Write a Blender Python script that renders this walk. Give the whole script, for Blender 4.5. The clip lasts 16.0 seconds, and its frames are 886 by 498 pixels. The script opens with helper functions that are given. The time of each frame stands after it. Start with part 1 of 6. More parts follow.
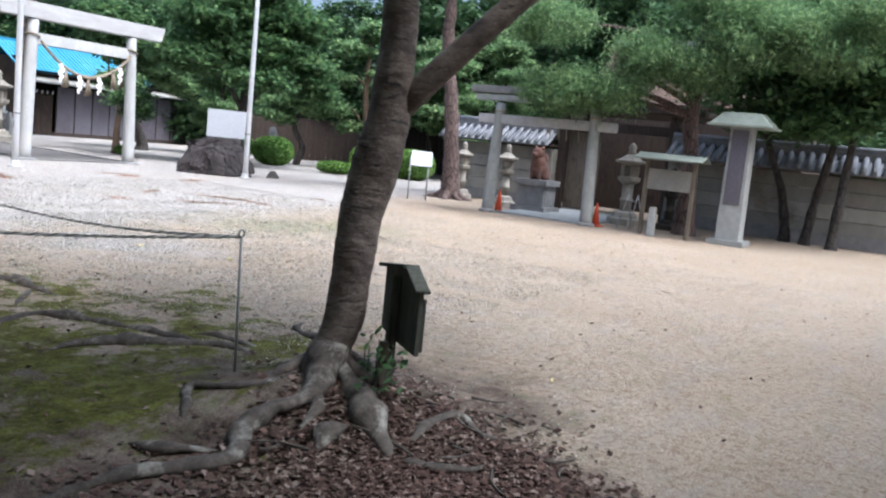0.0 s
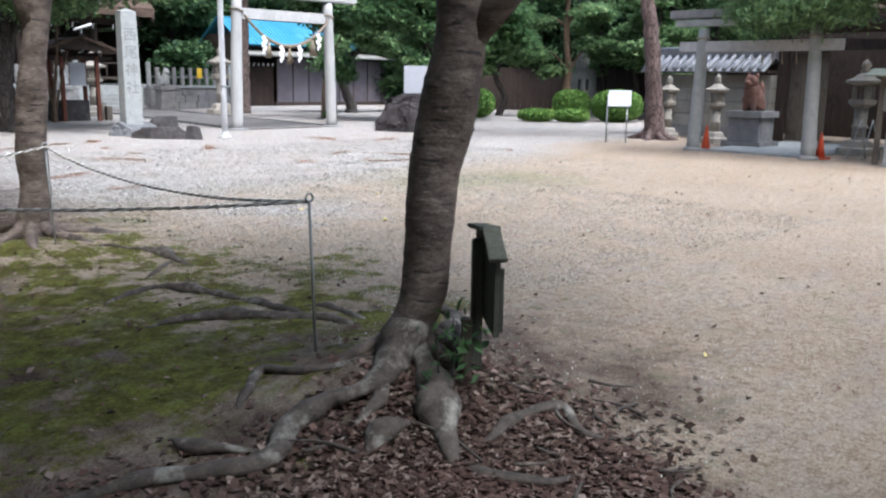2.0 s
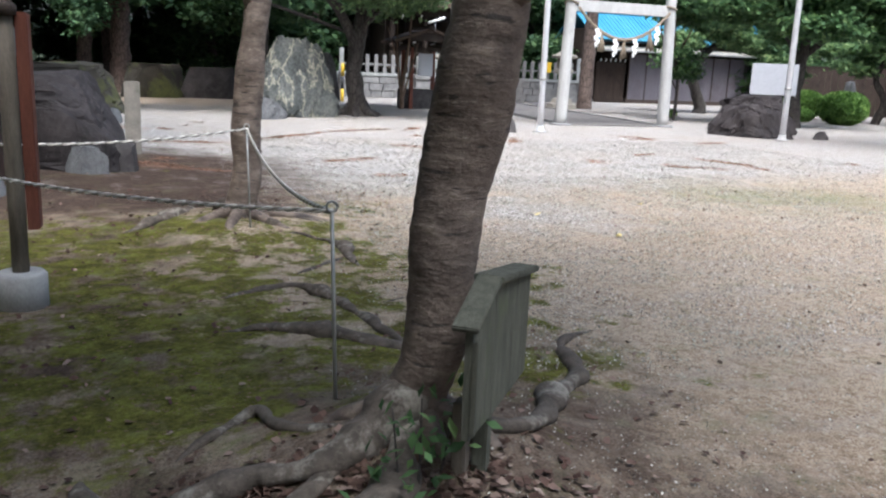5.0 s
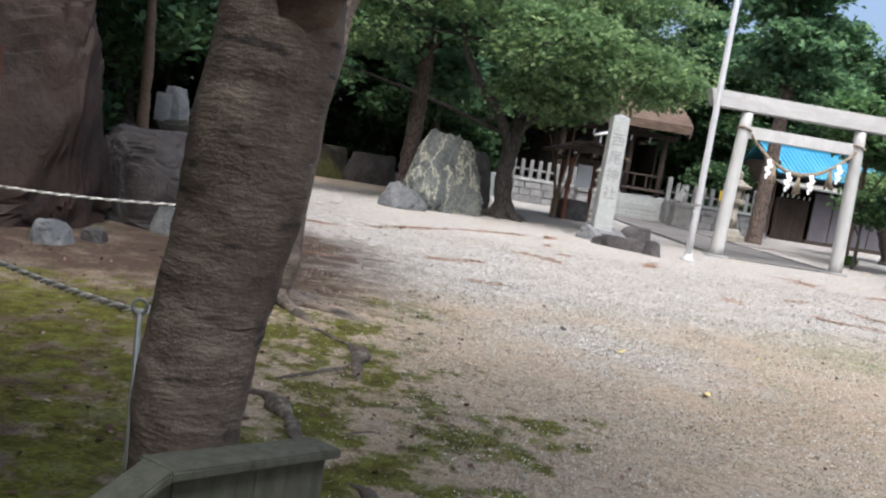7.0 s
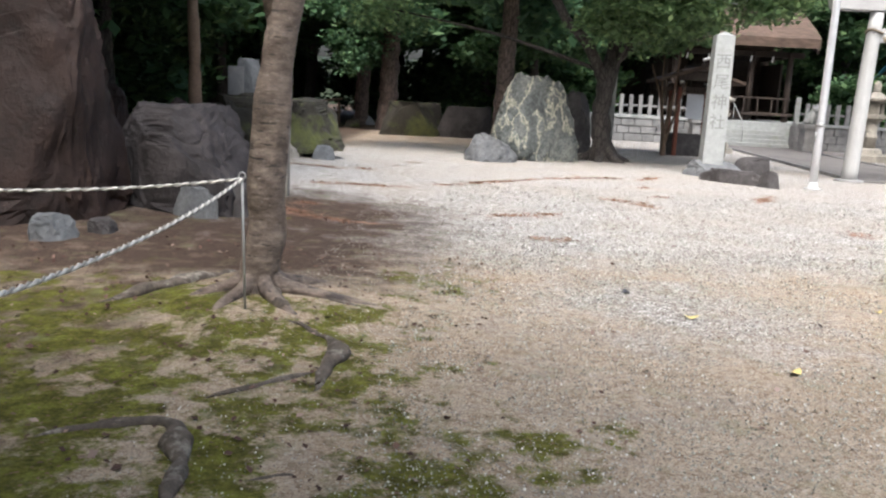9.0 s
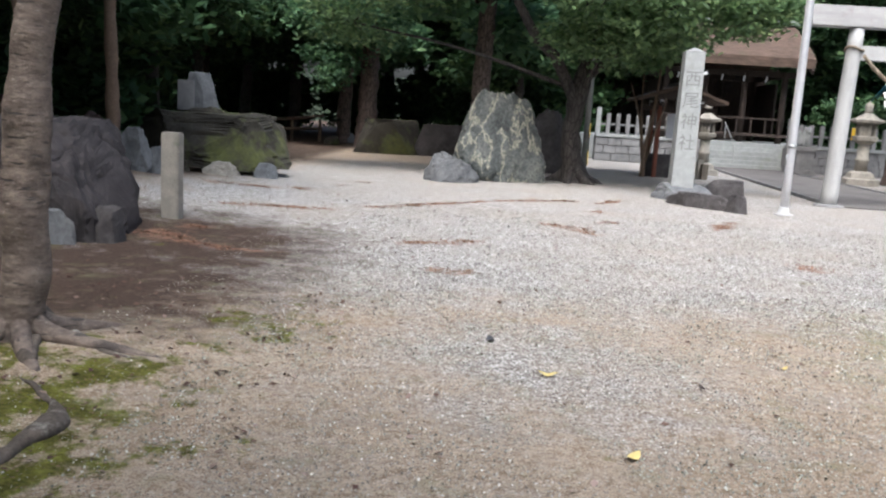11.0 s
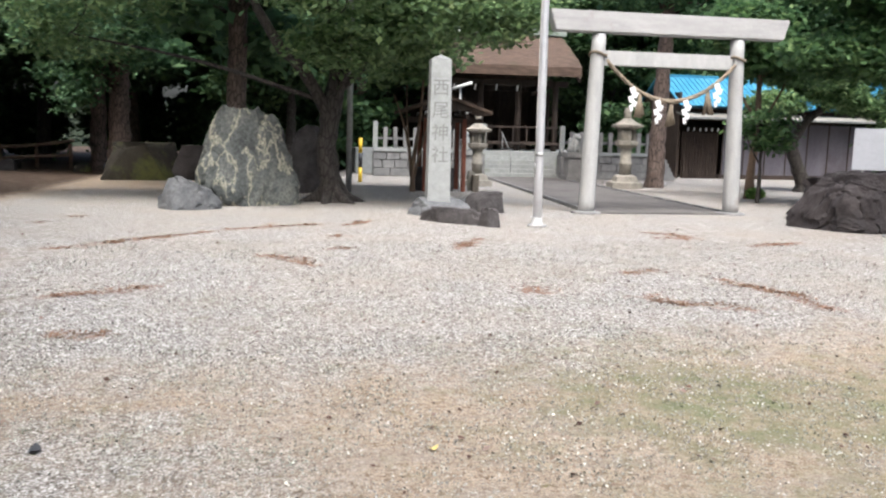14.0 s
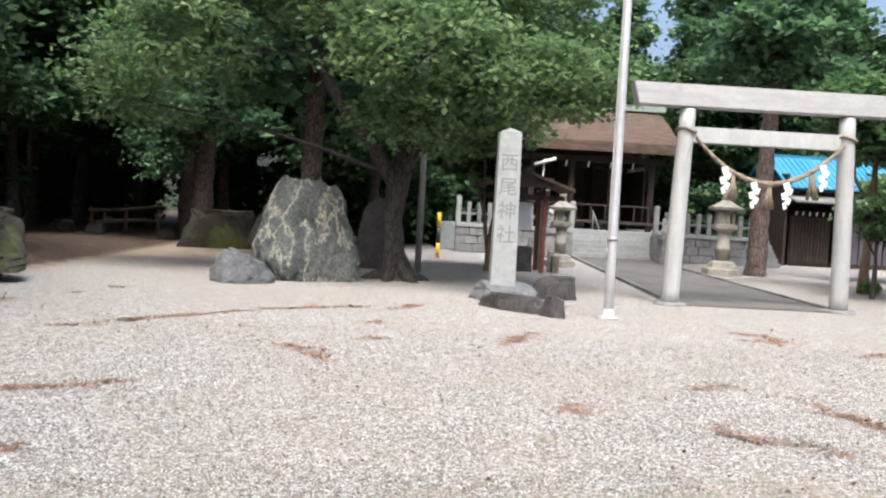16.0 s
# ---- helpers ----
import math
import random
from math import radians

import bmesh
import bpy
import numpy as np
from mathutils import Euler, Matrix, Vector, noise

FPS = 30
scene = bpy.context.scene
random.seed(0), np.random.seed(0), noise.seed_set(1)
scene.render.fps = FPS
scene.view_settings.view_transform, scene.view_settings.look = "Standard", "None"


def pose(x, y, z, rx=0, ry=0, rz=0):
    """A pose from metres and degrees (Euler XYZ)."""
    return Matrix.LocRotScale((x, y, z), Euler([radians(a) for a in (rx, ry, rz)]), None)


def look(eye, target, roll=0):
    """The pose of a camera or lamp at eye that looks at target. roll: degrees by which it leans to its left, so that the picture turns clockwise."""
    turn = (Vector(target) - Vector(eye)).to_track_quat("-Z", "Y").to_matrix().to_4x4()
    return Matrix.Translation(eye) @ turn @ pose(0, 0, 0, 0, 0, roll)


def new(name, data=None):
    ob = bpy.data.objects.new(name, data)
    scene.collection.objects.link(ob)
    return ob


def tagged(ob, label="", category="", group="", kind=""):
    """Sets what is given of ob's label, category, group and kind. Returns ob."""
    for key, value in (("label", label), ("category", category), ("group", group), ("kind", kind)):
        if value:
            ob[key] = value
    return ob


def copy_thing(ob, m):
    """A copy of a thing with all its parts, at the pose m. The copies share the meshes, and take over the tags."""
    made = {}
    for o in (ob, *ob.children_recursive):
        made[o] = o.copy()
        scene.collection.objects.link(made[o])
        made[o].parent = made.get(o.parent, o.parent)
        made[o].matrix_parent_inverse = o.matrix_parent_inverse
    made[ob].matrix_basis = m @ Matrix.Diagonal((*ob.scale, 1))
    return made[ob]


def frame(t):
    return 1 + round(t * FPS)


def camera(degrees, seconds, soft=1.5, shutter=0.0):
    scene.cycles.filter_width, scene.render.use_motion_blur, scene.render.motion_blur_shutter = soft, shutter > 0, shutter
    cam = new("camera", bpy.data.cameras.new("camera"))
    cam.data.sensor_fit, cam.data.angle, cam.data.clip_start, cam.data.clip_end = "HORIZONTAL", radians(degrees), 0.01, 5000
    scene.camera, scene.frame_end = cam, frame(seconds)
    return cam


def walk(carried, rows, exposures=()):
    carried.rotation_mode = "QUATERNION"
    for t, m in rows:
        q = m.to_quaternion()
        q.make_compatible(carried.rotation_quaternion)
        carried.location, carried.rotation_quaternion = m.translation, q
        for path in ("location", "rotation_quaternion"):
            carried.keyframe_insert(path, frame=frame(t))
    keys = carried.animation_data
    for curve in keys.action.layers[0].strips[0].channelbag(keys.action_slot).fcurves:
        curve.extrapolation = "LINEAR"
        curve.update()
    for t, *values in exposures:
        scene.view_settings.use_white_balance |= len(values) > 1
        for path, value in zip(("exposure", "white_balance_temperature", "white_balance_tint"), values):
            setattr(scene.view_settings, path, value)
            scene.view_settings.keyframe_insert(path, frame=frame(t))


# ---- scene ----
cam = camera(56.1, 16.0, soft=2.2)
PATH = [
    (0, (-3.197, -0.027, 1.668), (-1.499, 1.003, 1.421), 5.9),
    (0.5, (-2.908, -0.05, 1.665), (-1.194, 0.952, 1.421), 6.2),
    (1, (-2.63, -0.12, 1.708), (-1.042, 1.054, 1.392), 3.6),
    (1.5, (-2.365, -0.141, 1.688), (-0.917, 1.182, 1.301), 0.4),
    (2, (-2.08, -0.09, 1.647), (-0.733, 1.333, 1.247), 0.9),
    (2.5, (-1.796, -0.156, 1.639), (-0.565, 1.373, 1.263), 1.7),
    (3, (-1.528, -0.294, 1.668), (-0.517, 1.385, 1.274), 3.2),
    (3.2, (-1.431, -0.274, 1.656), (-0.491, 1.436, 1.219), 1.7),
    (5.3, (-0.004, 0.347, 1.614), (0.61, 2.205, 1.201), 2.6),
    (5.5, (0.156, 0.472, 1.614), (0.838, 2.315, 1.241), 3.1),
    (6, (0.504, 0.643, 1.662), (1.216, 2.491, 1.391), 4.0),
    (6.5, (0.782, 0.798, 1.651), (1.226, 2.718, 1.308), 7.2),
    (7, (1.0, 1.037, 1.615), (1.226, 3.011, 1.391), 9.1),
    (7.5, (1.238, 1.358, 1.618), (1.387, 3.335, 1.352), 8.0),
    (8, (1.556, 1.624, 1.612), (1.538, 3.586, 1.225), 8.2),
    (8.5, (1.798, 1.931, 1.628), (1.673, 3.881, 1.198), 4.6),
    (9, (1.994, 2.314, 1.623), (1.922, 4.279, 1.256), 3.0),
    (9.2, (2.099, 2.433, 1.633), (2.008, 4.395, 1.256), 2.4),
    (11.3, (3.42, 3.543, 1.652), (3.314, 5.514, 1.329), 4.1),
    (11.5, (3.522, 3.604, 1.627), (3.435, 5.571, 1.276), 5.0),
    (12, (3.843, 3.793, 1.61), (3.896, 5.747, 1.185), 5.0),
    (12.5, (4.126, 4.061, 1.648), (4.294, 6.023, 1.297), 4.5),
    (13, (4.39, 4.297, 1.676), (4.62, 6.259, 1.367), 3.1),
    (13.5, (4.584, 4.621, 1.699), (4.841, 6.59, 1.458), 4.0),
    (14, (4.703, 4.971, 1.679), (5.038, 6.924, 1.411), 1.4),
    (14.5, (4.954, 5.352, 1.692), (5.276, 7.307, 1.421), 2.2),
    (15, (5.137, 5.728, 1.702), (5.252, 7.699, 1.379), 3.8),
    (15.5, (5.337, 6.077, 1.749), (5.494, 8.058, 1.523), 5.1),
    (16, (5.666, 6.344, 1.796), (5.755, 8.339, 1.692), 3.1),
]
walk(cam, [(t, look(eye, target, roll)) for t, eye, target, roll in PATH],
     [(0, 1.34, 5480, 10), (1.5, 1.26, 5500, 10), (3, 1.08, 5600, 10), (5.5, 1.25, 5700, 10), (6.5, 1.1, 5800, 10), (8, 1.12, 6050, 10), (8.5, 1.4, 6050, 10), (9, 1.3, 6050, 10), (11.5, 1.0, 5800, 10), (12.5, 0.9, 6350, 10), (14, 1.08, 6050, 10), (16, 1.17, 6050, 10)])

# ---- light ----
world = bpy.data.worlds.new("world")
scene.world = world
world.use_nodes = True
sky = world.node_tree.nodes.new("ShaderNodeTexSky")
sky.sky_type = "NISHITA"
sky.sun_disc = False
sky.sun_elevation = radians(58)
sky.sun_rotation = radians(200)
sky.air_density, sky.dust_density, sky.ozone_density = 1.0, 8.0, 1.0
background = world.node_tree.nodes["Background"]
background.inputs["Strength"].default_value = 0.135
world.node_tree.links.new(sky.outputs["Color"], background.inputs["Color"])
sun = new("sun", bpy.data.lights.new("sun", "SUN"))
sun.data.energy, sun.data.angle, sun.data.color = 2.1, radians(25), (1.0, 0.97, 0.93)
sun.matrix_world = look((0, 0, 40), (-0.18 * 40, 0.5 * 40, 0))


# ---- mesh helpers ----
def link(name, mesh, material, parent=None, label=""):
    if material:
        mesh.materials.append(material)
    ob = new(name, mesh)
    if parent:
        ob.parent = parent
    if label:
        ob["label"] = label
    return ob


def part(name, bm, material, parent, label=""):
    mesh = bpy.data.meshes.new(name)
    bm.to_mesh(mesh)
    bm.free()
    return link(name, mesh, material, parent, label)


def raw(name, verts, faces, material, parent=None, label="", smooth=True):
    mesh = bpy.data.meshes.new(name)
    mesh.from_pydata([tuple(v) for v in verts], [], faces)
    if smooth:
        mesh.shade_smooth()
    mesh.update()
    return link(name, mesh, material, parent, label)


def thing(name, x, y, z, label, category, group="", turn=0.0):
    ob = new(name)
    ob.empty_display_size = 0.1
    ob.matrix_world = pose(x, y, z, 0, 0, turn)
    return tagged(ob, label, category, group)


def box(bm, cx, cy, cz, sx, sy, sz, bevel=0.0, turn=(0, 0, 0), taper=1.0):
    """A box round its centre, with bevelled edges and, if asked, a narrower top."""
    made = bmesh.ops.create_cube(bm, size=1.0)["verts"]
    for v in made:
        k = taper if v.co.z > 0 else 1.0
        v.co = Vector((v.co.x * sx * k, v.co.y * sy * k, v.co.z * sz))
    if bevel:
        edges = {e for v in made for e in v.link_edges}
        out = bmesh.ops.bevel(bm, geom=list(edges), offset=bevel, segments=2, affect="EDGES")
        made = list({v for f in out["faces"] for v in f.verts} | {v for v in made if v.is_valid})
    m = pose(cx, cy, cz, *turn)
    for v in made:
        v.co = m @ v.co
    return made


def boxed(*args, **keys):
    bm = bmesh.new()
    box(bm, *args, **keys)
    return bm


def lathe(profile, sides=20, square=False):
    """A turned solid from (radius, height) pairs."""
    bm = bmesh.new()
    rings = []
    for r, z in profile:
        rings.append([bm.verts.new((r * math.cos(2 * math.pi * (k + 0.5) / sides), r * math.sin(2 * math.pi * (k + 0.5) / sides), z)) for k in range(sides)])
    for a, b in zip(rings, rings[1:]):
        for k in range(sides):
            bm.faces.new((a[k], a[(k + 1) % sides], b[(k + 1) % sides], b[k]))
    bm.faces.new(rings[0][::-1])
    bm.faces.new(rings[-1])
    if not square:
        for f in bm.faces:
            f.smooth = len(f.verts) == 4
    return bm


def moved(bm, m):
    bmesh.ops.transform(bm, matrix=m, verts=bm.verts)
    return bm


def smooth_line(points, radii, step=0.12):
    """A Catmull-Rom line through points, with its radii."""
    p = np.array(points, float)
    r = np.array(radii, float)
    if len(p) < 3:
        n = max(2, int(np.linalg.norm(p[1] - p[0]) / step))
        u = np.linspace(0, 1, n + 1)[:, None]
        return p[0] * (1 - u) + p[1] * u, r[0] * (1 - u[:, 0]) + r[1] * u[:, 0]
    ext = np.vstack([2 * p[0] - p[1], p, 2 * p[-1] - p[-2]])
    out, rad = [], []
    for i in range(len(p) - 1):
        a, b, c, d = ext[i : i + 4]
        n = max(2, int(np.linalg.norm(c - b) / step))
        for k in range(n):
            t = k / n
            out.append(0.5 * (2 * b + (c - a) * t + (2 * a - 5 * b + 4 * c - d) * t * t + (3 * b - a - 3 * c + d) * t**3))
            rad.append(r[i] * (1 - t) + r[i + 1] * t)
    return np.array(out + [p[-1]]), np.array(rad + [r[-1]])


def tube(points, radii, sides=10, step=0.12, rough=0.0, flat=1.0, seed=0, grain=0.0):
    """Vertices and faces of a round limb along a line; rough: uneven bark, flat: lower than wide, grain: ringed bark."""
    line, rad = smooth_line(points, radii, step)
    verts, faces = [], []
    ahead = np.gradient(line, axis=0)
    side = None
    for i, (c, r, t) in enumerate(zip(line, rad, ahead)):
        t = t / (np.linalg.norm(t) + 1e-9)
        if side is None:
            side = np.cross(t, (0.3, 0.9, 0.31) if abs(t[2]) > 0.8 else (0, 0, 1))
        side = side - t * (side @ t)
        side /= np.linalg.norm(side) + 1e-9
        up = np.cross(side, t)
        for k in range(sides):
            a = 2 * math.pi * k / sides
            d = side * math.cos(a) + up * math.sin(a) * flat
            q = c + d * r
            if rough:
                q = q + d * r * rough * noise.noise(Vector((q * 3.1 + seed)[:3])) * 1.6
            if grain:
                ring = noise.noise(Vector((q[0] * 5 + seed, q[1] * 5, q[2] * 26)))
                flake = noise.noise(Vector((q[0] * 24, q[1] * 24 + seed, q[2] * 60)))
                q = q + d * r * grain * (ring + 0.55 * flake)
            verts.append(q)
    n = len(line)
    for i in range(n - 1):
        for k in range(sides):
            a, b = i * sides + k, i * sides + (k + 1) % sides
            faces.append((a, b, b + sides, a + sides))
    faces.append(tuple(range(sides))[::-1])
    faces.append(tuple(range((n - 1) * sides, n * sides)))
    return verts, faces


def merged(pieces):
    verts, faces = [], []
    for v, f in pieces:
        k = len(verts)
        verts += list(v)
        faces += [tuple(i + k for i in q) for q in f]
    return verts, faces


def leaf_mesh(name, centres, size, rng, material, flatness=0.5, long=1.6, spread=0.35):
    """Many small folded leaves, one quad each, round the given centres."""
    n = len(centres)
    yaw, tilt, roll = rng.uniform(0, 2 * np.pi, n), rng.normal(0, flatness, n), rng.normal(0, flatness, n)
    s = size * (1 + spread * rng.uniform(-1, 1, n))
    ahead = np.stack([np.cos(yaw) * np.cos(tilt), np.sin(yaw) * np.cos(tilt), np.sin(tilt)], 1)
    side = np.stack([-np.sin(yaw) * np.cos(roll), np.cos(yaw) * np.cos(roll), np.sin(roll)], 1)
    up = np.cross(ahead, side)
    a = centres - ahead * (s * long / 2)[:, None]
    b = centres + side * (s / 2)[:, None] + up * (s * 0.12)[:, None]
    c = centres + ahead * (s * long / 2)[:, None]
    d = centres - side * (s / 2)[:, None] + up * (s * 0.12)[:, None]
    verts = np.stack([a, b, c, d], 1).reshape(-1, 3)
    mesh = bpy.data.meshes.new(name)
    mesh.vertices.add(4 * n)
    mesh.vertices.foreach_set("co", verts.astype(np.float32).ravel())
    mesh.loops.add(4 * n)
    mesh.loops.foreach_set("vertex_index", np.arange(4 * n, dtype=np.int32))
    mesh.polygons.add(n)
    mesh.polygons.foreach_set("loop_start", np.arange(0, 4 * n, 4, dtype=np.int32))
    mesh.update(calc_edges=True)
    mesh.materials.append(material)
    return mesh


def clump_points(rng, blobs, per_sub, sub_size, flat=0.45):
    """Leaf centres in sprays inside ellipsoids: (centre, radii, number of sprays)."""
    out = []
    for centre, radii, count in blobs:
        d = rng.normal(size=(count, 3))
        d /= np.linalg.norm(d, axis=1)[:, None]
        sub = np.array(centre) + d * np.array(radii) * rng.uniform(0.35, 1.0, count)[:, None] ** 0.6
        leaves = np.repeat(sub, per_sub, 0) + rng.normal(size=(count * per_sub, 3)) * np.array([sub_size, sub_size, sub_size * flat])
        out.append(leaves)
    return np.concatenate(out)


# ---- materials ----
def material(name):
    m = bpy.data.materials.new(name)
    m.use_nodes = True
    nt = m.node_tree
    return m, nt, nt.nodes, nt.nodes["Principled BSDF"]


def ramp(nt, factor, stops):
    r = nt.nodes.new("ShaderNodeValToRGB")
    while len(r.color_ramp.elements) < len(stops):
        r.color_ramp.elements.new(0.5)
    for e, (p, c) in zip(r.color_ramp.elements, stops):
        e.position, e.color = p, (*c, 1) if len(c) == 3 else c
    nt.links.new(factor, r.inputs["Fac"])
    return r.outputs["Color"]


def noise_node(nt, vector, scale, detail=6.0, rough=0.6, stretch=None):
    n = nt.nodes.new("ShaderNodeTexNoise")
    n.inputs["Scale"].default_value, n.inputs["Detail"].default_value, n.inputs["Roughness"].default_value = scale, detail, rough
    if stretch:
        mp = nt.nodes.new("ShaderNodeMapping")
        mp.inputs["Scale"].default_value = stretch
        nt.links.new(vector, mp.inputs["Vector"])
        vector = mp.outputs["Vector"]
    nt.links.new(vector, n.inputs["Vector"])
    return n.outputs["Fac"]


def mix(nt, factor, a, b, blend="MIX"):
    n = nt.nodes.new("ShaderNodeMix")
    n.data_type, n.blend_type = "RGBA", blend
    for key, value in ((0, factor), (6, a), (7, b)):
        if isinstance(value, (int, float)):
            n.inputs[key].default_value = value
        elif isinstance(value, tuple):
            n.inputs[key].default_value = (*value, 1)
        else:
            nt.links.new(value, n.inputs[key])
    return n.outputs[2]


def maths(nt, kind, a, b=0.0, clamp=False):
    n = nt.nodes.new("ShaderNodeMath")
    n.operation, n.use_clamp = kind, clamp
    for key, value in ((0, a), (1, b)):
        if isinstance(value, (int, float)):
            n.inputs[key].default_value = value
        else:
            nt.links.new(value, n.inputs[key])
    return n.outputs[0]


def bump(nt, bsdf, height, strength, distance=0.02):
    b = nt.nodes.new("ShaderNodeBump")
    b.inputs["Strength"].default_value, b.inputs["Distance"].default_value = strength, distance
    nt.links.new(height, b.inputs["Height"])
    nt.links.new(b.outputs["Normal"], bsdf.inputs["Normal"])


def coords(nt, kind="Object"):
    return nt.nodes.new("ShaderNodeTexCoord").outputs[kind]


def weathered(name, a, b, stain, scale=6.0, fine=60.0, rough=0.85, stretch=None, relief=0.4, metal=0.0, stain_from=0.55, spread=0.12, distance=0.015):
    """Two tones, a fine grain and stains; the workhorse for stone, wood and plaster."""
    m, nt, nodes, bsdf = material(name)
    co = coords(nt)
    big = noise_node(nt, co, scale, 7, 0.65, stretch)
    small = noise_node(nt, co, fine, 4, 0.7, stretch)
    blot = noise_node(nt, co, scale * 0.37, 8, 0.7)
    colour = ramp(nt, big, [(0.3, a), (0.7, b)])
    colour = mix(nt, ramp(nt, small, [(0.35, (0, 0, 0)), (0.65, (1, 1, 1))]), mix(nt, 1.0, colour, (0.72, 0.72, 0.72), "MULTIPLY"), colour)
    colour = mix(nt, ramp(nt, blot, [(stain_from, (0, 0, 0)), (min(1, stain_from + spread), (1, 1, 1))]), colour, stain)
    rnd = nodes.new("ShaderNodeObjectInfo").outputs["Random"]
    hsv = nodes.new("ShaderNodeHueSaturation")
    nt.links.new(colour, hsv.inputs["Color"])
    nt.links.new(maths(nt, "MULTIPLY_ADD", rnd, 0.24), hsv.inputs["Value"])
    hsv.inputs["Value"].links[0].from_node.inputs[2].default_value = 0.88
    nt.links.new(hsv.outputs["Color"], bsdf.inputs["Base Color"])
    bsdf.inputs["Roughness"].default_value, bsdf.inputs["Metallic"].default_value = rough, metal
    bsdf.inputs["Specular IOR Level"].default_value = 0.3
    bump(nt, bsdf, maths(nt, "ADD", maths(nt, "MULTIPLY", big, 0.7), maths(nt, "MULTIPLY", small, 0.3)), relief, distance)
    return m


def leafy(name, dark, light, tint, gloss=0.45, through_light=0.35):
    """Leaves: each one its own shade, some light passing through."""
    m, nt, nodes, bsdf = material(name)
    island = nodes.new("ShaderNodeNewGeometry").outputs["Random Per Island"]
    big = noise_node(nt, coords(nt), 0.9, 3, 0.6)
    colour = ramp(nt, island, [(0.0, dark), (0.75, light), (1.0, tint)])
    colour = mix(nt, ramp(nt, big, [(0.35, (0, 0, 0)), (0.65, (1, 1, 1))]), mix(nt, 1.0, colour, (0.7, 0.78, 0.72), "MULTIPLY"), colour)
    nt.links.new(colour, bsdf.inputs["Base Color"])
    bsdf.inputs["Roughness"].default_value = gloss + 0.2
    bsdf.inputs["Specular IOR Level"].default_value = 0.25
    tr = nodes.new("ShaderNodeBsdfTranslucent")
    nt.links.new(colour, tr.inputs["Color"])
    ms = nodes.new("ShaderNodeMixShader")
    ms.inputs[0].default_value = through_light
    nt.links.new(bsdf.outputs[0], ms.inputs[1])
    nt.links.new(tr.outputs[0], ms.inputs[2])
    nt.links.new(ms.outputs[0], nodes["Material Output"].inputs["Surface"])
    return m


def plain(name, colour, rough=0.6, metal=0.0, wear=0.12):
    m, nt, nodes, bsdf = material(name)
    co = coords(nt)
    n = noise_node(nt, co, 9, 6, 0.7)
    dim = tuple(c * (1 - wear * 2.2) for c in colour)
    nt.links.new(ramp(nt, n, [(0.3, dim), (0.62, colour)]), bsdf.inputs["Base Color"])
    bsdf.inputs["Roughness"].default_value, bsdf.inputs["Metallic"].default_value = rough, metal
    bump(nt, bsdf, noise_node(nt, co, 70, 3), 0.12, 0.004)
    return m


def cherry_bark():
    """Grey-brown bark with dark horizontal bands and pale lenticels."""
    m, nt, nodes, bsdf = material("cherry_bark")
    co = coords(nt)
    bands = noise_node(nt, co, 5.0, 7, 0.72, (1.3, 1.3, 2.8))
    dash = noise_node(nt, co, 7.0, 3, 0.5, (0.9, 0.9, 4.5))
    thin = noise_node(nt, co, 11.0, 4, 0.6, (1.6, 1.6, 12.0))
    blot = noise_node(nt, co, 2.6, 6, 0.65)
    colour = ramp(nt, bands, [(0.3, (0.045, 0.032, 0.024)), (0.47, (0.108, 0.083, 0.066)), (0.72, (0.225, 0.18, 0.145))])
    colour = mix(nt, ramp(nt, thin, [(0.63, (0, 0, 0)), (0.7, (1, 1, 1))]), colour, (0.26, 0.228, 0.195))
    colour = mix(nt, ramp(nt, dash, [(0.33, (1, 1, 1)), (0.38, (0, 0, 0))]), colour, (0.035, 0.028, 0.024))
    colour = mix(nt, ramp(nt, blot, [(0.56, (0, 0, 0)), (0.66, (1, 1, 1))]), colour, (0.045, 0.035, 0.03))
    nt.links.new(colour, bsdf.inputs["Base Color"])
    bsdf.inputs["Roughness"].default_value = 0.8
    bump(nt, bsdf, maths(nt, "ADD", maths(nt, "ADD", bands, maths(nt, "MULTIPLY", dash, 0.25)), maths(nt, "ADD", blot, maths(nt, "MULTIPLY", thin, 0.1))), 0.8, 0.03)
    return m


def scaly_bark(name, a, b):
    m, nt, nodes, bsdf = material(name)
    co = coords(nt)
    v = nodes.new("ShaderNodeTexVoronoi")
    v.feature = "DISTANCE_TO_EDGE"
    v.inputs["Scale"].default_value = 7.0
    mp = nodes.new("ShaderNodeMapping")
    mp.inputs["Scale"].default_value = (1.6, 1.6, 0.45)
    nt.links.new(co, mp.inputs["Vector"])
    nt.links.new(mp.outputs["Vector"], v.inputs["Vector"])
    n = noise_node(nt, co, 8, 7, 0.7, (1, 1, 0.3))
    colour = ramp(nt, n, [(0.3, a), (0.7, b)])
    colour = mix(nt, ramp(nt, v.outputs["Distance"], [(0.0, (1, 1, 1)), (0.12, (0, 0, 0))]), colour, tuple(c * 0.35 for c in a))
    nt.links.new(colour, bsdf.inputs["Base Color"])
    bsdf.inputs["Roughness"].default_value = 0.9
    bump(nt, bsdf, maths(nt, "ADD", v.outputs["Distance"], maths(nt, "MULTIPLY", n, 0.3)), 0.8, 0.03)
    return m


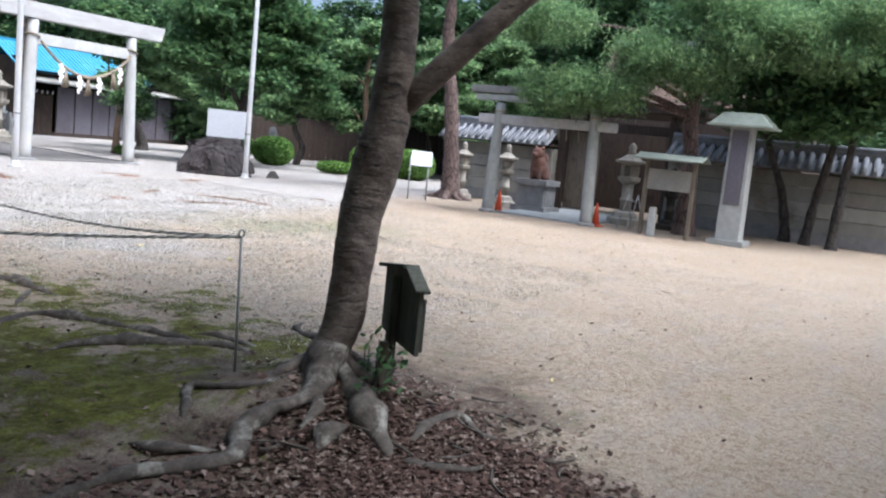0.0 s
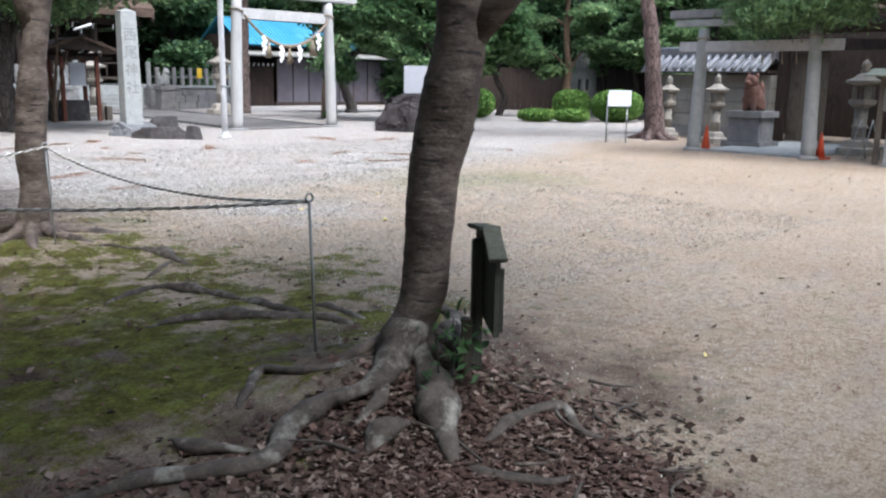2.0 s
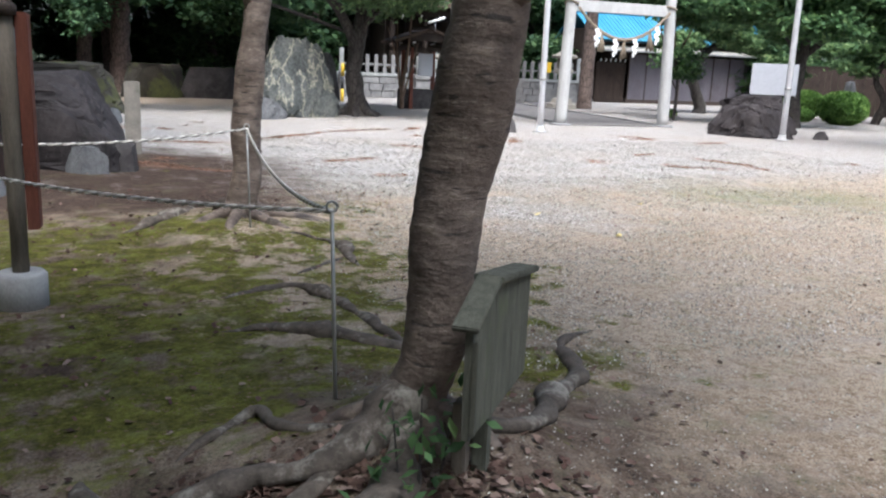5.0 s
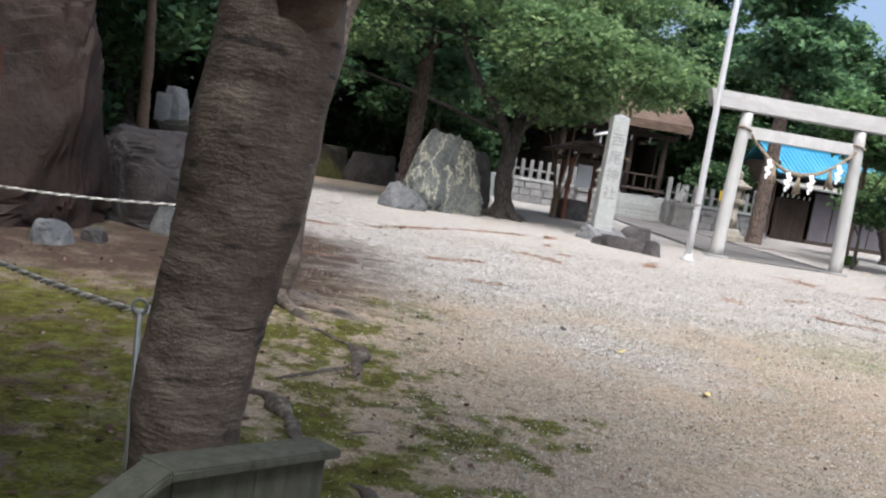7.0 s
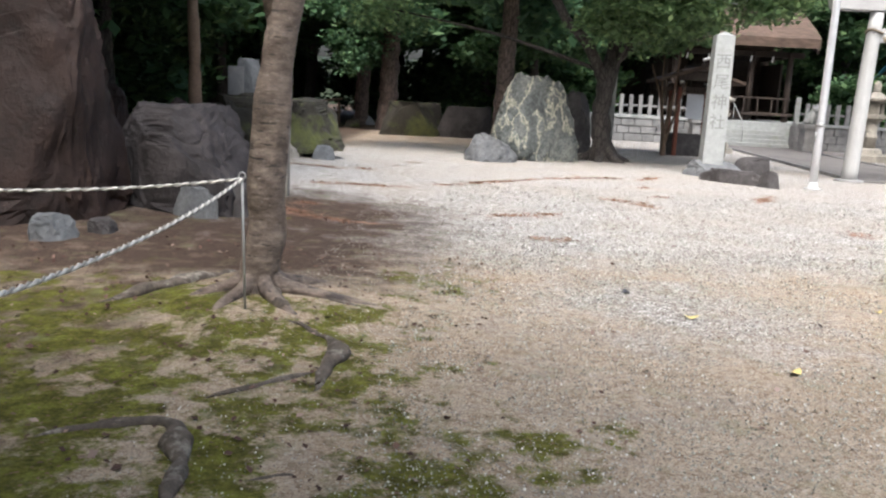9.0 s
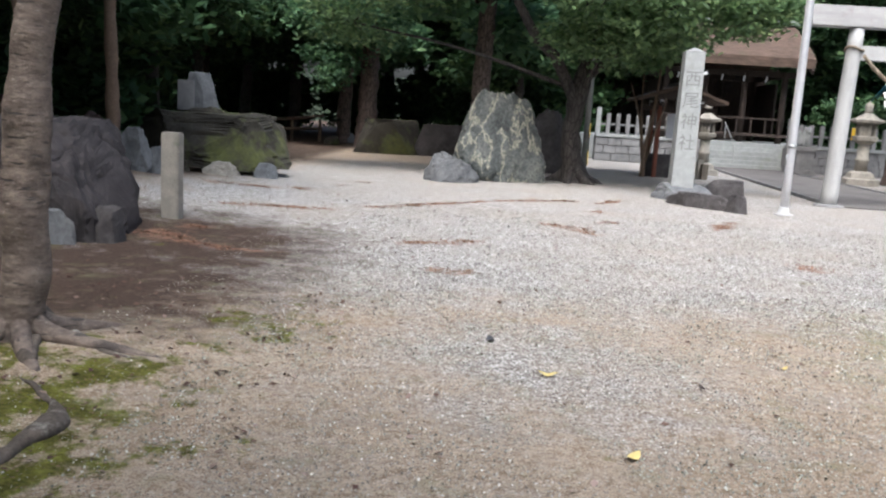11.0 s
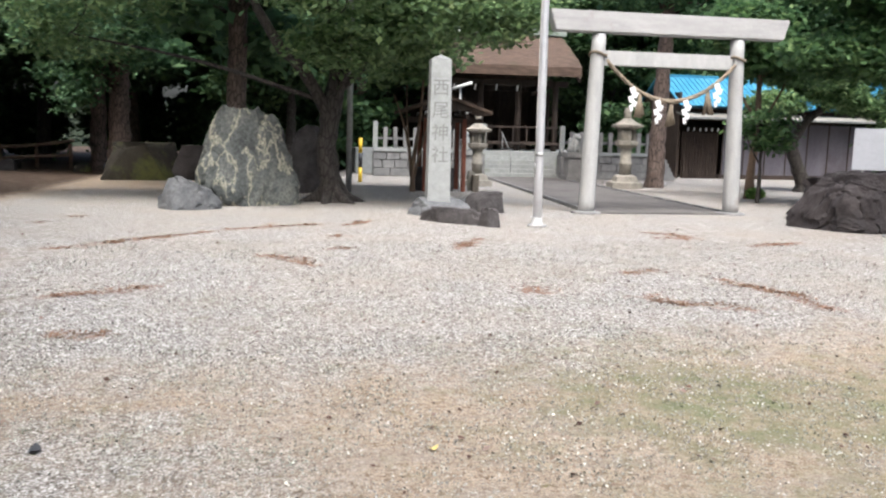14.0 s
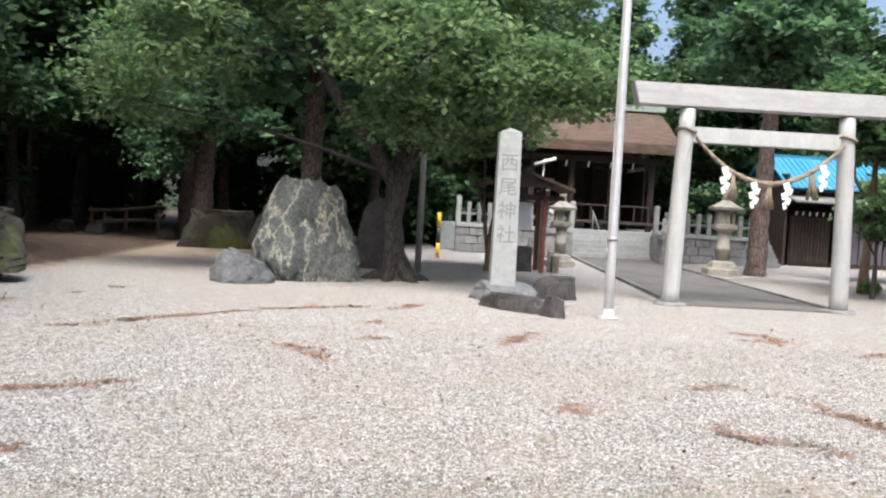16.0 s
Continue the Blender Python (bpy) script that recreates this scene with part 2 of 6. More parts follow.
def veined_rock():
    """Green-grey stone with cream veins running down it."""
    m, nt, nodes, bsdf = material("veined_green_rock")
    co = coords(nt)
    warp = noise_node(nt, co, 1.7, 6, 0.65, (1, 1, 0.55))
    vein = maths(nt, "ABSOLUTE", maths(nt, "SUBTRACT", noise_node(nt, co, 1.25, 4, 0.62, (1.3, 1.3, 0.6)), 0.5))
    fine = noise_node(nt, co, 16, 6, 0.7)
    colour = ramp(nt, warp, [(0.32, (0.03, 0.036, 0.036)), (0.5, (0.085, 0.095, 0.09)), (0.72, (0.17, 0.175, 0.155))])
    colour = mix(nt, ramp(nt, vein, [(0.0, (1, 1, 1)), (0.018, (0.6, 0.6, 0.6)), (0.034, (0, 0, 0))]), colour, (0.3, 0.29, 0.225))
    colour = mix(nt, ramp(nt, fine, [(0.42, (1, 1, 1)), (0.6, (0, 0, 0))]), colour, mix(nt, 1.0, colour, (0.45, 0.47, 0.47), "MULTIPLY"))
    nt.links.new(colour, bsdf.inputs["Base Color"])
    bsdf.inputs["Roughness"].default_value = 0.75
    bump(nt, bsdf, maths(nt, "ADD", maths(nt, "MULTIPLY", warp, 1.0), maths(nt, "MULTIPLY", fine, 0.35)), 0.9, 0.08)
    return m


def ground_material():
    """Tan sand, white gravel, moss and leaf mould, by the ground's own masks."""
    m, nt, nodes, bsdf = material("shrine_ground")
    co = coords(nt)

    def mask(name, grain, width=0.16, scale=7.0):
        a = nodes.new("ShaderNodeAttribute")
        a.attribute_name = name
        n = noise_node(nt, co, scale, 8, 0.72)
        v = maths(nt, "ADD", a.outputs["Fac"], maths(nt, "MULTIPLY", maths(nt, "SUBTRACT", n, 0.5), grain))
        return ramp(nt, v, [(0.5 - width, (0, 0, 0)), (0.5 + width, (1, 1, 1))])

    broad = noise_node(nt, co, 0.5, 6, 0.6)
    grit = noise_node(nt, co, 90, 3, 0.8)
    speck = nodes.new("ShaderNodeTexVoronoi")
    speck.inputs["Scale"].default_value = 70
    nt.links.new(co, speck.inputs["Vector"])
    cell = speck.outputs["Color"]
    bw = nodes.new("ShaderNodeRGBToBW")
    nt.links.new(cell, bw.inputs["Color"])
    cell = bw.outputs["Val"]
    sand = ramp(nt, broad, [(0.3, (0.345, 0.272, 0.195)), (0.7, (0.43, 0.357, 0.275))])
    sand = mix(nt, ramp(nt, grit, [(0.38, (1, 1, 1)), (0.52, (0, 0, 0))]), sand, (0.17, 0.13, 0.093))
    mottle = noise_node(nt, co, 14, 7, 0.8)
    sand = mix(nt, ramp(nt, mottle, [(0.36, (1, 1, 1)), (0.52, (0, 0, 0))]), sand, mix(nt, 1.0, sand, (0.54, 0.48, 0.43), "MULTIPLY"))
    drift = noise_node(nt, co, 2.3, 6, 0.65, (0.6, 1.5, 1))
    sand = mix(nt, ramp(nt, drift, [(0.5, (0, 0, 0)), (0.66, (0.55, 0.55, 0.55))]), sand, (0.27, 0.235, 0.2))
    sand = mix(nt, ramp(nt, cell, [(0.74, (0, 0, 0)), (0.84, (0.6, 0.6, 0.6))]), sand, (0.45, 0.4, 0.335))
    gravel = ramp(nt, cell, [(0.15, (0.09, 0.082, 0.075)), (0.4, (0.32, 0.305, 0.285)), (0.62, (0.57, 0.56, 0.545)), (0.95, (0.76, 0.75, 0.73))])
    gravel = mix(nt, ramp(nt, speck.outputs["Distance"], [(0.45, (0, 0, 0)), (0.75, (0.7, 0.7, 0.7))]), gravel, (0.16, 0.135, 0.11))
    gravel = mix(nt, ramp(nt, broad, [(0.42, (0, 0, 0)), (0.7, (0.5, 0.5, 0.5))]), gravel, (0.36, 0.31, 0.25))
    gravel = mix(nt, ramp(nt, mottle, [(0.4, (1, 1, 1)), (0.54, (0, 0, 0))]), gravel, mix(nt, 1.0, gravel, (0.6, 0.575, 0.55), "MULTIPLY"))
    mossn = noise_node(nt, co, 40, 6, 0.8)
    moss = ramp(nt, mossn, [(0.3, (0.042, 0.043, 0.01)), (0.5, (0.125, 0.133, 0.023)), (0.72, (0.23, 0.225, 0.05))])
    shade = noise_node(nt, co, 7, 5, 0.7)
    moss = mix(nt, ramp(nt, shade, [(0.4, (0, 0, 0)), (0.62, (1, 1, 1))]), mix(nt, 1.0, moss, (0.5, 0.45, 0.5), "MULTIPLY"), moss)
    moss = mix(nt, ramp(nt, cell, [(0.86, (0, 0, 0)), (0.9, (1, 1, 1))]), moss, (0.16, 0.1, 0.075))
    litter_n = nodes.new("ShaderNodeTexVoronoi")
    litter_n.inputs["Scale"].default_value = 24
    nt.links.new(co, litter_n.inputs["Vector"])
    lbw = nodes.new("ShaderNodeRGBToBW")
    nt.links.new(litter_n.outputs["Color"], lbw.inputs["Color"])
    litter = ramp(nt, lbw.outputs["Val"], [(0.0, (0.022, 0.013, 0.01)), (0.55, (0.062, 0.034, 0.026)), (0.95, (0.17, 0.105, 0.085))])
    colour = mix(nt, mask("gravel", 1.6, 0.3, 1.6), sand, gravel)
    colour = mix(nt, mask("soil", 1.6, 0.3, 2.2), colour, mix(nt, ramp(nt, grit, [(0.4, (0, 0, 0)), (0.6, (1, 1, 1))]), (0.036, 0.025, 0.019), (0.095, 0.066, 0.05)))
    colour = mix(nt, mask("litter", 1.2, 0.2, 4.0), colour, litter)
    colour = mix(nt, mask("moss", 2.8, 0.11, 2.6), colour, moss)
    colour = mix(nt, mask("turf", 2.6, 0.4, 3.0), colour, (0.175, 0.18, 0.1))
    colour = mix(nt, mask("needles", 2.2, 0.25, 5.0), colour, (0.24, 0.14, 0.095))
    nt.links.new(colour, bsdf.inputs["Base Color"])
    bsdf.inputs["Roughness"].default_value = 0.95
    bsdf.inputs["Specular IOR Level"].default_value = 0.15
    bump(nt, bsdf, maths(nt, "ADD", maths(nt, "MULTIPLY", grit, 0.5), maths(nt, "ADD", maths(nt, "MULTIPLY", cell, 0.7), mossn)), 0.9, 0.016)
    return m


GROUND = ground_material()
CHERRY = cherry_bark()
ROOT = weathered("root_bark", (0.046, 0.038, 0.03), (0.125, 0.104, 0.085), (0.26, 0.243, 0.208), 12, 50, 0.9, None, 0.9, stain_from=0.54)
CEDAR_BARK = scaly_bark("cedar_bark", (0.07, 0.05, 0.042), (0.16, 0.12, 0.1))
PINE_BARK = scaly_bark("pine_bark", (0.075, 0.05, 0.045), (0.17, 0.12, 0.105))
GREY_BARK = scaly_bark("grey_bark", (0.026, 0.022, 0.02), (0.072, 0.064, 0.056))
PALE_BARK = weathered("pale_bark", (0.12, 0.082, 0.056), (0.19, 0.135, 0.095), (0.1, 0.07, 0.05), 5, 40)
LEAF = leafy("maple_leaves", (0.105, 0.162, 0.08), (0.19, 0.285, 0.125), (0.3, 0.39, 0.175), 0.45, 0.5)
LEAF_DARK = leafy("evergreen_leaves", (0.055, 0.11, 0.05), (0.12, 0.215, 0.085), (0.2, 0.29, 0.11), 0.4, 0.5)
CEDAR = leafy("cedar_sprays", (0.075, 0.14, 0.085), (0.14, 0.25, 0.125), (0.21, 0.33, 0.15), 0.6, 0.45)
# Leaf colours darker than LEAF_DARK, carrying the wood's deep shade.
FOREST_SHADED = leafy("shaded_forest_leaves", (0.03, 0.064, 0.03), (0.068, 0.128, 0.052), (0.115, 0.175, 0.066), 0.5, 0.3)
PINE = leafy("pine_needles", (0.1, 0.175, 0.085), (0.21, 0.32, 0.14), (0.33, 0.43, 0.2), 0.55, 0.5)
BUSH = leafy("clipped_leaves", (0.08, 0.16, 0.035), (0.18, 0.31, 0.07), (0.28, 0.4, 0.1), 0.5, 0.25)
GRANITE = weathered("pale_granite", (0.26, 0.275, 0.27), (0.37, 0.385, 0.375), (0.23, 0.245, 0.215), 5, 120, 0.8, relief=0.25)
CONCRETE = weathered("whitewashed_wood", (0.36, 0.365, 0.355), (0.47, 0.475, 0.465), (0.28, 0.25, 0.225), 2.2, 60, 0.8, (3, 3, 0.7), 0.3, stain_from=0.6)
BEAM = weathered("weathered_beam", (0.34, 0.34, 0.335), (0.46, 0.46, 0.45), (0.25, 0.21, 0.2), 2.2, 60, 0.8, (0.6, 3, 3), 0.3, stain_from=0.6)
LANTERN = weathered("lichened_stone", (0.22, 0.205, 0.175), (0.34, 0.315, 0.27), (0.15, 0.15, 0.12), 6, 70, 0.9, relief=0.5)
WALLSTONE = weathered("grey_wall_stone", (0.17, 0.17, 0.17), (0.28, 0.28, 0.275), (0.11, 0.11, 0.11), 3, 60, 0.9, relief=0.5)
DARKROCK = weathered("dark_rock", (0.035, 0.032, 0.032), (0.095, 0.088, 0.087), (0.02, 0.02, 0.02), 2.2, 22, 0.75, None, 1.0, distance=0.06)
BROWNROCK = weathered("brown_rock", (0.011, 0.007, 0.006), (0.05, 0.03, 0.024), (0.01, 0.007, 0.006), 1.3, 14, 0.7, None, 1.0, distance=0.06)
GREYROCK = weathered("grey_rock", (0.085, 0.09, 0.095), (0.18, 0.185, 0.19), (0.055, 0.058, 0.062), 3, 26, 0.8, None, 1.0, distance=0.05)
PURPLEROCK = weathered("purple_grey_rock", (0.014, 0.012, 0.012), (0.06, 0.052, 0.052), (0.02, 0.018, 0.019), 2.4, 20, 0.75, None, 1.0, distance=0.06)
MOSSROCK = weathered("mossy_rock", (0.022, 0.02, 0.016), (0.06, 0.055, 0.042), (0.085, 0.095, 0.03), 2.0, 20, 0.9, None, 1.0, stain_from=0.5, distance=0.06)
GREENROCK = veined_rock()
OLDWOOD = weathered("mossy_old_wood", (0.05, 0.052, 0.04), (0.115, 0.118, 0.09), (0.065, 0.085, 0.036), 5, 60, 0.9, (6, 6, 0.8), 0.6)
GREYWOOD = weathered("grey_post_wood", (0.11, 0.095, 0.075), (0.22, 0.19, 0.15), (0.07, 0.06, 0.05), 4, 50, 0.9, (6, 6, 0.7), 0.5)
DARKWOOD = weathered("dark_shrine_wood", (0.03, 0.022, 0.018), (0.07, 0.052, 0.042), (0.02, 0.016, 0.014), 3, 50, 0.8, (5, 5, 0.6), 0.4)
REDWOOD = weathered("red_brown_wood", (0.13, 0.045, 0.03), (0.22, 0.08, 0.05), (0.08, 0.03, 0.02), 3, 50, 0.75, (5, 5, 0.6), 0.3)
THATCH = weathered("bark_thatch", (0.06, 0.042, 0.032), (0.15, 0.104, 0.078), (0.06, 0.052, 0.032), 2.0, 30, 0.95, (1, 4, 4), 0.9, stain_from=0.58, distance=0.05)
COPPER = weathered("green_copper", (0.2, 0.24, 0.205), (0.3, 0.345, 0.3), (0.16, 0.17, 0.14), 4, 50, 0.7, relief=0.2)
TILE = weathered("grey_roof_tile", (0.14, 0.15, 0.165), (0.27, 0.28, 0.30), (0.42, 0.42, 0.42), 5, 50, 0.55, relief=0.25, stain_from=0.62)
CYAN = weathered("blue_sheet_roof", (0.04, 0.23, 0.38), (0.075, 0.3, 0.44), (0.12, 0.32, 0.42), 0.9, 20, 0.45, relief=0.1)
PLASTER = weathered("old_plaster", (0.22, 0.215, 0.19), (0.31, 0.305, 0.275), (0.15, 0.135, 0.11), 2, 50, 0.9, (1, 1, 0.5), 0.2)
SHEET = weathered("purple_grey_sheet", (0.10, 0.095, 0.115), (0.15, 0.145, 0.17), (0.08, 0.07, 0.08), 1.2, 40, 0.6, (1, 1, 0.3), 0.15)
ASPHALT = weathered("worn_paving", (0.105, 0.098, 0.092), (0.17, 0.16, 0.15), (0.08, 0.073, 0.07), 1.2, 90, 0.9, relief=0.3)
SILVER = plain("brushed_silver_pole", (0.66, 0.67, 0.69), 0.35, 0.5, 0.06)
WHITEMETAL = plain("white_painted_board", (0.4, 0.42, 0.45), 0.45, 0.0, 0.05)
STEEL = plain("dull_steel", (0.36, 0.37, 0.36), 0.5, 0.6, 0.15)
ROPE = weathered("white_twisted_rope", (0.68, 0.66, 0.61), (0.8, 0.78, 0.74), (0.5, 0.48, 0.43), 20, 90, 0.9)
DARKROPE = weathered("grey_twisted_rope", (0.3, 0.29, 0.26), (0.42, 0.41, 0.37), (0.2, 0.195, 0.17), 20, 90, 0.9)
STRAW = weathered("straw_rope", (0.2, 0.165, 0.12), (0.31, 0.262, 0.195), (0.14, 0.112, 0.085), 12, 70, 0.95)
PAPER = plain("white_paper", (0.74, 0.74, 0.73), 0.7, 0.0, 0.03)
ORANGE = plain("orange_plastic", (0.6, 0.085, 0.03), 0.45, 0.0, 0.12)
YELLOW = plain("yellow_paint", (0.75, 0.5, 0.03), 0.5, 0.0, 0.1)
BLACK = plain("black_paint", (0.03, 0.03, 0.032), 0.5, 0.0, 0.1)
LEAFLET = plain("yellowed_leaf", (0.55, 0.44, 0.16), 0.6, 0.0, 0.1)
INK = plain("carved_letters", (0.19, 0.197, 0.19), 0.9, 0.0, 0.1)
RUST = weathered("red_stained_stone", (0.12, 0.062, 0.047), (0.19, 0.105, 0.082), (0.12, 0.09, 0.077), 6, 50, 0.85, relief=0.6)
DRYLEAF = leafy("dry_leaves", (0.05, 0.027, 0.021), (0.14, 0.083, 0.066), (0.34, 0.25, 0.215), 0.7, 0.15)
PEBBLE = leafy("pebbles", (0.12, 0.11, 0.1), (0.42, 0.39, 0.35), (0.66, 0.62, 0.57), 0.8, 0.0)
NEEDLE = leafy("fallen_needles", (0.15, 0.08, 0.055), (0.26, 0.145, 0.1), (0.36, 0.22, 0.15), 0.8, 0.15)


# ---- ground ----
def height(x, y):
    """Height of the ground: root mounds on an almost flat court."""
    g = lambda a, b, s: np.exp(-((x - a) ** 2 + (y - b) ** 2) / (2 * s * s))
    return 0.25 * g(0.62, 2.95, 0.5) + 0.06 * g(0.1, 4.2, 1.7) + 0.13 * g(0.42, 8.25, 0.7) + 0.8 * g(-6.0, 15.5, 3.0)


def step(v):
    v = np.clip(v, 0, 1)
    return v * v * (3 - 2 * v)


NEEDLE_LINES = [((9.9, 14.5), (10.15, 12.5)), ((2.2, 13.6), (3.16, 14.1)), ((1.6, 17.3), (3.2, 19.3)), ((3.4, 19.6), (5.2, 20.6)), ((-0.6, 15.2), (0.9, 16.2)), ((8.3, 13.4), (9.2, 12.6)),
                ((12.0, 17.5), (13.2, 18.0)), ((7.0, 17.2), (7.6, 18.4)), ((4.2, 16.6), (4.9, 15.6)), ((11.0, 19.5), (11.6, 18.6)), ((-1.6, 17.6), (-0.6, 18.4)), ((5.4, 20.2), (6.1, 21.4)), ((-1.2, 12.6), (0.8, 12.2))]
DRIFTS = random.Random(44)
for _ in range(14):
    _x, _y, _a, _l = DRIFTS.uniform(-1, 14), DRIFTS.uniform(11.5, 22), DRIFTS.gauss(0, 0.5), DRIFTS.uniform(0.2, 0.6)
    NEEDLE_LINES.append(((_x, _y), (_x + _l * math.cos(_a), _y + _l * math.sin(_a))))


def make_ground():
    axis = lambda lo, hi: np.concatenate([[-1500, -400, -150, -80], np.arange(-50, lo, 2.0), np.arange(lo, hi, 0.1), np.arange(hi, 60, 2.0), [90, 160, 400, 1500]])
    xs, ys = axis(-4.0, 14.0), axis(-1.0, 20.0)
    gx, gy = np.meshgrid(xs, ys)
    x, y = gx.ravel(), gy.ravel()
    rough = np.array([noise.noise(Vector((a * 1.7, b * 1.7, 0))) * 0.014 + noise.noise(Vector((a * 6, b * 6, 3))) * 0.006 if -5 < a < 15 and -2 < b < 21 else 0.0 for a, b in zip(x, y)])
    z = height(x, y) + rough
    nx, ny = len(xs), len(ys)
    i = np.arange(nx * ny).reshape(ny, nx)
    faces = np.stack([i[:-1, :-1], i[:-1, 1:], i[1:, 1:], i[1:, :-1]], -1).reshape(-1, 4)
    ob = raw("ground", np.stack([x, y, z], 1), faces.tolist(), GROUND)
    tagged(ob, "sandy shrine court with white gravel and moss", "ground", kind="structure")
    near = lambda a, b, s: np.exp(-((x - a) ** 2 + (y - b) ** 2) / (2 * s * s))
    gravel = step((y - 8.6 - 0.2 * np.maximum(x - 4, 0)) / 3.7) * (1 - 0.75 * step((y - 27) / 4) * step((6 - x) / 3)) * step((x + 3.5) / 3)
    gravel = np.maximum(gravel, 0.72 * near(3.7, 9.0, 1.0)) * (1 - 0.9 * step((x - 13) / 3) * step((16 - y) / 4))
    moss = step((2.7 - x - 0.12 * np.abs(y - 6)) / 1.4) * step((y - 2.9) / 0.7) * step((9.6 - y) / 1.6) * (0.54 + 0.08 * step((0.8 - x) / 0.8))
    moss = np.maximum(moss, 0.6 * near(2.35, 6.0, 0.42))
    moss = np.maximum(moss, 0.62 * near(1.6, 4.3, 0.6))
    moss = np.maximum(moss, 0.6 * near(1.75, 5.5, 0.45))
    moss = np.maximum(moss, 0.7 * near(-0.2, 4.0, 0.75))
    moss = np.maximum(moss, 0.52 * near(1.7, 9.4, 0.5))
    litter = np.maximum(step((1.1 - np.hypot((x - 0.1) * 0.75, y - 1.7)) / 0.9) * 0.9, 0.72 * step((3.0 - y) / 0.9) * step((0.6 - x) / 0.8))
    soil = step((2.9 - x) / 2.6) * step((y - 7.6) / 2) * step((15.5 - y) / 2.5) * 0.85
    soil = np.maximum(soil, 0.85 * step((-1.6 - x) / 1.4) * step((y - 7) / 2))
    soil = np.maximum(soil, 0.66 * step((y - 35) / 4) * step((8 - x) / 3))
    soil = np.maximum(soil, 0.62 * step((3.0 - x) / 1.6) * step((y - 1.2) / 1.2) * step((10.5 - y) / 2) * (1 - 0.95 * step((y - 4.0) / 1.2) * step((x + 0.6) / 1.2)))
    soil = np.maximum(soil, 0.72 * step((1.7 - x) / 2.0) * step((4 - y) / 2))
    turf = 0.68 * near(7.4, 9.9, 0.9)
    turf = np.maximum(turf, 0.6 * near(8.6, 9.4, 0.9))
    needles = 0 * x
    for (ax, ay), (bx, by) in NEEDLE_LINES:
        t = np.clip(((x - ax) * (bx - ax) + (y - ay) * (by - ay)) / ((bx - ax) ** 2 + (by - ay) ** 2), 0, 1)
        needles = np.maximum(needles, 0.5 * np.exp(-((x - ax - t * (bx - ax)) ** 2 + (y - ay - t * (by - ay)) ** 2) / (2 * 0.1**2)))
    for name, values in (("gravel", gravel), ("moss", moss), ("litter", litter), ("soil", soil), ("turf", turf), ("needles", needles)):
        at = ob.data.attributes.new(name, "FLOAT", "POINT")
        at.data.foreach_set("value", values.astype(np.float32))


make_ground()
H = lambda x, y: float(height(x, y))

# paved approach through the torii
bm = bmesh.new()
low = [bm.verts.new(p) for p in ((11.25, 23.2, 0.0), (14.7, 23.2, 0.0), (15.6, 40.2, 0.0), (12.4, 40.2, 0.0))]
top = [bm.verts.new((v.co.x, v.co.y, 0.035)) for v in low]
bm.faces.new(top)
for k in range(4):
    bm.faces.new((low[k], low[(k + 1) % 4], top[(k + 1) % 4], top[k]))
tagged(part("path", bm, ASPHALT, None), "dark grey paved approach through the torii", "path", kind="structure")
kerb = thing("path_edging", 0, 0, 0, "low dark kerb stones along the paved approach", "kerb")
kerb["kind"] = "structure"
for (ax, ay), (bx, by) in (((11.25, 23.2), (12.4, 40.2)), ((14.7, 23.2), (15.6, 40.2))):
    for k in range(17):
        t = (k + 0.5) / 17
        part("kerb_stone", boxed(ax + t * (bx - ax), ay + t * (by - ay), 0.03, 0.11, 0.94, 0.1, 0.015, (0, 0, -3.5)), WALLSTONE, kerb)


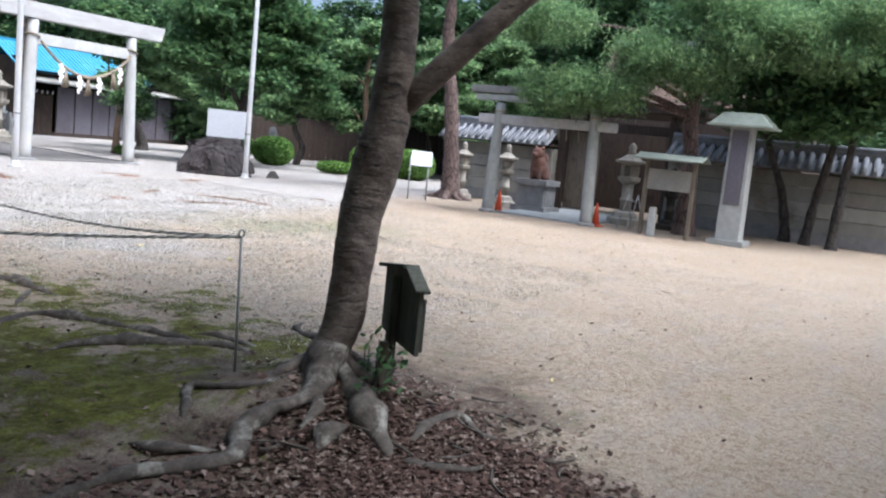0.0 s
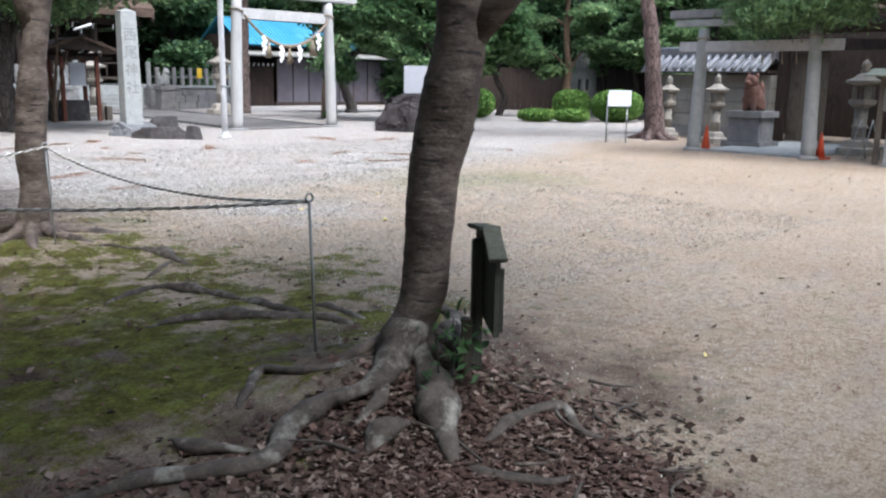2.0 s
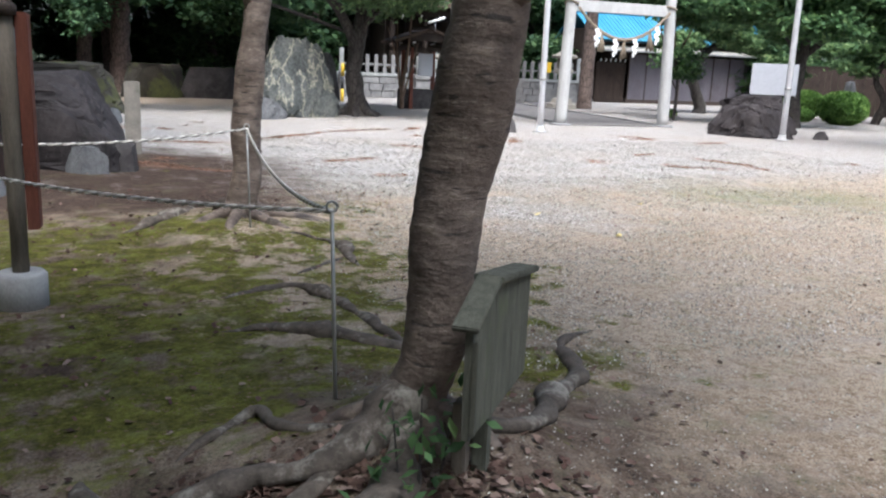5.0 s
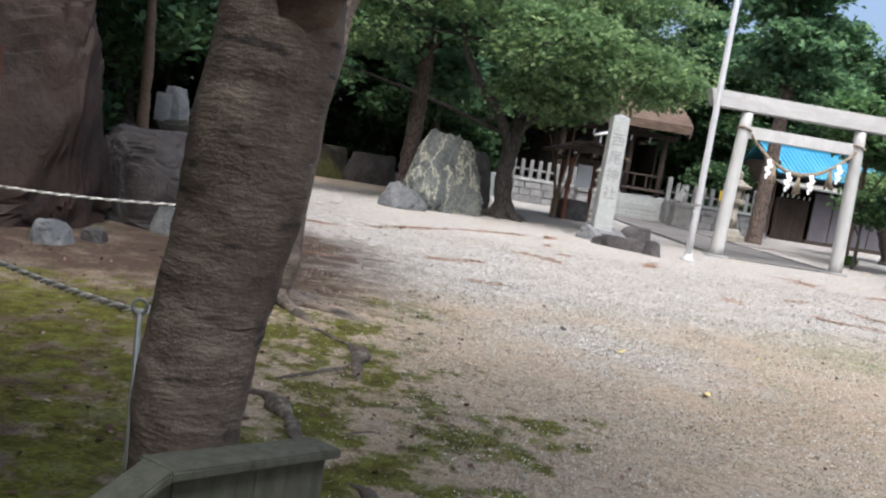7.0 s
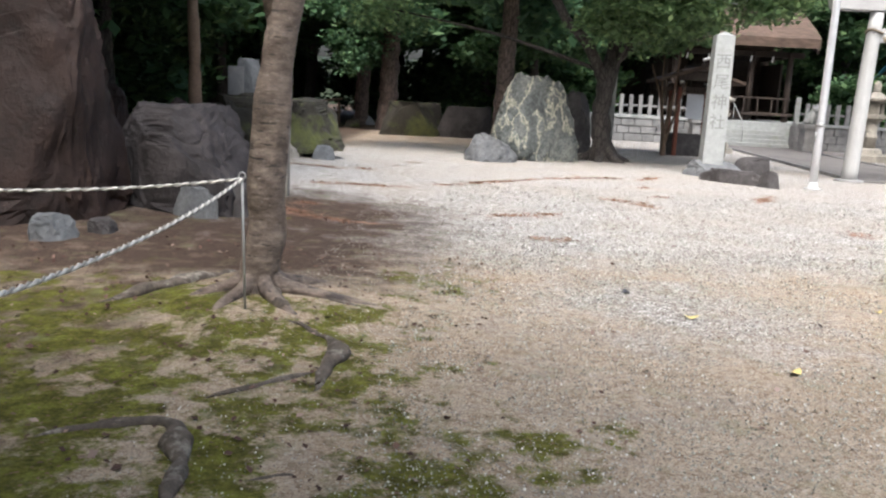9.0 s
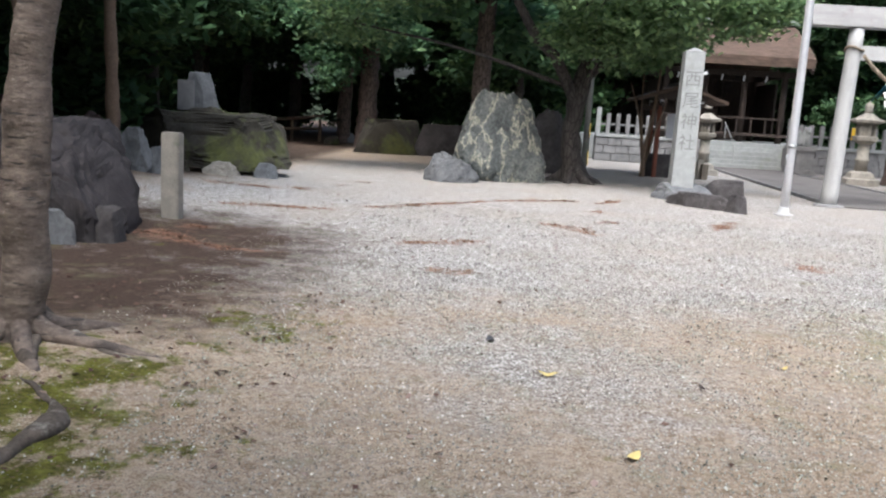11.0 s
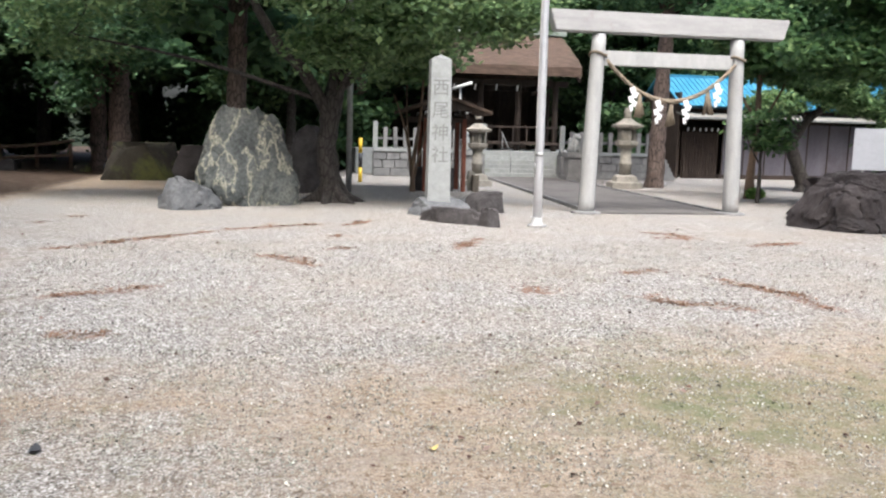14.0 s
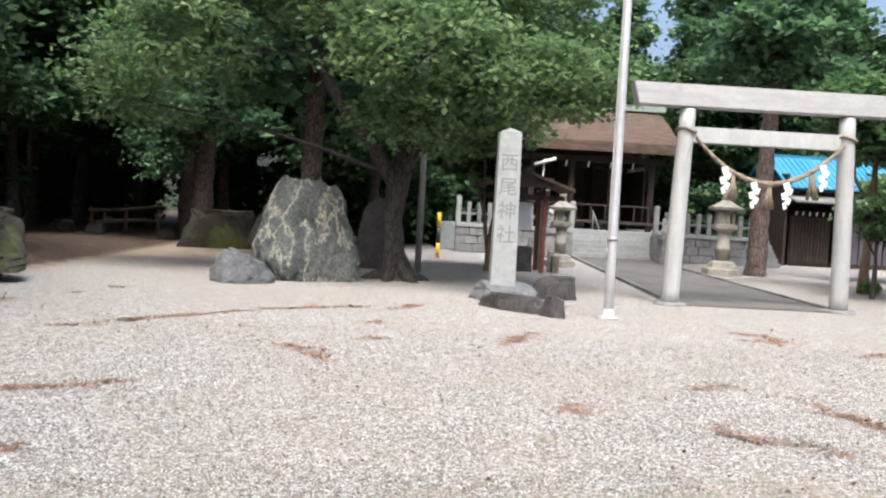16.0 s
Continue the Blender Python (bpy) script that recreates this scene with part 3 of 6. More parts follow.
# ---- torii ----
def shinmei_torii():
    t = thing("torii", 13.0, 23.37, 0, "whitewashed torii gate with straight beam and straw rope", "torii")
    for s in (-1, 1):
        v, f = tube([(s * 1.8, 0, -0.05), (s * 1.75, 0, 2.0), (s * 1.68, 0, 4.06)], (0.185, 0.175, 0.16), 24, 0.3)
        raw("pillar", v, f, CONCRETE, t)
        part("base_stone", moved(lathe([(0.36, 0), (0.34, 0.05), (0.26, 0.07)], 14), pose(s * 1.8, 0, -0.01)), WALLSTONE, t)
        v, f = tube([(s * 1.69 + 0.19 * math.cos(a), 0.19 * math.sin(a), 3.62 + 0.04 * math.sin(a * 2)) for a in np.linspace(0, 6.3, 14)], [0.03] * 14, 6, 0.1)
        raw("rope_band", v, f, STRAW, t)
    bm = bmesh.new()
    made = box(bm, 0, 0, 4.29, 5.5, 0.36, 0.46, 0.02)
    for v in made:
        v.co.x *= 1.0 + 0.05 * (v.co.z - 4.06) / 0.46
        v.co.z += 0.02 * (abs(v.co.x) / 2.75) ** 2
    part("top_beam", bm, BEAM, t)
    part("tie_beam", boxed(0, 0, 3.53, 3.2, 0.16, 0.33, 0.015), CONCRETE, t)
    sag = lambda x: 2.6 + 0.92 * (abs(x) / 1.6) ** 2.0
    pts = [(x, -0.17 - 0.05, sag(x)) for x in np.linspace(-1.55, 1.55, 15)]
    for k in range(3):
        line, _ = smooth_line(pts, [0.03] * 15, 0.06)
        q = [(p[0], p[1] + 0.026 * math.cos(i * 0.55 + k * 2.09), p[2] + 0.026 * math.sin(i * 0.55 + k * 2.09)) for i, p in enumerate(line)]
        raw("rope_strand", *tube(q, [0.024 + 0.012 * (1 - abs(p[0]) / 1.6) for p in q], 6, 0.5), STRAW, t)
    for x in (-0.92, -0.3, 0.38, 1.12):
        bm = bmesh.new()
        z = sag(x) - 0.02
        for k, (dx, w) in enumerate(((0, 0.13), (0.06, 0.14), (-0.03, 0.14), (0.05, 0.13), (-0.02, 0.1))):
            box(bm, x + dx, -0.27 + 0.012 * (k % 2), z - 0.06 - 0.1 * k, w, 0.006, 0.14, 0, (0, 24 if k % 2 else -20, 6 * k))
        part("paper_streamer", bm, PAPER, t)
    for x, tilt, n in ((-0.72, 8, 20), (0.05, 2, 22), (0.9, -14, 20)):
        pieces = []
        rng = np.random.default_rng(int(70 + 10 * x))
        for k in range(n):
            a, b = rng.uniform(-0.05, 0.05), rng.uniform(-0.13, 0.13)
            pieces.append(tube([(x + a * 0.5, -0.22, sag(x)), (x + b - tilt * 0.004, -0.22 + a, sag(x) - 0.5 - 0.08 * rng.uniform())], (0.018, 0.022), 5, 0.3))
        raw("straw_tassel", *merged(pieces), STRAW, t)
    return t


shinmei_torii()


def small_torii():
    t = thing("torii", 16.83, 9.4, 0, "grey stone torii with leaning pillars before the tiled wall", "torii")
    for s in (-1, 1):
        raw("pillar", *tube([(0, s * 1.45, -0.05), (0, s * 1.36, 2.95)], (0.165, 0.13), 20, 0.3), GRANITE, t)
        part("pillar_foot", moved(lathe([(0.24, 0), (0.22, 0.07), (0.18, 0.1)], 14), pose(0, s * 1.45, -0.01)), WALLSTONE, t)
    bm = bmesh.new()
    for v in box(bm, 0, 0, 3.2, 0.32, 4.5, 0.2, 0.02):
        v.co.z += 0.09 * (abs(v.co.y) / 2.2) ** 2.5
    part("upper_beam", bm, WALLSTONE, t, "dark weathered upper stone beam")
    bm = bmesh.new()
    for v in box(bm, 0, 0, 3.02, 0.25, 4.2, 0.16, 0.015):
        v.co.z += 0.07 * (abs(v.co.y) / 2.2) ** 2.5
    part("lower_beam", bm, GRANITE, t)
    part("tie_beam", boxed(0, 0, 2.52, 0.16, 3.95, 0.25, 0.015), BEAM, t)
    for s in (-1, 1):
        raw("rope_band", *tube([(0.15 * math.cos(a), s * 1.38 + 0.15 * math.sin(a), 2.72) for a in np.linspace(0, 6.3, 12)], [0.02] * 12, 6, 0.1), STRAW, t)
    for y in (-0.15, -0.4, -0.62, -0.95):
        raw("straw_tassel", *tube([(0, y, 2.4), (0.02, y - 0.02, 2.1)], (0.014, 0.02), 5, 0.1), STRAW, t)


small_torii()


# ---- flagpoles ----
def flagpole(x, y):
    p = thing("flagpole", x, y, 0, "tall brushed silver flagpole on a white foot", "flagpole", "flagpoles by the torii")
    raw("pole", *tube([(0, 0, 0), (0, 0, 5), (0, 0, 9.5)], (0.085, 0.07, 0.045), 18, 1.0), SILVER, p)
    part("foot", lathe([(0.19, 0.0), (0.19, 0.03), (0.11, 0.05), (0.1, 0.16), (0.088, 0.17)], 20), CONCRETE, p)
    part("collar", moved(lathe([(0.094, 0), (0.094, 0.06)], 18), pose(0, 0, 1.35)), STEEL, p)
    raw("cleat", *tube([(-0.1, -0.06, 1.22), (-0.1, -0.06, 1.02)], (0.014, 0.014), 6, 0.1), STEEL, p)
    raw("halyard", *tube([(-0.1, -0.05, 1.1), (-0.085, -0.04, 5.0), (-0.06, 0, 9.3)], (0.005,) * 3, 5, 1.0), ROPE, p)


flagpole(9.21, 20.52)
flagpole(15.7, 18.91)


# ---- rocks ----
def rock(name, x, y, z, size, mat, label, seed, turn=0.0, cuts=14, taper=0.0, rough=0.1, group="", parent=None, sub=5, lean=(0, 0), boxy=0.6, crest=1.0, facets=()):
    """A boulder: a squarish sphere cut by planes, then roughened at three scales; it sits a little in the ground."""
    bm = bmesh.new()
    bmesh.ops.create_icosphere(bm, subdivisions=sub, radius=1.0)
    rng = random.Random(seed)
    planes = []
    for k in range(cuts):
        n = Vector((rng.gauss(0, 1), rng.gauss(0, 1), abs(rng.gauss(0, 0.5)))).normalized()
        planes.append((n, rng.uniform(0.62, 0.95)))
    planes += [(Vector(n).normalized(), d) for n, d in facets]
    off = Vector((seed * 3.7, seed * 1.3, seed * 0.7))
    for v in bm.verts:
        p = v.co.normalized()
        p = Vector([math.copysign(abs(c) ** boxy, c) for c in p])
        p.z = max(min(p.z, crest), -0.62)
        for n, d in planes:
            over = p.dot(n) - d
            if over > 0:
                p -= n * over
        big = noise.fractal(p * 1.2 + off, 1.0, 2.0, 3)
        small = noise.fractal(p * 4 + off, 0.8, 2.1, 5)
        crack = 1 - min(1, abs(noise.noise(p * 2.1 + off * 2)) / 0.07)
        p *= 1 + rough * 0.7 * big + rough * 0.75 * small - rough * 0.45 * crack
        k = 1 - taper * (p.z + 1) / 2
        v.co = Vector((p.x * size[0] / 2 * k + lean[0] * (p.z + 1) / 2, p.y * size[1] / 2 * k + lean[1] * (p.z + 1) / 2, (p.z + 0.62) / (0.62 + min(1.0, crest)) * size[2]))
    bm.normal_update()
    for f in bm.faces:
        f.smooth = True
    for e in bm.edges:
        e.smooth = e.calc_face_angle(0) < 0.5
    ob = part(name, bm, mat, parent)
    ob.matrix_world = pose(x, y, z, 0, 0, turn)
    if not parent:
        tagged(ob, label, "rock", group)
    return ob


rock("boulder", 3.5, 24.9, -0.05, (2.85, 1.7, 2.25), GREENROCK, "large green-grey boulder streaked with cream veins", 4, 4, 7, 0.52, 0.11, sub=6, lean=(-0.12, 0), crest=0.84, boxy=0.72)
rock("boulder", 2.3, 23.65, -0.05, (1.5, 1.0, 0.74), GREYROCK, "small bluish grey boulder before the veined one", 8, 8, 12, 0.25)
rock("boulder", 15.75, 20.2, -0.05, (2.8, 1.7, 1.22), PURPLEROCK, "broad dark purple-grey rock by the flagpole", 15, -38, 18, 0.1, 0.14, sub=6, boxy=0.5, crest=0.75)
rock("small_rock", 17.45, 19.4, -0.02, (0.45, 0.35, 0.26), DARKROCK, "small dark stone beside the broad rock", 16, 0, 9)
rock("boulder", -2.98, 11.0, -0.05, (2.3, 1.8, 2.75), BROWNROCK, "tall reddish brown standing boulder", 23, 28, 6, -0.03, 0.085, sub=6, boxy=0.55, crest=0.9, facets=(((-0.55, -0.8, 0.25), 0.8), ((0.45, -0.85, -0.2), 0.82), ((0.95, -0.1, 0.3), 0.88)))
rock("boulder", -1.68, 12.35, -0.05, (2.1, 1.6, 1.36), PURPLEROCK, "dark sloping boulder under the standing one", 37, 8, 4, 0.12, 0.07, sub=6, lean=(-0.12, 0), boxy=0.45, crest=0.8, facets=(((-0.72, -0.69, 0.05), 0.78), ((0.5, -0.5, 0.71), 0.82), ((0.86, -0.2, 0.47), 0.78), ((-0.1, -0.62, 0.78), 0.86)))
rock("small_rock", -1.2, 11.62, -0.03, (0.55, 0.22, 0.46), GREYROCK, "pale greenish slab leaning on the dark boulder", 34, 4, 8, 0.12, 0.09, boxy=0.5, crest=0.8)
rock("small_rock", -0.74, 11.95, -0.03, (0.42, 0.3, 0.5), DARKROCK, "dark broken stone leaning on the sloping boulder", 33, 20, 12, 0.1, 0.06)
rock("small_rock", -2.1, 10.05, -0.03, (0.5, 0.42, 0.32), GREYROCK, "small rounded bluish stone", 35, 10, 6)
rock("small_rock", -1.78, 10.5, -0.03, (0.3, 0.28, 0.24), DARKROCK, "small dark stone beside the rounded one", 36, 10, 8)
slab = rock("boulder", -2.72, 20.9, 0.26, (3.3, 1.9, 1.06), MOSSROCK, "mossy flat-topped slab resting on small stones", 41, 16, 9, -0.04, 0.08, sub=6, boxy=0.4, crest=0.62)
for k, (x, y, s, m) in enumerate(((-1.42, 20.5, 0.5, GREYROCK), (-2.2, 20.1, 0.75, LANTERN), (-3.1, 20.0, 0.7, MOSSROCK), (-2.7, 21.4, 0.7, MOSSROCK), (-1.8, 21.3, 0.6, DARKROCK))):
    rock("prop_stone", x, y, -0.04, (s, s * 0.8, 0.42), m, "small stone propping up the mossy slab", 50 + k, 0, 9, group="props under the slab")
rock("boulder", -0.75, 34.5, -0.05, (2.6, 1.5, 1.3), MOSSROCK, "squared dark boulder before the dark wood", 61, 4, 4, 0.02, 0.08, boxy=0.28, crest=0.6)
rock("boulder", 1.35, 34.9, -0.05, (2.3, 1.5, 1.22), DARKROCK, "squared dark boulder beside its mossy neighbour", 63, -6, 4, 0.04, 0.08, boxy=0.28, crest=0.6)
rock("boulder", 5.0, 29.2, -0.05, (1.6, 1.2, 1.9), DARKROCK, "dark boulder standing behind the tree", 62, 0, 10, 0.3)
for k, (x, y, sx, sz, m) in enumerate(((-2.75, 17.2, 0.7, 0.75, GREYROCK), (-3.3, 16.8, 0.9, 0.9, BROWNROCK), (-2.4, 17.3, 0.5, 0.5, GREYROCK), (-5.6, 17.2, 1.3, 1.3, DARKROCK), (-4.3, 16.2, 1.1, 0.9, BROWNROCK), (-3.9, 14.2, 1.0, 1.0, GREYROCK), (-5.0, 13.4, 1.2, 1.1, DARKROCK))):
    rock("boulder", x, y, H(x, y) - 0.05, (sx, sx * 0.8, sz), m, "weathered stone in the rockery", 70 + k, 25 * k, 9, 0.2, group="rockery stones")
stele_rock = rock("boulder", -4.0, 23.9, -0.05, (1.9, 1.1, 1.5), MOSSROCK, "low rock carrying an upright stone", 81, 15, 9, 0.1)
rock("standing_stone", -4.05, 23.9, 1.1, (1.15, 0.6, 1.15), GREYROCK, "upright grey memorial stone on a rock", 83, 15, 14, 0.15, 0.06)
part("inscription_plate", boxed(-4.25, 23.56, 1.68, 0.4, 0.03, 0.72, 0.01, (0, 0, 15)), WALLSTONE, None)
tagged(bpy.data.objects["inscription_plate"], "pale plate on the upright memorial stone", "plate")
for k in range(26):
    rng = random.Random(900 + k)
    x, y = rng.uniform(-9, 3.5), rng.uniform(37.5, 42)
    s = rng.uniform(0.35, 0.9)
    rock("forest_stone", x, y, -0.04, (s, s * 0.8, s * 0.6), (DARKROCK, MOSSROCK, GREYROCK)[k % 3], "mossy stone at the edge of the wood", 100 + k, 40 * k, 8, sub=3, group="stones at the wood's edge")

# ---- name pillar ----
pillar = thing("name_pillar", 7.6, 22.75, 0, "tall pale granite pillar carved with the shrine's name", "stone pillar")
bm = bmesh.new()
made = box(bm, 0, 0, 1.78, 0.5, 0.42, 3.05, 0.012, taper=0.86)
part("shaft", bm, GRANITE, pillar)
bm = lathe([(0.3, 0), (0.0, 0.1)], 4, True)
part("cap", moved(bm, pose(0, 0, 3.3, 0, 0, 0) @ Matrix.Diagonal((1.0, 0.84, 1, 1))), GRANITE, pillar)
ob = rock("plinth", 0, 0, 0, (1.6, 1.2, 0.44), GREYROCK, "", 91, 0, 9, 0.25, 0.08, parent=pillar)
ob.matrix_local = pose(0, 0, -0.06)
for k, ch in enumerate("西尾神社"):
    cu = bpy.data.curves.new("letter", "FONT")
    cu.body, cu.size, cu.align_x, cu.align_y, cu.extrude = ch, 0.38, "CENTER", "CENTER", 0.004
    tmp = bpy.data.objects.new("letter", cu)
    scene.collection.objects.link(tmp)
    mesh = bpy.data.meshes.new_from_object(tmp.evaluated_get(bpy.context.evaluated_depsgraph_get()))
    bpy.data.objects.remove(tmp)
    if len(mesh.polygons):
        z = 2.68 - 0.47 * k
        letter = link("letter", mesh, INK, pillar)
        letter.matrix_local = pose(0, -0.21 + 0.0094 * z + 0.0017, z, 90 - 0.55, 0, 0)
for x, y, s, m, turn in ((7.64, 21.12, (1.6, 0.5, 0.32), DARKROCK, -38), (8.75, 23.3, (0.95, 0.5, 0.5), DARKROCK, 10), (8.26, 20.42, (0.62, 0.4, 0.38), DARKROCK, -52)):
    rock("edging_stone", x, y, -0.03, s, m, "low dark stone before the name pillar", int(x * 10), turn, 12, 0.1, 0.1, group="stones before the pillar", boxy=0.45, crest=0.7)


# ---- trees ----
TREES = np.random.default_rng(5)


def limb_to(a, b, r0, r1, bend=0.25):
    a, b = np.array(a, float), np.array(b, float)
    m = (a + b) / 2 + np.array([0, 0, bend]) + TREES.normal(0, 0.12, 3)
    return tube([a, m, b], (r0, (r0 + r1) / 2, r1), 8, 0.3, 0.1)


def tree(name, x, y, label, bark, trunk, radii, blobs, leaf, size, per_sub, sub_size, limbs=(), flat=0.45, group="", sides=14, extra=(), flatness=0.5, long=1.6, branch_r=0.07, grain=0.0):
    """A trunk with limbs out to each mass of foliage, and a crown of single leaves in sprays."""
    t = thing(name, x, y, H(x, y), label, "tree", group)
    pieces = [tube(trunk, radii, sides, 0.03 if grain else 0.12, 0.16, seed=x, grain=grain)] + list(extra)
    top = np.array(trunk[-1], float)
    for start, end, r0, r1 in limbs:
        pieces.append(limb_to(start, end, r0, r1))
    for centre, rr, n in blobs:
        k = min(len(trunk) - 1, max(1, int(np.argmin([np.linalg.norm(np.array(p) - (np.array(centre) - (0, 0, rr[2] * 0.8))) for p in trunk]))))
        pieces.append(limb_to(trunk[k], centre, branch_r, 0.02))
        for s in range(3):
            d = TREES.normal(size=3)
            d /= np.linalg.norm(d)
            pieces.append(limb_to(centre, np.array(centre) + d * np.array(rr) * 0.75, 0.025, 0.008, 0.05))
    raw("trunk", *merged(pieces), bark, t)
    crown = leaf_mesh("crown", clump_points(TREES, blobs, per_sub, sub_size, flat), size, TREES, leaf, flatness, long)
    link("crown", crown, None, t)
    return t


def butt(x0, r, count, reach, seed, down=0.12, rise=0.5):
    """Buttress roots at a trunk's foot."""
    rng = random.Random(seed)
    out = []
    for k in range(count):
        a = 2 * math.pi * (k + rng.uniform(-0.3, 0.3)) / count
        d = reach * rng.uniform(0.7, 1.3)
        out.append(tube([(x0[0] + 0.3 * r * math.cos(a), x0[1] + 0.3 * r * math.sin(a), x0[2] + rise), (x0[0] + r * math.cos(a), x0[1] + r * math.sin(a), x0[2] + rise * 0.32), (x0[0] + (r + d * 0.5) * math.cos(a + 0.1), x0[1] + (r + d * 0.5) * math.sin(a + 0.1), x0[2] - 0.01), (x0[0] + (r + d) * math.cos(a + 0.2), x0[1] + (r + d) * math.sin(a + 0.2), x0[2] - down)], (r * 0.4, r * 0.4, r * 0.3, r * 0.12), 9, 0.08, 0.15, seed=k))
    return out


# the leaning cherry by the path and its neighbour
cherry_top = [((-1.2, 0.6, 5.2), (1.6, 1.5, 0.8), 26), ((-1.9, -1.9, 5.2), (1.6, 1.3, 0.8), 75), ((1.6, -0.8, 5.0), (1.8, 1.6, 0.8), 60), ((0.6, 1.6, 5.8), (1.7, 1.6, 0.9), 18), ((2.8, 0.9, 5.6), (1.4, 1.4, 0.7), 20), ((-0.4, -1.4, 5.6), (1.5, 1.4, 0.7), 24)]
tree("cherry_tree", 0.63, 2.99, "leaning cherry tree with banded bark and bare spreading roots", CHERRY,
     [(-0.03, 0.02, -0.15), (-0.02, 0.01, 0.02), (0.01, 0.0, 0.16), (0.04, -0.025, 0.35), (0.08, -0.055, 0.8), (0.14, -0.1, 1.3), (0.165, -0.135, 1.6), (0.15, -0.15, 2.2), (0.0, -0.05, 3.4), (0.1, 0.1, 4.6)], (0.19, 0.155, 0.122, 0.114, 0.126, 0.133, 0.138, 0.1, 0.08, 0.05),
     cherry_top, LEAF, 0.1, 36, 0.34, [((0.165, -0.13, 1.5), (1.3, -1.3, 2.9), 0.085, 0.05), ((0.165, -0.135, 1.65), (0.45, -0.3, 3.2), 0.085, 0.05), ((1.3, -1.3, 2.9), (2.0, -0.9, 4.9), 0.05, 0.02), ((0.42, -0.3, 3.2), (-0.6, 0.4, 4.9), 0.05, 0.02)],
     extra=butt((0, 0, -0.02), 0.14, 7, 0.26, 3, 0.14, 0.12), sides=40, grain=0.05)
tree("cherry_tree", 0.44, 8.25, "slender straight tree with grey bark and spreading roots", CHERRY,
     [(-0.02, 0, -0.1), (0.0, 0.0, 0.12), (0.03, 0.0, 0.5), (0.09, -0.02, 1.4), (0.2, -0.04, 2.3), (0.3, 0.0, 3.4), (0.3, 0.0, 4.8)], (0.2, 0.155, 0.135, 0.13, 0.12, 0.1, 0.05),
     [((-1.3, 0.5, 5.0), (1.7, 1.6, 0.8), 20), ((1.3, 0.4, 5.2), (1.7, 1.6, 0.8), 12), ((0.2, -1.2, 5.6), (1.6, 1.5, 0.8), 12), ((0.2, 1.5, 5.6), (1.6, 1.5, 0.9), 18)], LEAF, 0.08, 28, 0.34,
     [((0.14, -0.03, 1.9), (-0.35, 0.2, 3.9), 0.105, 0.06), ((0.22, -0.03, 2.4), (1.1, 0.2, 4.2), 0.08, 0.03)], extra=butt((0, 0, -0.02), 0.16, 6, 0.62, 8, 0.1, 0.2), sides=28, grain=0.035)

# Two unseen trees, added so that their crowns shade the mossy ground.
for x, y in ((-4.6, 1.2), (-3.2, -3.4)):
    tree("cherry_tree", x, y, "unseen leafy cherry tree added to shade the mossy ground", CHERRY,
         [(0, 0, -0.1), (0, 0, 0.3), (0.1, 0, 1.6), (0.3, 0, 3.2), (0.6, 0, 5.2)], (0.3, 0.2, 0.17, 0.14, 0.06),
         [((1.4, 0.9, 4.9), (2.1, 1.8, 0.8), 120), ((3.0, 0.9, 5.3), (1.5, 1.4, 0.7), 55), ((-1.0, 0.6, 5.2), (1.9, 1.7, 0.9), 70), ((1.8, -1.0, 5.4), (2.1, 1.8, 0.8), 100), ((0.4, 0, 6.2), (2.3, 2.1, 0.9), 80)], LEAF, 0.11, 34, 0.32, group="cherry trees on the moss")

# Evergreen added to darken the rockery; its crown hangs above the view.
tree("shade_tree", -5.3, 13.0, "tall evergreen added to shade the rockery", GREY_BARK,
     [(0, 0, -0.1), (0, 0, 0.4), (0.1, 0, 2.5), (0.4, 0, 5.0), (0.6, 0, 8.5)], (0.4, 0.27, 0.22, 0.17, 0.07),
     [((2.4, -1.2, 6.0), (1.9, 1.8, 0.9), 70), ((2.6, 1.4, 6.2), (2.0, 1.9, 0.9), 60), ((-0.4, 0.4, 6.4), (2.2, 2.2, 0.9), 70), ((0.6, 2.8, 6.6), (2.0, 2.0, 0.8), 60)], LEAF_DARK, 0.15, 30, 0.34)

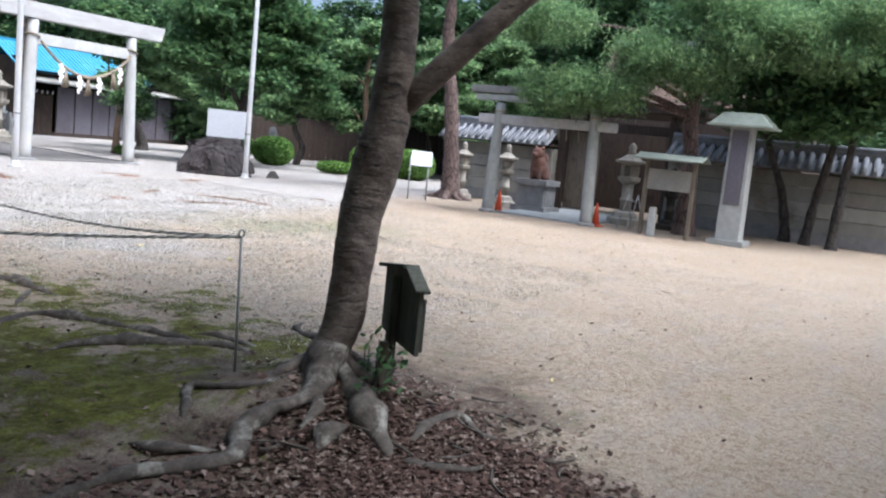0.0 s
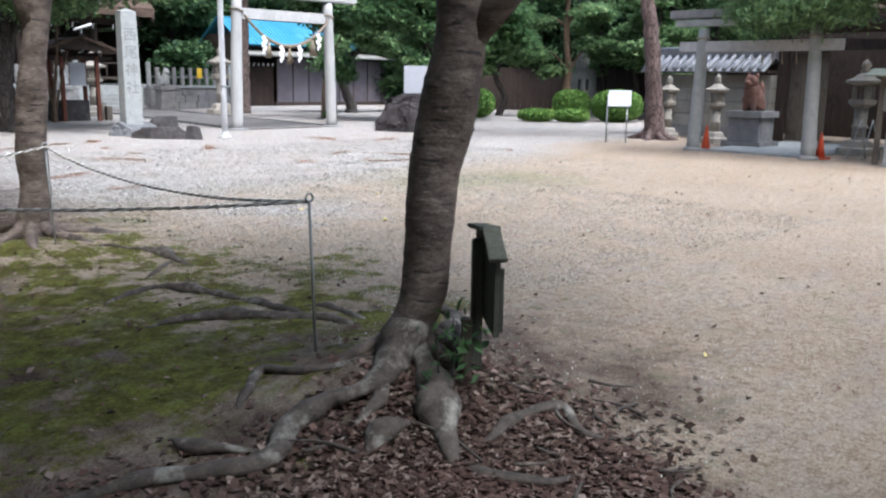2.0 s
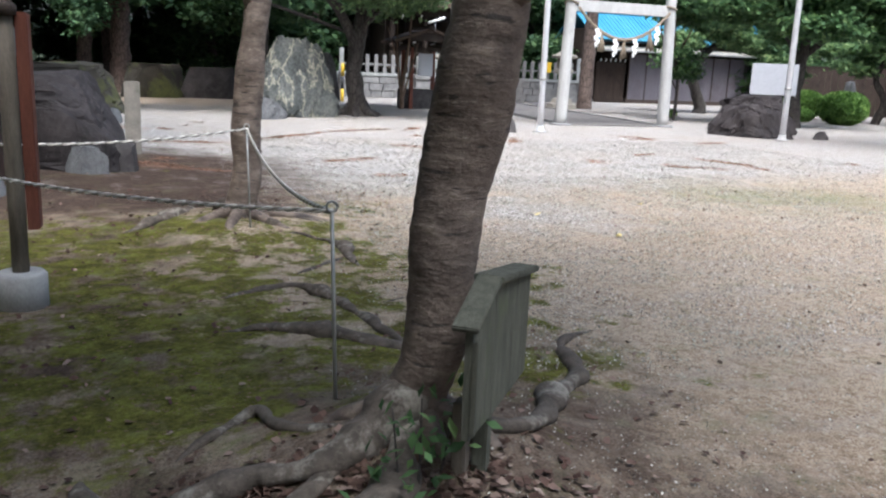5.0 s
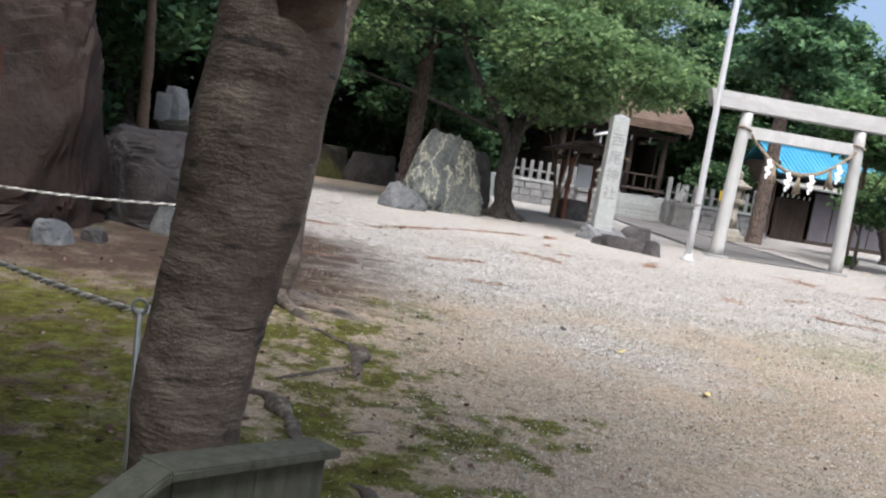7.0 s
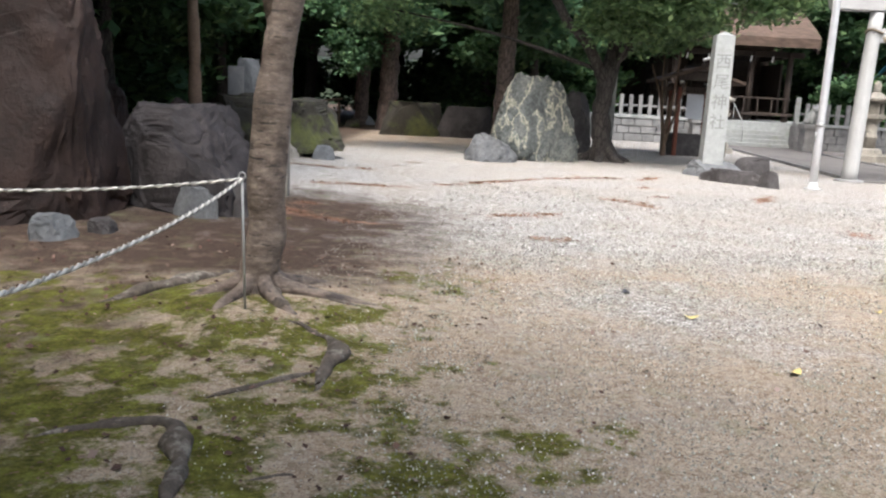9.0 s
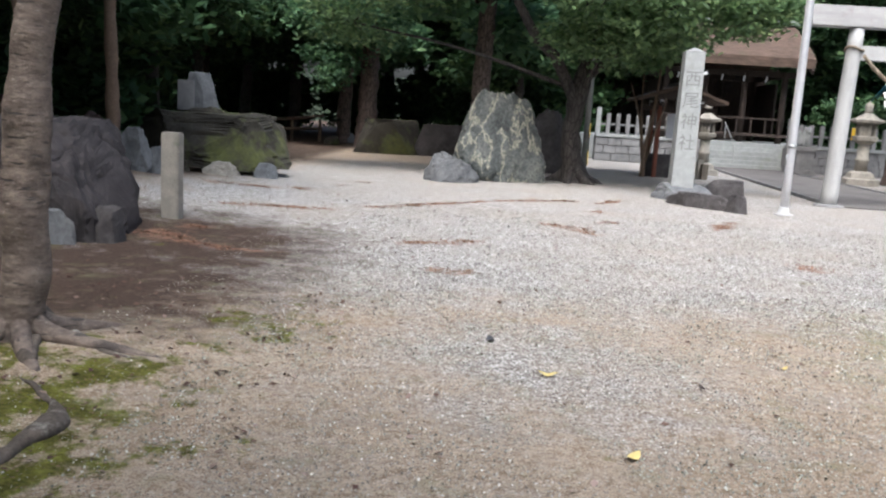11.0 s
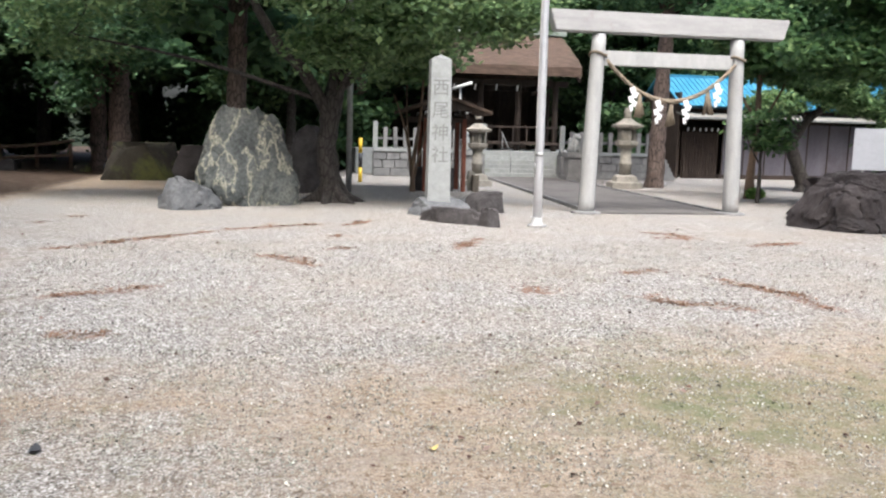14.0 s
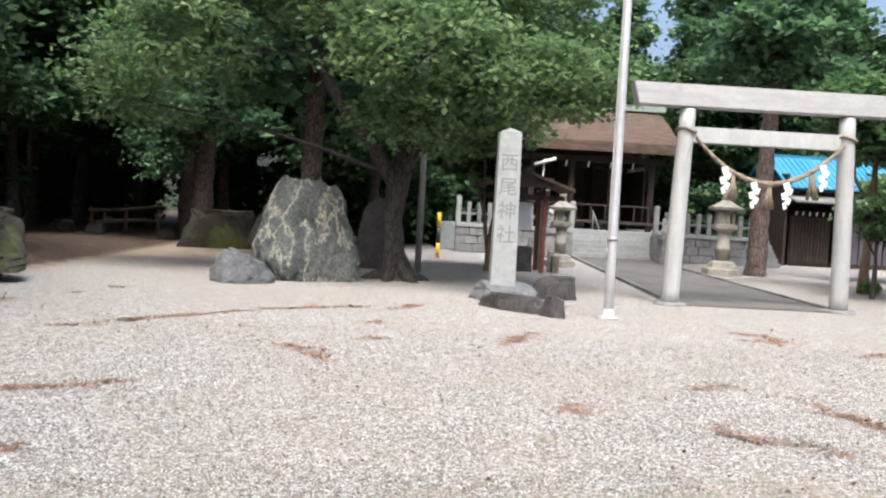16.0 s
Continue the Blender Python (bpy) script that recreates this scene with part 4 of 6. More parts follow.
ROOTS = [
    ([(-1.37, 3.06), (-0.8, 2.93), (-0.38, 2.73), (-0.18, 2.86), (0.04, 2.87), (0.29, 2.82)], (0.045, 0.06, 0.07, 0.075, 0.08, 0.1)),
    ([(0.45, 2.65), (0.29, 2.4), (0.11, 2.15)], (0.085, 0.075, 0.055)),
    ([(0.01, 4.95), (0.49, 4.9), (0.83, 4.59), (1.01, 4.39), (1.15, 4.04)], (0.03, 0.07, 0.09, 0.09, 0.05)),
    ([(1.09, 4.83), (1.25, 4.63), (1.27, 4.18)], (0.04, 0.06, 0.05)),
    ([(0.21, 3.18), (0.09, 3.56), (-0.12, 3.39), (-0.3, 3.19)], (0.03, 0.04, 0.04, 0.02)),
    ([(-0.58, 3.26), (-0.51, 3.03), (-0.36, 2.86)], (0.03, 0.05, 0.03)),
    ([(0.31, 2.82), (0.16, 2.7), (-0.01, 2.68)], (0.05, 0.04, 0.03)),
    ([(0.23, 2.5), (0.04, 2.54), (-0.11, 2.47)], (0.06, 0.05, 0.04)),
    ([(1.11, 3.01), (1.49, 3.56), (1.78, 3.89), (1.97, 4.42), (2.32, 4.64)], (0.05, 0.06, 0.06, 0.05, 0.03)),
    ([(0.24, 2.2), (0.55, 2.25), (0.92, 2.25), (0.84, 2.0), (1.07, 1.86)], (0.05, 0.045, 0.035, 0.03, 0.015)),
    ([(0.32, 2.13), (0.61, 2.09)], (0.03, 0.02)),
    ([(0.25, 2.24), (0.23, 2.08), (0.36, 1.88), (0.81, 1.84)], (0.05, 0.04, 0.03, 0.015)),
    ([(0.27, 8.83), (0.51, 8.31), (0.71, 7.83)], (0.1, 0.07, 0.04)),
    ([(0.76, 7.66), (1.09, 7.41), (1.22, 7.2), (1.18, 6.92), (1.18, 6.51)], (0.03, 0.045, 0.06, 0.06, 0.04)),
    ([(1.15, 6.84), (0.88, 6.56), (0.66, 6.3)], (0.05, 0.05, 0.02)),
    ([(0.08, 9.31), (-0.2, 8.57), (-0.45, 8.11), (-0.73, 7.83)], (0.12, 0.09, 0.06, 0.03)),
    ([(0.4, 8.9), (0.7, 8.41), (1.0, 8.17), (1.23, 8.16)], (0.08, 0.05, 0.04, 0.02)),
    ([(0.1, 5.7), (0.34, 5.88), (0.62, 5.93), (0.78, 5.6), (0.9, 5.2), (0.96, 4.8), (1.03, 4.42)], (0.03, 0.055, 0.065, 0.05, 0.055, 0.05, 0.04)),
    ([(1.12, 5.42), (1.31, 5.52), (1.42, 5.45)], (0.02, 0.03, 0.02)),
]
for k, (line, radii) in enumerate(ROOTS):
    line, radii = list(line), [0.84 * r for r in radii]
    ends = []
    for end in (0, -1):
        near = [p for p in ((0.63, 2.99), (0.44, 8.25)) if math.hypot(line[end][0] - p[0], line[end][1] - p[1]) < 0.62]
        ends.append(near[0] if near else None)
        if not near:
            radii[end] *= 0.35
    sunk = [0.35 if y < 3.6 else 0.05 for x, y in line]
    for end in (0, -1):
        if ends[end]:
            line.insert(0 if end == 0 else len(line), ends[end])
            radii.insert(0 if end == 0 else len(radii), radii[end] * 1.1)
            sunk.insert(0 if end == 0 else len(sunk), 1.2)
        else:
            sunk[end] = -1.2
    pts = [(x, y, H(x, y) + d * r) for (x, y), r, d in zip(line, radii, sunk)]
    path, rad = smooth_line(pts, radii, 0.05)
    for i in range(1, len(path) - 1):
        p = Vector(path[i])
        path[i] += np.array([noise.noise(p * 4 + Vector((k, 0, 0))) * 0.035, noise.noise(p * 4 + Vector((0, k, 5))) * 0.035, noise.noise(p * 5 + Vector((9, k, 0))) * 0.02])
        rad[i] *= 1 + 0.55 * noise.noise(p * 8 + Vector((k, k, 0)))
    ob = raw("tree_root", *tube(path, rad, 16, 0.5, 0.55, 0.75, k, 0.12), ROOT)
    tagged(ob, "bare gnarled grey root winding over the moss", "root", "surface roots")
TWIGS = random.Random(6)
for k in range(16):
    x, y, a, d = TWIGS.gauss(0.55, 0.55), TWIGS.gauss(2.1, 0.32), TWIGS.uniform(0, 6.28), TWIGS.uniform(0.12, 0.4)
    pts = [(x + d * u * math.cos(a + 0.5 * u) - 0, y + d * u * math.sin(a + 0.5 * u), H(x + d * u * math.cos(a), y + d * u * math.sin(a)) + 0.02) for u in (0, 0.4, 0.7, 1.0)]
    ob = raw("fallen_twig", *tube(pts, (0.009, 0.008, 0.006, 0.003), 6, 0.08, 0.2, seed=k), ROOT)
    tagged(ob, "thin dry twig lying among the fallen leaves", "twig", "fallen twigs")

# broad tree beside the veined boulder
tree("zelkova_tree", 5.45, 25.9, "broad-crowned tree with dark trunk and light green leaves", GREY_BARK,
     [(0, 0, -0.1), (0, 0, 0.2), (-0.1, 0, 0.9), (-0.12, 0, 1.6), (0.0, 0, 2.4), (0.1, 0.1, 3.4), (-0.1, 0.1, 5.0), (0, 0, 7.0)], (0.5, 0.33, 0.26, 0.24, 0.25, 0.17, 0.12, 0.05),
     [((-5.6, -0.4, 4.8), (1.7, 1.5, 1.0), 46), ((-4.2, -1.0, 5.6), (2.0, 1.7, 1.2), 55), ((-6.2, 0.6, 3.9), (1.1, 1.0, 0.8), 22), ((-2.0, -1.4, 6.3), (2.0, 1.8, 0.9), 45), ((0.3, -2.2, 5.0), (2.0, 1.6, 1.3), 95), ((2.3, -1.8, 4.5), (1.7, 1.5, 1.0), 80),
      ((0.5, -1.2, 3.7), (1.4, 1.2, 0.6), 70), ((3.8, -1.0, 4.7), (1.3, 1.3, 0.8), 70), ((0, 0, 7.0), (3.0, 2.6, 1.5), 160), ((-3.5, 0, 7.2), (2.6, 2.4, 1.3), 120), ((3.0, 0.5, 6.6), (2.4, 2.2, 1.2), 110)],
     LEAF, 0.11, 42, 0.32, [((-0.05, 0, 2.0), (-1.2, -0.3, 3.6), 0.17, 0.14), ((-1.2, -0.3, 3.6), (-2.1, -0.4, 5.4), 0.14, 0.08), ((0.0, 0, 2.6), (1.6, -0.6, 4.2), 0.12, 0.05), ((-0.1, 0, 1.9), (0.5, -0.8, 3.5), 0.08, 0.04)],
     0.4, extra=butt((0, 0, 0), 0.34, 6, 0.6, 12), sides=18)
tree("drooping_cedar", -1.9, 37.2, "cedar with drooping grey-green boughs before the dark wood", CEDAR_BARK,
     [(0, 0, -0.1), (0, 0, 0.4), (0.05, 0, 3.0), (0.1, 0, 7.0), (0.1, 0, 12.0)], (0.55, 0.42, 0.36, 0.28, 0.1),
     [((-1.3, -0.9, 3.3), (0.9, 0.9, 1.1), 60), ((0.2, -1.2, 4.6), (1.5, 1.1, 1.1), 80), ((-1.8, -0.7, 5.2), (1.5, 1.3, 1.0), 80), ((0.7, -0.7, 6.4), (1.8, 1.5, 1.1), 80), ((-2.6, 0.2, 6.8), (1.6, 1.5, 1.0), 60), ((-0.6, -0.4, 8.2), (2.2, 2.0, 1.2), 80)],
     CEDAR, 0.13, 34, 0.3, branch_r=0.05)
tree("multi_stem_tree", 8.0, 30.0, "thin many-stemmed young tree beside the basin", PALE_BARK,
     [(0, 0, -0.05), (0.02, 0, 0.8), (0.2, 0, 2.2), (0.3, 0, 3.6)], (0.09, 0.07, 0.05, 0.02), [((0.3, 0, 4.2), (1.3, 1.2, 0.9), 60), ((-0.6, 0, 3.8), (1.0, 1.0, 0.7), 40)], LEAF, 0.16, 26, 0.28,
     [((0, 0, 0.3), (-0.6, 0, 2.9), 0.05, 0.02), ((0, 0, 0.5), (-0.2, 0.1, 3.2), 0.045, 0.02), ((0, 0, 0.2), (0.55, -0.1, 2.4), 0.04, 0.02)])
tree("thin_tree", -3.1, 17.1, "slender bare pale brown trunk among the stones", PALE_BARK,
     [(0, 0, -0.1), (0.02, 0, 0.6), (0.0, 0, 2.0), (-0.1, 0.1, 3.6), (0.0, 0, 5.6)], (0.2, 0.115, 0.1, 0.08, 0.04), [((-0.6, 0, 6.0), (1.6, 1.6, 1.0), 60), ((0.8, 0.3, 5.6), (1.4, 1.4, 0.8), 50)], LEAF_DARK, 0.16, 30, 0.3)
tree("thin_tree", 18.35, 28.8, "slim reddish trunk standing beyond the torii", PALE_BARK,
     [(0, 0, -0.05), (0.02, 0, 0.8), (0.12, 0, 2.2), (0.1, 0, 3.6), (0.2, 0, 5.0)], (0.17, 0.12, 0.1, 0.07, 0.03), [((0.2, 0, 4.6), (1.4, 1.3, 0.9), 60), ((0.9, -0.2, 3.9), (0.9, 0.8, 0.35), 30), ((-0.6, 0, 5.2), (1.3, 1.2, 0.8), 50)], LEAF_DARK, 0.16, 30, 0.28, [((0.1, 0, 2.0), (0.9, -0.1, 3.6), 0.05, 0.02), ((0.1, 0, 2.4), (-0.5, 0, 4.0), 0.05, 0.02)])
tree("thin_tree", 17.6, 27.0, "small sapling on the gravel beyond the torii", GREY_BARK,
     [(0, 0, -0.05), (0.02, 0, 0.8), (0.0, 0, 1.6)], (0.07, 0.055, 0.03), [((0, 0, 2.2), (0.8, 0.7, 0.5), 30), ((0.3, 0, 1.7), (0.6, 0.5, 0.25), 16)], LEAF_DARK, 0.12, 26, 0.2, [((0, 0, 1.0), (0.6, 0, 1.9), 0.03, 0.012), ((0, 0, 1.1), (-0.5, 0, 2.0), 0.03, 0.012)])
tree("bent_pine_tree", 22.6, 32.6, "garden pine with a dark bent trunk", GREY_BARK,
     [(0, 0, -0.1), (0.05, 0, 0.3), (-0.35, 0, 1.1), (-0.5, 0, 1.75), (-0.05, 0, 2.5), (0.6, 0, 3.1), (0.9, 0, 3.9)], (0.36, 0.26, 0.22, 0.2, 0.16, 0.11, 0.05),
     [((-1.5, -0.2, 3.1), (1.0, 0.9, 0.35), 45), ((0.5, -0.3, 3.6), (1.2, 1.0, 0.45), 60), ((1.7, -0.2, 3.2), (0.9, 0.8, 0.35), 40), ((0.8, 0, 4.4), (1.3, 1.1, 0.5), 60), ((-0.7, 0, 4.1), (1.0, 0.9, 0.4), 45)], PINE, 0.1, 60, 0.22, [((-0.2, 0, 2.3), (-1.3, -0.2, 2.9), 0.08, 0.03), ((0.3, 0, 2.8), (1.5, -0.2, 3.1), 0.07, 0.03)], long=2.4)
tree("maple_tree", 20.6, 24.3, "spreading dark green maple behind the broad rock", GREY_BARK,
     [(0, 0, -0.1), (0, 0, 0.3), (-0.05, 0, 1.2), (0.1, 0, 2.2), (0.2, 0, 3.4), (0.1, 0, 5.0)], (0.4, 0.27, 0.22, 0.2, 0.14, 0.06),
     [((-1.9, 0.8, 4.0), (1.4, 1.4, 0.7), 90), ((0, -0.4, 4.6), (1.8, 1.7, 0.8), 130), ((1.7, -1.0, 4.2), (1.5, 1.4, 0.7), 100), ((-1.1, 0.4, 5.6), (1.9, 1.8, 0.9), 130), ((1.2, -0.8, 5.8), (1.9, 1.8, 0.9), 130), ((0, 0, 7.0), (2.2, 2.0, 1.0), 130), ((-0.2, -1.0, 3.4), (1.5, 1.2, 0.45), 60), ((2.6, -1.4, 3.3), (0.9, 0.9, 0.4), 40)],
     LEAF_DARK, 0.14, 40, 0.28, [((0.1, 0, 2.2), (-1.4, 0.6, 3.6), 0.12, 0.05), ((0.1, 0, 2.4), (1.5, -0.8, 3.8), 0.12, 0.05)], 0.35)
tree("cedar_tree", 17.45, 33.8, "tall cedar with a straight reddish trunk", CEDAR_BARK,
     [(0, 0, -0.1), (0, 0, 0.3), (0.05, 0, 3), (0.15, 0, 6), (0.2, 0, 12)], (0.42, 0.33, 0.28, 0.24, 0.12),
     [((0.2 + math.cos(k * 2.2) * 1.2, math.sin(k * 2.2) * 1.2, 6.6 + 0.75 * k), (1.7 - 0.1 * k, 1.7 - 0.1 * k, 0.7), 45) for k in range(9)], CEDAR, 0.2, 30, 0.35)
# garden trees and pines by the tiled wall
for x, y, h in ((30.2, 20.6, 1.0), (33.0, 25.6, 1.15), (26.6, 31.6, 0.95), (33.5, 19.6, 1.2)):
    tree("garden_pine_tree", x, y, "layered garden pine with pale green pads", GREY_BARK,
         [(0, 0, -0.1), (0.15, -0.1, 1.2 * h), (-0.1, 0.1, 2.8 * h), (0.1, 0, 4.6 * h)], (0.2, 0.15, 0.11, 0.05),
         [((math.cos(2.1 * k + x) * 0.95, math.sin(2.1 * k + x) * 0.95, (1.9 + 0.62 * k) * h), (1.0, 1.0, 0.3), 40) for k in range(6)] + [((0, 0, 5.4 * h), (0.9, 0.9, 0.5), 40)], PINE, 0.11, 38, 0.2, long=2.2, group="garden pines")
tree("garden_broadleaf", 35.0, 23.0, "leafy light green tree behind the garden", GREY_BARK,
     [(0, 0, -0.1), (0, 0, 0.4), (0.1, 0, 2.5), (-0.1, 0, 5.0), (0, 0, 7.0)], (0.35, 0.24, 0.2, 0.13, 0.05),
     [((math.cos(1.9 * k) * 1.7, math.sin(1.9 * k) * 1.7, 2.6 + 0.75 * k), (1.5, 1.5, 0.7), 60) for k in range(8)], LEAF, 0.15, 36, 0.3)
tree("garden_pine_tree", 28.6, 24.4, "tall cloud-pruned garden pine", PALE_BARK,
     [(0, 0, -0.1), (0, 0, 0.3), (0.1, -0.1, 2.0), (0.0, 0, 4.0), (0.1, 0, 6.5)], (0.28, 0.2, 0.17, 0.13, 0.06),
     [((-0.9, 1.1, 2.9), (0.9, 0.9, 0.3), 35), ((0.8, -0.9, 3.3), (0.9, 0.9, 0.3), 35), ((-1.0, 1.2, 4.3), (1.1, 1.1, 0.35), 45), ((0.7, -0.8, 4.6), (1.0, 1.0, 0.35), 40), ((-0.5, 0.5, 5.6), (1.1, 1.1, 0.4), 45), ((0.4, -0.4, 6.6), (1.0, 1.0, 0.5), 45), ((-0.3, 0.4, 2.1), (0.6, 0.6, 0.22), 20)], PINE, 0.12, 40, 0.2, long=2.2)
tree("garden_pine_tree", 27.2, 27.2, "small bent garden pine with layered pads", GREY_BARK,
     [(0, 0, -0.1), (0.2, -0.2, 0.9), (-0.1, 0.1, 1.8), (0.2, -0.2, 3.0)], (0.2, 0.15, 0.11, 0.05), [((-0.6, 0.7, 2.2), (0.8, 0.8, 0.28), 30), ((0.5, -0.5, 2.7), (0.8, 0.8, 0.28), 30), ((0.2, -0.2, 3.5), (0.9, 0.9, 0.35), 36), ((-0.5, 0.5, 3.0), (0.7, 0.7, 0.25), 26)], PINE, 0.12, 36, 0.2, long=2.2)
tree("garden_pine_tree", 31.2, 22.4, "small layered pine beside the white monument", GREY_BARK,
     [(0, 0, -0.1), (0.1, -0.1, 1.2), (-0.1, 0.1, 2.6)], (0.16, 0.12, 0.05), [((-0.7, 0.8, 2.8), (1.0, 1.0, 0.3), 36), ((0.6, -0.7, 3.1), (1.0, 1.0, 0.3), 36), ((0, 0, 3.9), (0.9, 0.9, 0.35), 36)], PINE, 0.12, 36, 0.2, long=2.2)
tree("pine_tree", 19.5, 13.7, "tall pine with a straight red-brown trunk", PINE_BARK,
     [(0, 0, -0.1), (0, 0, 0.3), (-0.1, 0.05, 1.6), (-0.2, 0.15, 3.0), (-0.35, 0.4, 4.8), (-0.4, 0.3, 8.0), (0, 0, 10)], (0.42, 0.29, 0.24, 0.21, 0.2, 0.14, 0.06),
     [((-1.0, 1.0, 8.2), (1.8, 1.8, 0.7), 60), ((0.8, -0.6, 9.0), (1.8, 1.8, 0.7), 60), ((0, 0.4, 10), (1.6, 1.6, 0.8), 60)], PINE, 0.13, 40, 0.3, extra=butt((0, 0, 0), 0.28, 6, 0.7, 21), long=2.4)
tree("pine_tree", 18.4, 5.9, "pine spreading pale green boughs over the torii", PINE_BARK,
     [(0, 0, -0.1), (0, 0, 0.3), (-0.1, 0.0, 1.6), (-0.25, 0.1, 3.0), (-0.3, 0.0, 4.4), (-0.2, 0.0, 6.5), (0, 0, 8)], (0.36, 0.25, 0.21, 0.19, 0.17, 0.11, 0.05),
     [((-1.9, 3.3, 3.35), (0.6, 0.6, 0.4), 45), ((-1.9, 2.7, 3.35), (0.9, 0.9, 0.45), 70), ((-1.7, 1.7, 3.4), (0.8, 0.8, 0.42), 60), ((-1.5, 0.9, 4.3), (1.0, 1.0, 0.55), 80), ((-1.2, -0.2, 4.0), (0.9, 0.9, 0.45), 60), ((-1.0, -1.1, 4.8), (1.1, 1.1, 0.6), 80), ((-0.7, -2.0, 5.1), (1.0, 1.1, 0.5), 70), ((-0.5, -2.9, 4.6), (0.8, 0.9, 0.4), 50), ((-0.2, -3.7, 5.5), (1.1, 1.2, 0.5), 70), ((-1.1, -0.6, 5.6), (1.2, 1.3, 0.5), 70), ((-2.0, 3.3, 5.0), (1.0, 1.2, 0.5), 50), ((0.2, 0.6, 7.4), (1.8, 1.8, 0.8), 90)],
     PINE, 0.036, 85, 0.2, [((-0.25, 0.1, 3.3), (-1.7, 2.2, 3.5), 0.08, 0.04), ((-1.7, 2.2, 3.5), (-2.0, 3.4, 3.4), 0.04, 0.02), ((-0.3, 0, 4.2), (-0.8, -2.2, 4.8), 0.08, 0.03)], long=5.0, flat=0.75, flatness=0.8)
for x, y, lean in ((21.2, 3.9, -0.5), (20.9, 3.3, 0.25), (20.4, 2.6, 0.1)):
    tree("wall_tree", x, y, "dark slanting trunk before the tiled wall", GREY_BARK,
         [(0, 0, -0.1), (0, 0.0, 0.3), (0, -lean * 0.5, 1.4), (-0.2, -lean * 1.6, 3.0), (-0.2, -lean * 2, 5.0)], (0.2, 0.13, 0.11, 0.09, 0.05),
         [((-0.4, -lean * 2 + 0.4, 3.9), (1.3, 1.5, 0.6), 60), ((-0.6, -lean * 2 - 0.8, 4.6), (1.4, 1.5, 0.6), 60), ((0, -lean * 2, 5.8), (1.7, 1.7, 0.9), 80), ((-0.8, 0.2, 3.2), (0.9, 1.2, 0.35), 30)], LEAF_DARK, 0.13, 36, 0.3, group="trees before the wall")


# ---- woods ----
def forest_cedar(x, y, k):
    return tree("forest_cedar", x, y, "tall dark forest cedar", CEDAR_BARK, [(0, 0, -0.2), (0, 0, 0.4), (0.1, 0, 5), (0.1, 0.1, 16)], (0.48, 0.34, 0.27, 0.06),
                [((math.cos(i * 2.4 + k) * (1.9 - i * 0.1), math.sin(i * 2.4 + k) * (1.9 - i * 0.1), 4.6 + i * 0.85), (1.7 - 0.07 * i, 1.7 - 0.07 * i, 0.8), 26) for i in range(14)], CEDAR, 0.3, 26, 0.42, group="forest trees")


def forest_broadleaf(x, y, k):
    return tree("forest_broadleaf", x, y, "tall evergreen broadleaf tree, leaves coloured as in shade", GREY_BARK, [(0, 0, -0.2), (0, 0, 0.4), (0.2, 0, 4), (-0.2, 0.2, 9)], (0.4, 0.28, 0.22, 0.1),
                [((math.cos(i * 2.4 + k) * 2.0, math.sin(i * 2.4 + k) * 2.0, 4.4 + i * 0.8), (2.2, 2.2, 1.1), 44) for i in range(9)], FOREST_SHADED, 0.26, 26, 0.42, group="forest trees")


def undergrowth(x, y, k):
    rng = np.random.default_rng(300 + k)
    t = thing("forest_shrub", x, y, 0, "dense evergreen shrub under the trees, leaves coloured as in shade", "shrub", "forest undergrowth")
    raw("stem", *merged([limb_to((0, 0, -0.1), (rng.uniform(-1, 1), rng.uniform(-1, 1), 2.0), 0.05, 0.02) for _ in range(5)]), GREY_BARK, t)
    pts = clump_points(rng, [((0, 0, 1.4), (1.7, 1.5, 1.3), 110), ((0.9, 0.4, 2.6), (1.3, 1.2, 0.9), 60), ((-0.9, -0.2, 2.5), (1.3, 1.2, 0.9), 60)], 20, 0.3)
    link("foliage", leaf_mesh("foliage", pts, 0.22, rng, FOREST_SHADED), None, t)
    return t


cedars = [forest_cedar(-3.6, 41.5, 0), forest_cedar(2.7, 31.2, 1)]
leafies = [forest_broadleaf(-9, 44, 0), forest_broadleaf(24.5, 50, 2)]
shrubs = [undergrowth(-12, 46, 0), undergrowth(1, 46, 1)]
PLACES = random.Random(77)


def plant(prototypes, spots, scale=(0.8, 1.25)):
    for k, (x, y) in enumerate(spots):
        s = PLACES.uniform(*scale)
        copy_thing(prototypes[k % len(prototypes)], pose(x, y, H(x, y), 0, 0, PLACES.uniform(0, 360)) @ Matrix.Scale(s, 4))


wood = []
for i in range(10):
    for j in range(3):
        wood.append((-27 + 4.2 * i + PLACES.uniform(-1.2, 1.2), 45 + 6.5 * j + PLACES.uniform(-1.5, 1.5)))
for i in range(8):
    for j in range(2):
        wood.append((-13 - 6 * j + PLACES.uniform(-1.5, 1.5), 2 + 5.3 * i + PLACES.uniform(-1.5, 1.5)))
for i in range(12):
    for j in range(2):
        wood.append((16 + 4.3 * i + PLACES.uniform(-1.2, 1.2), 55 + 7 * j + PLACES.uniform(-1.5, 1.5)))
for i in range(9):
    wood.append((48 + PLACES.uniform(-2, 2), 4 + 5.5 * i))
    wood.append((41 + PLACES.uniform(-2, 2), -6 + 4.4 * i))
for i in range(8):
    wood.append((-16 + 5.2 * i, -10 + PLACES.uniform(-2, 2)))
wood = [(x, y) for x, y in wood if not (8 < x < 19.5 and y < 51) and not (21 < x < 37 and y < 49 and y > 36) and not (22 < x < 36 and y < 12 and y > -2)]
plant([cedars[0], leafies[0], cedars[1], leafies[1]], wood)
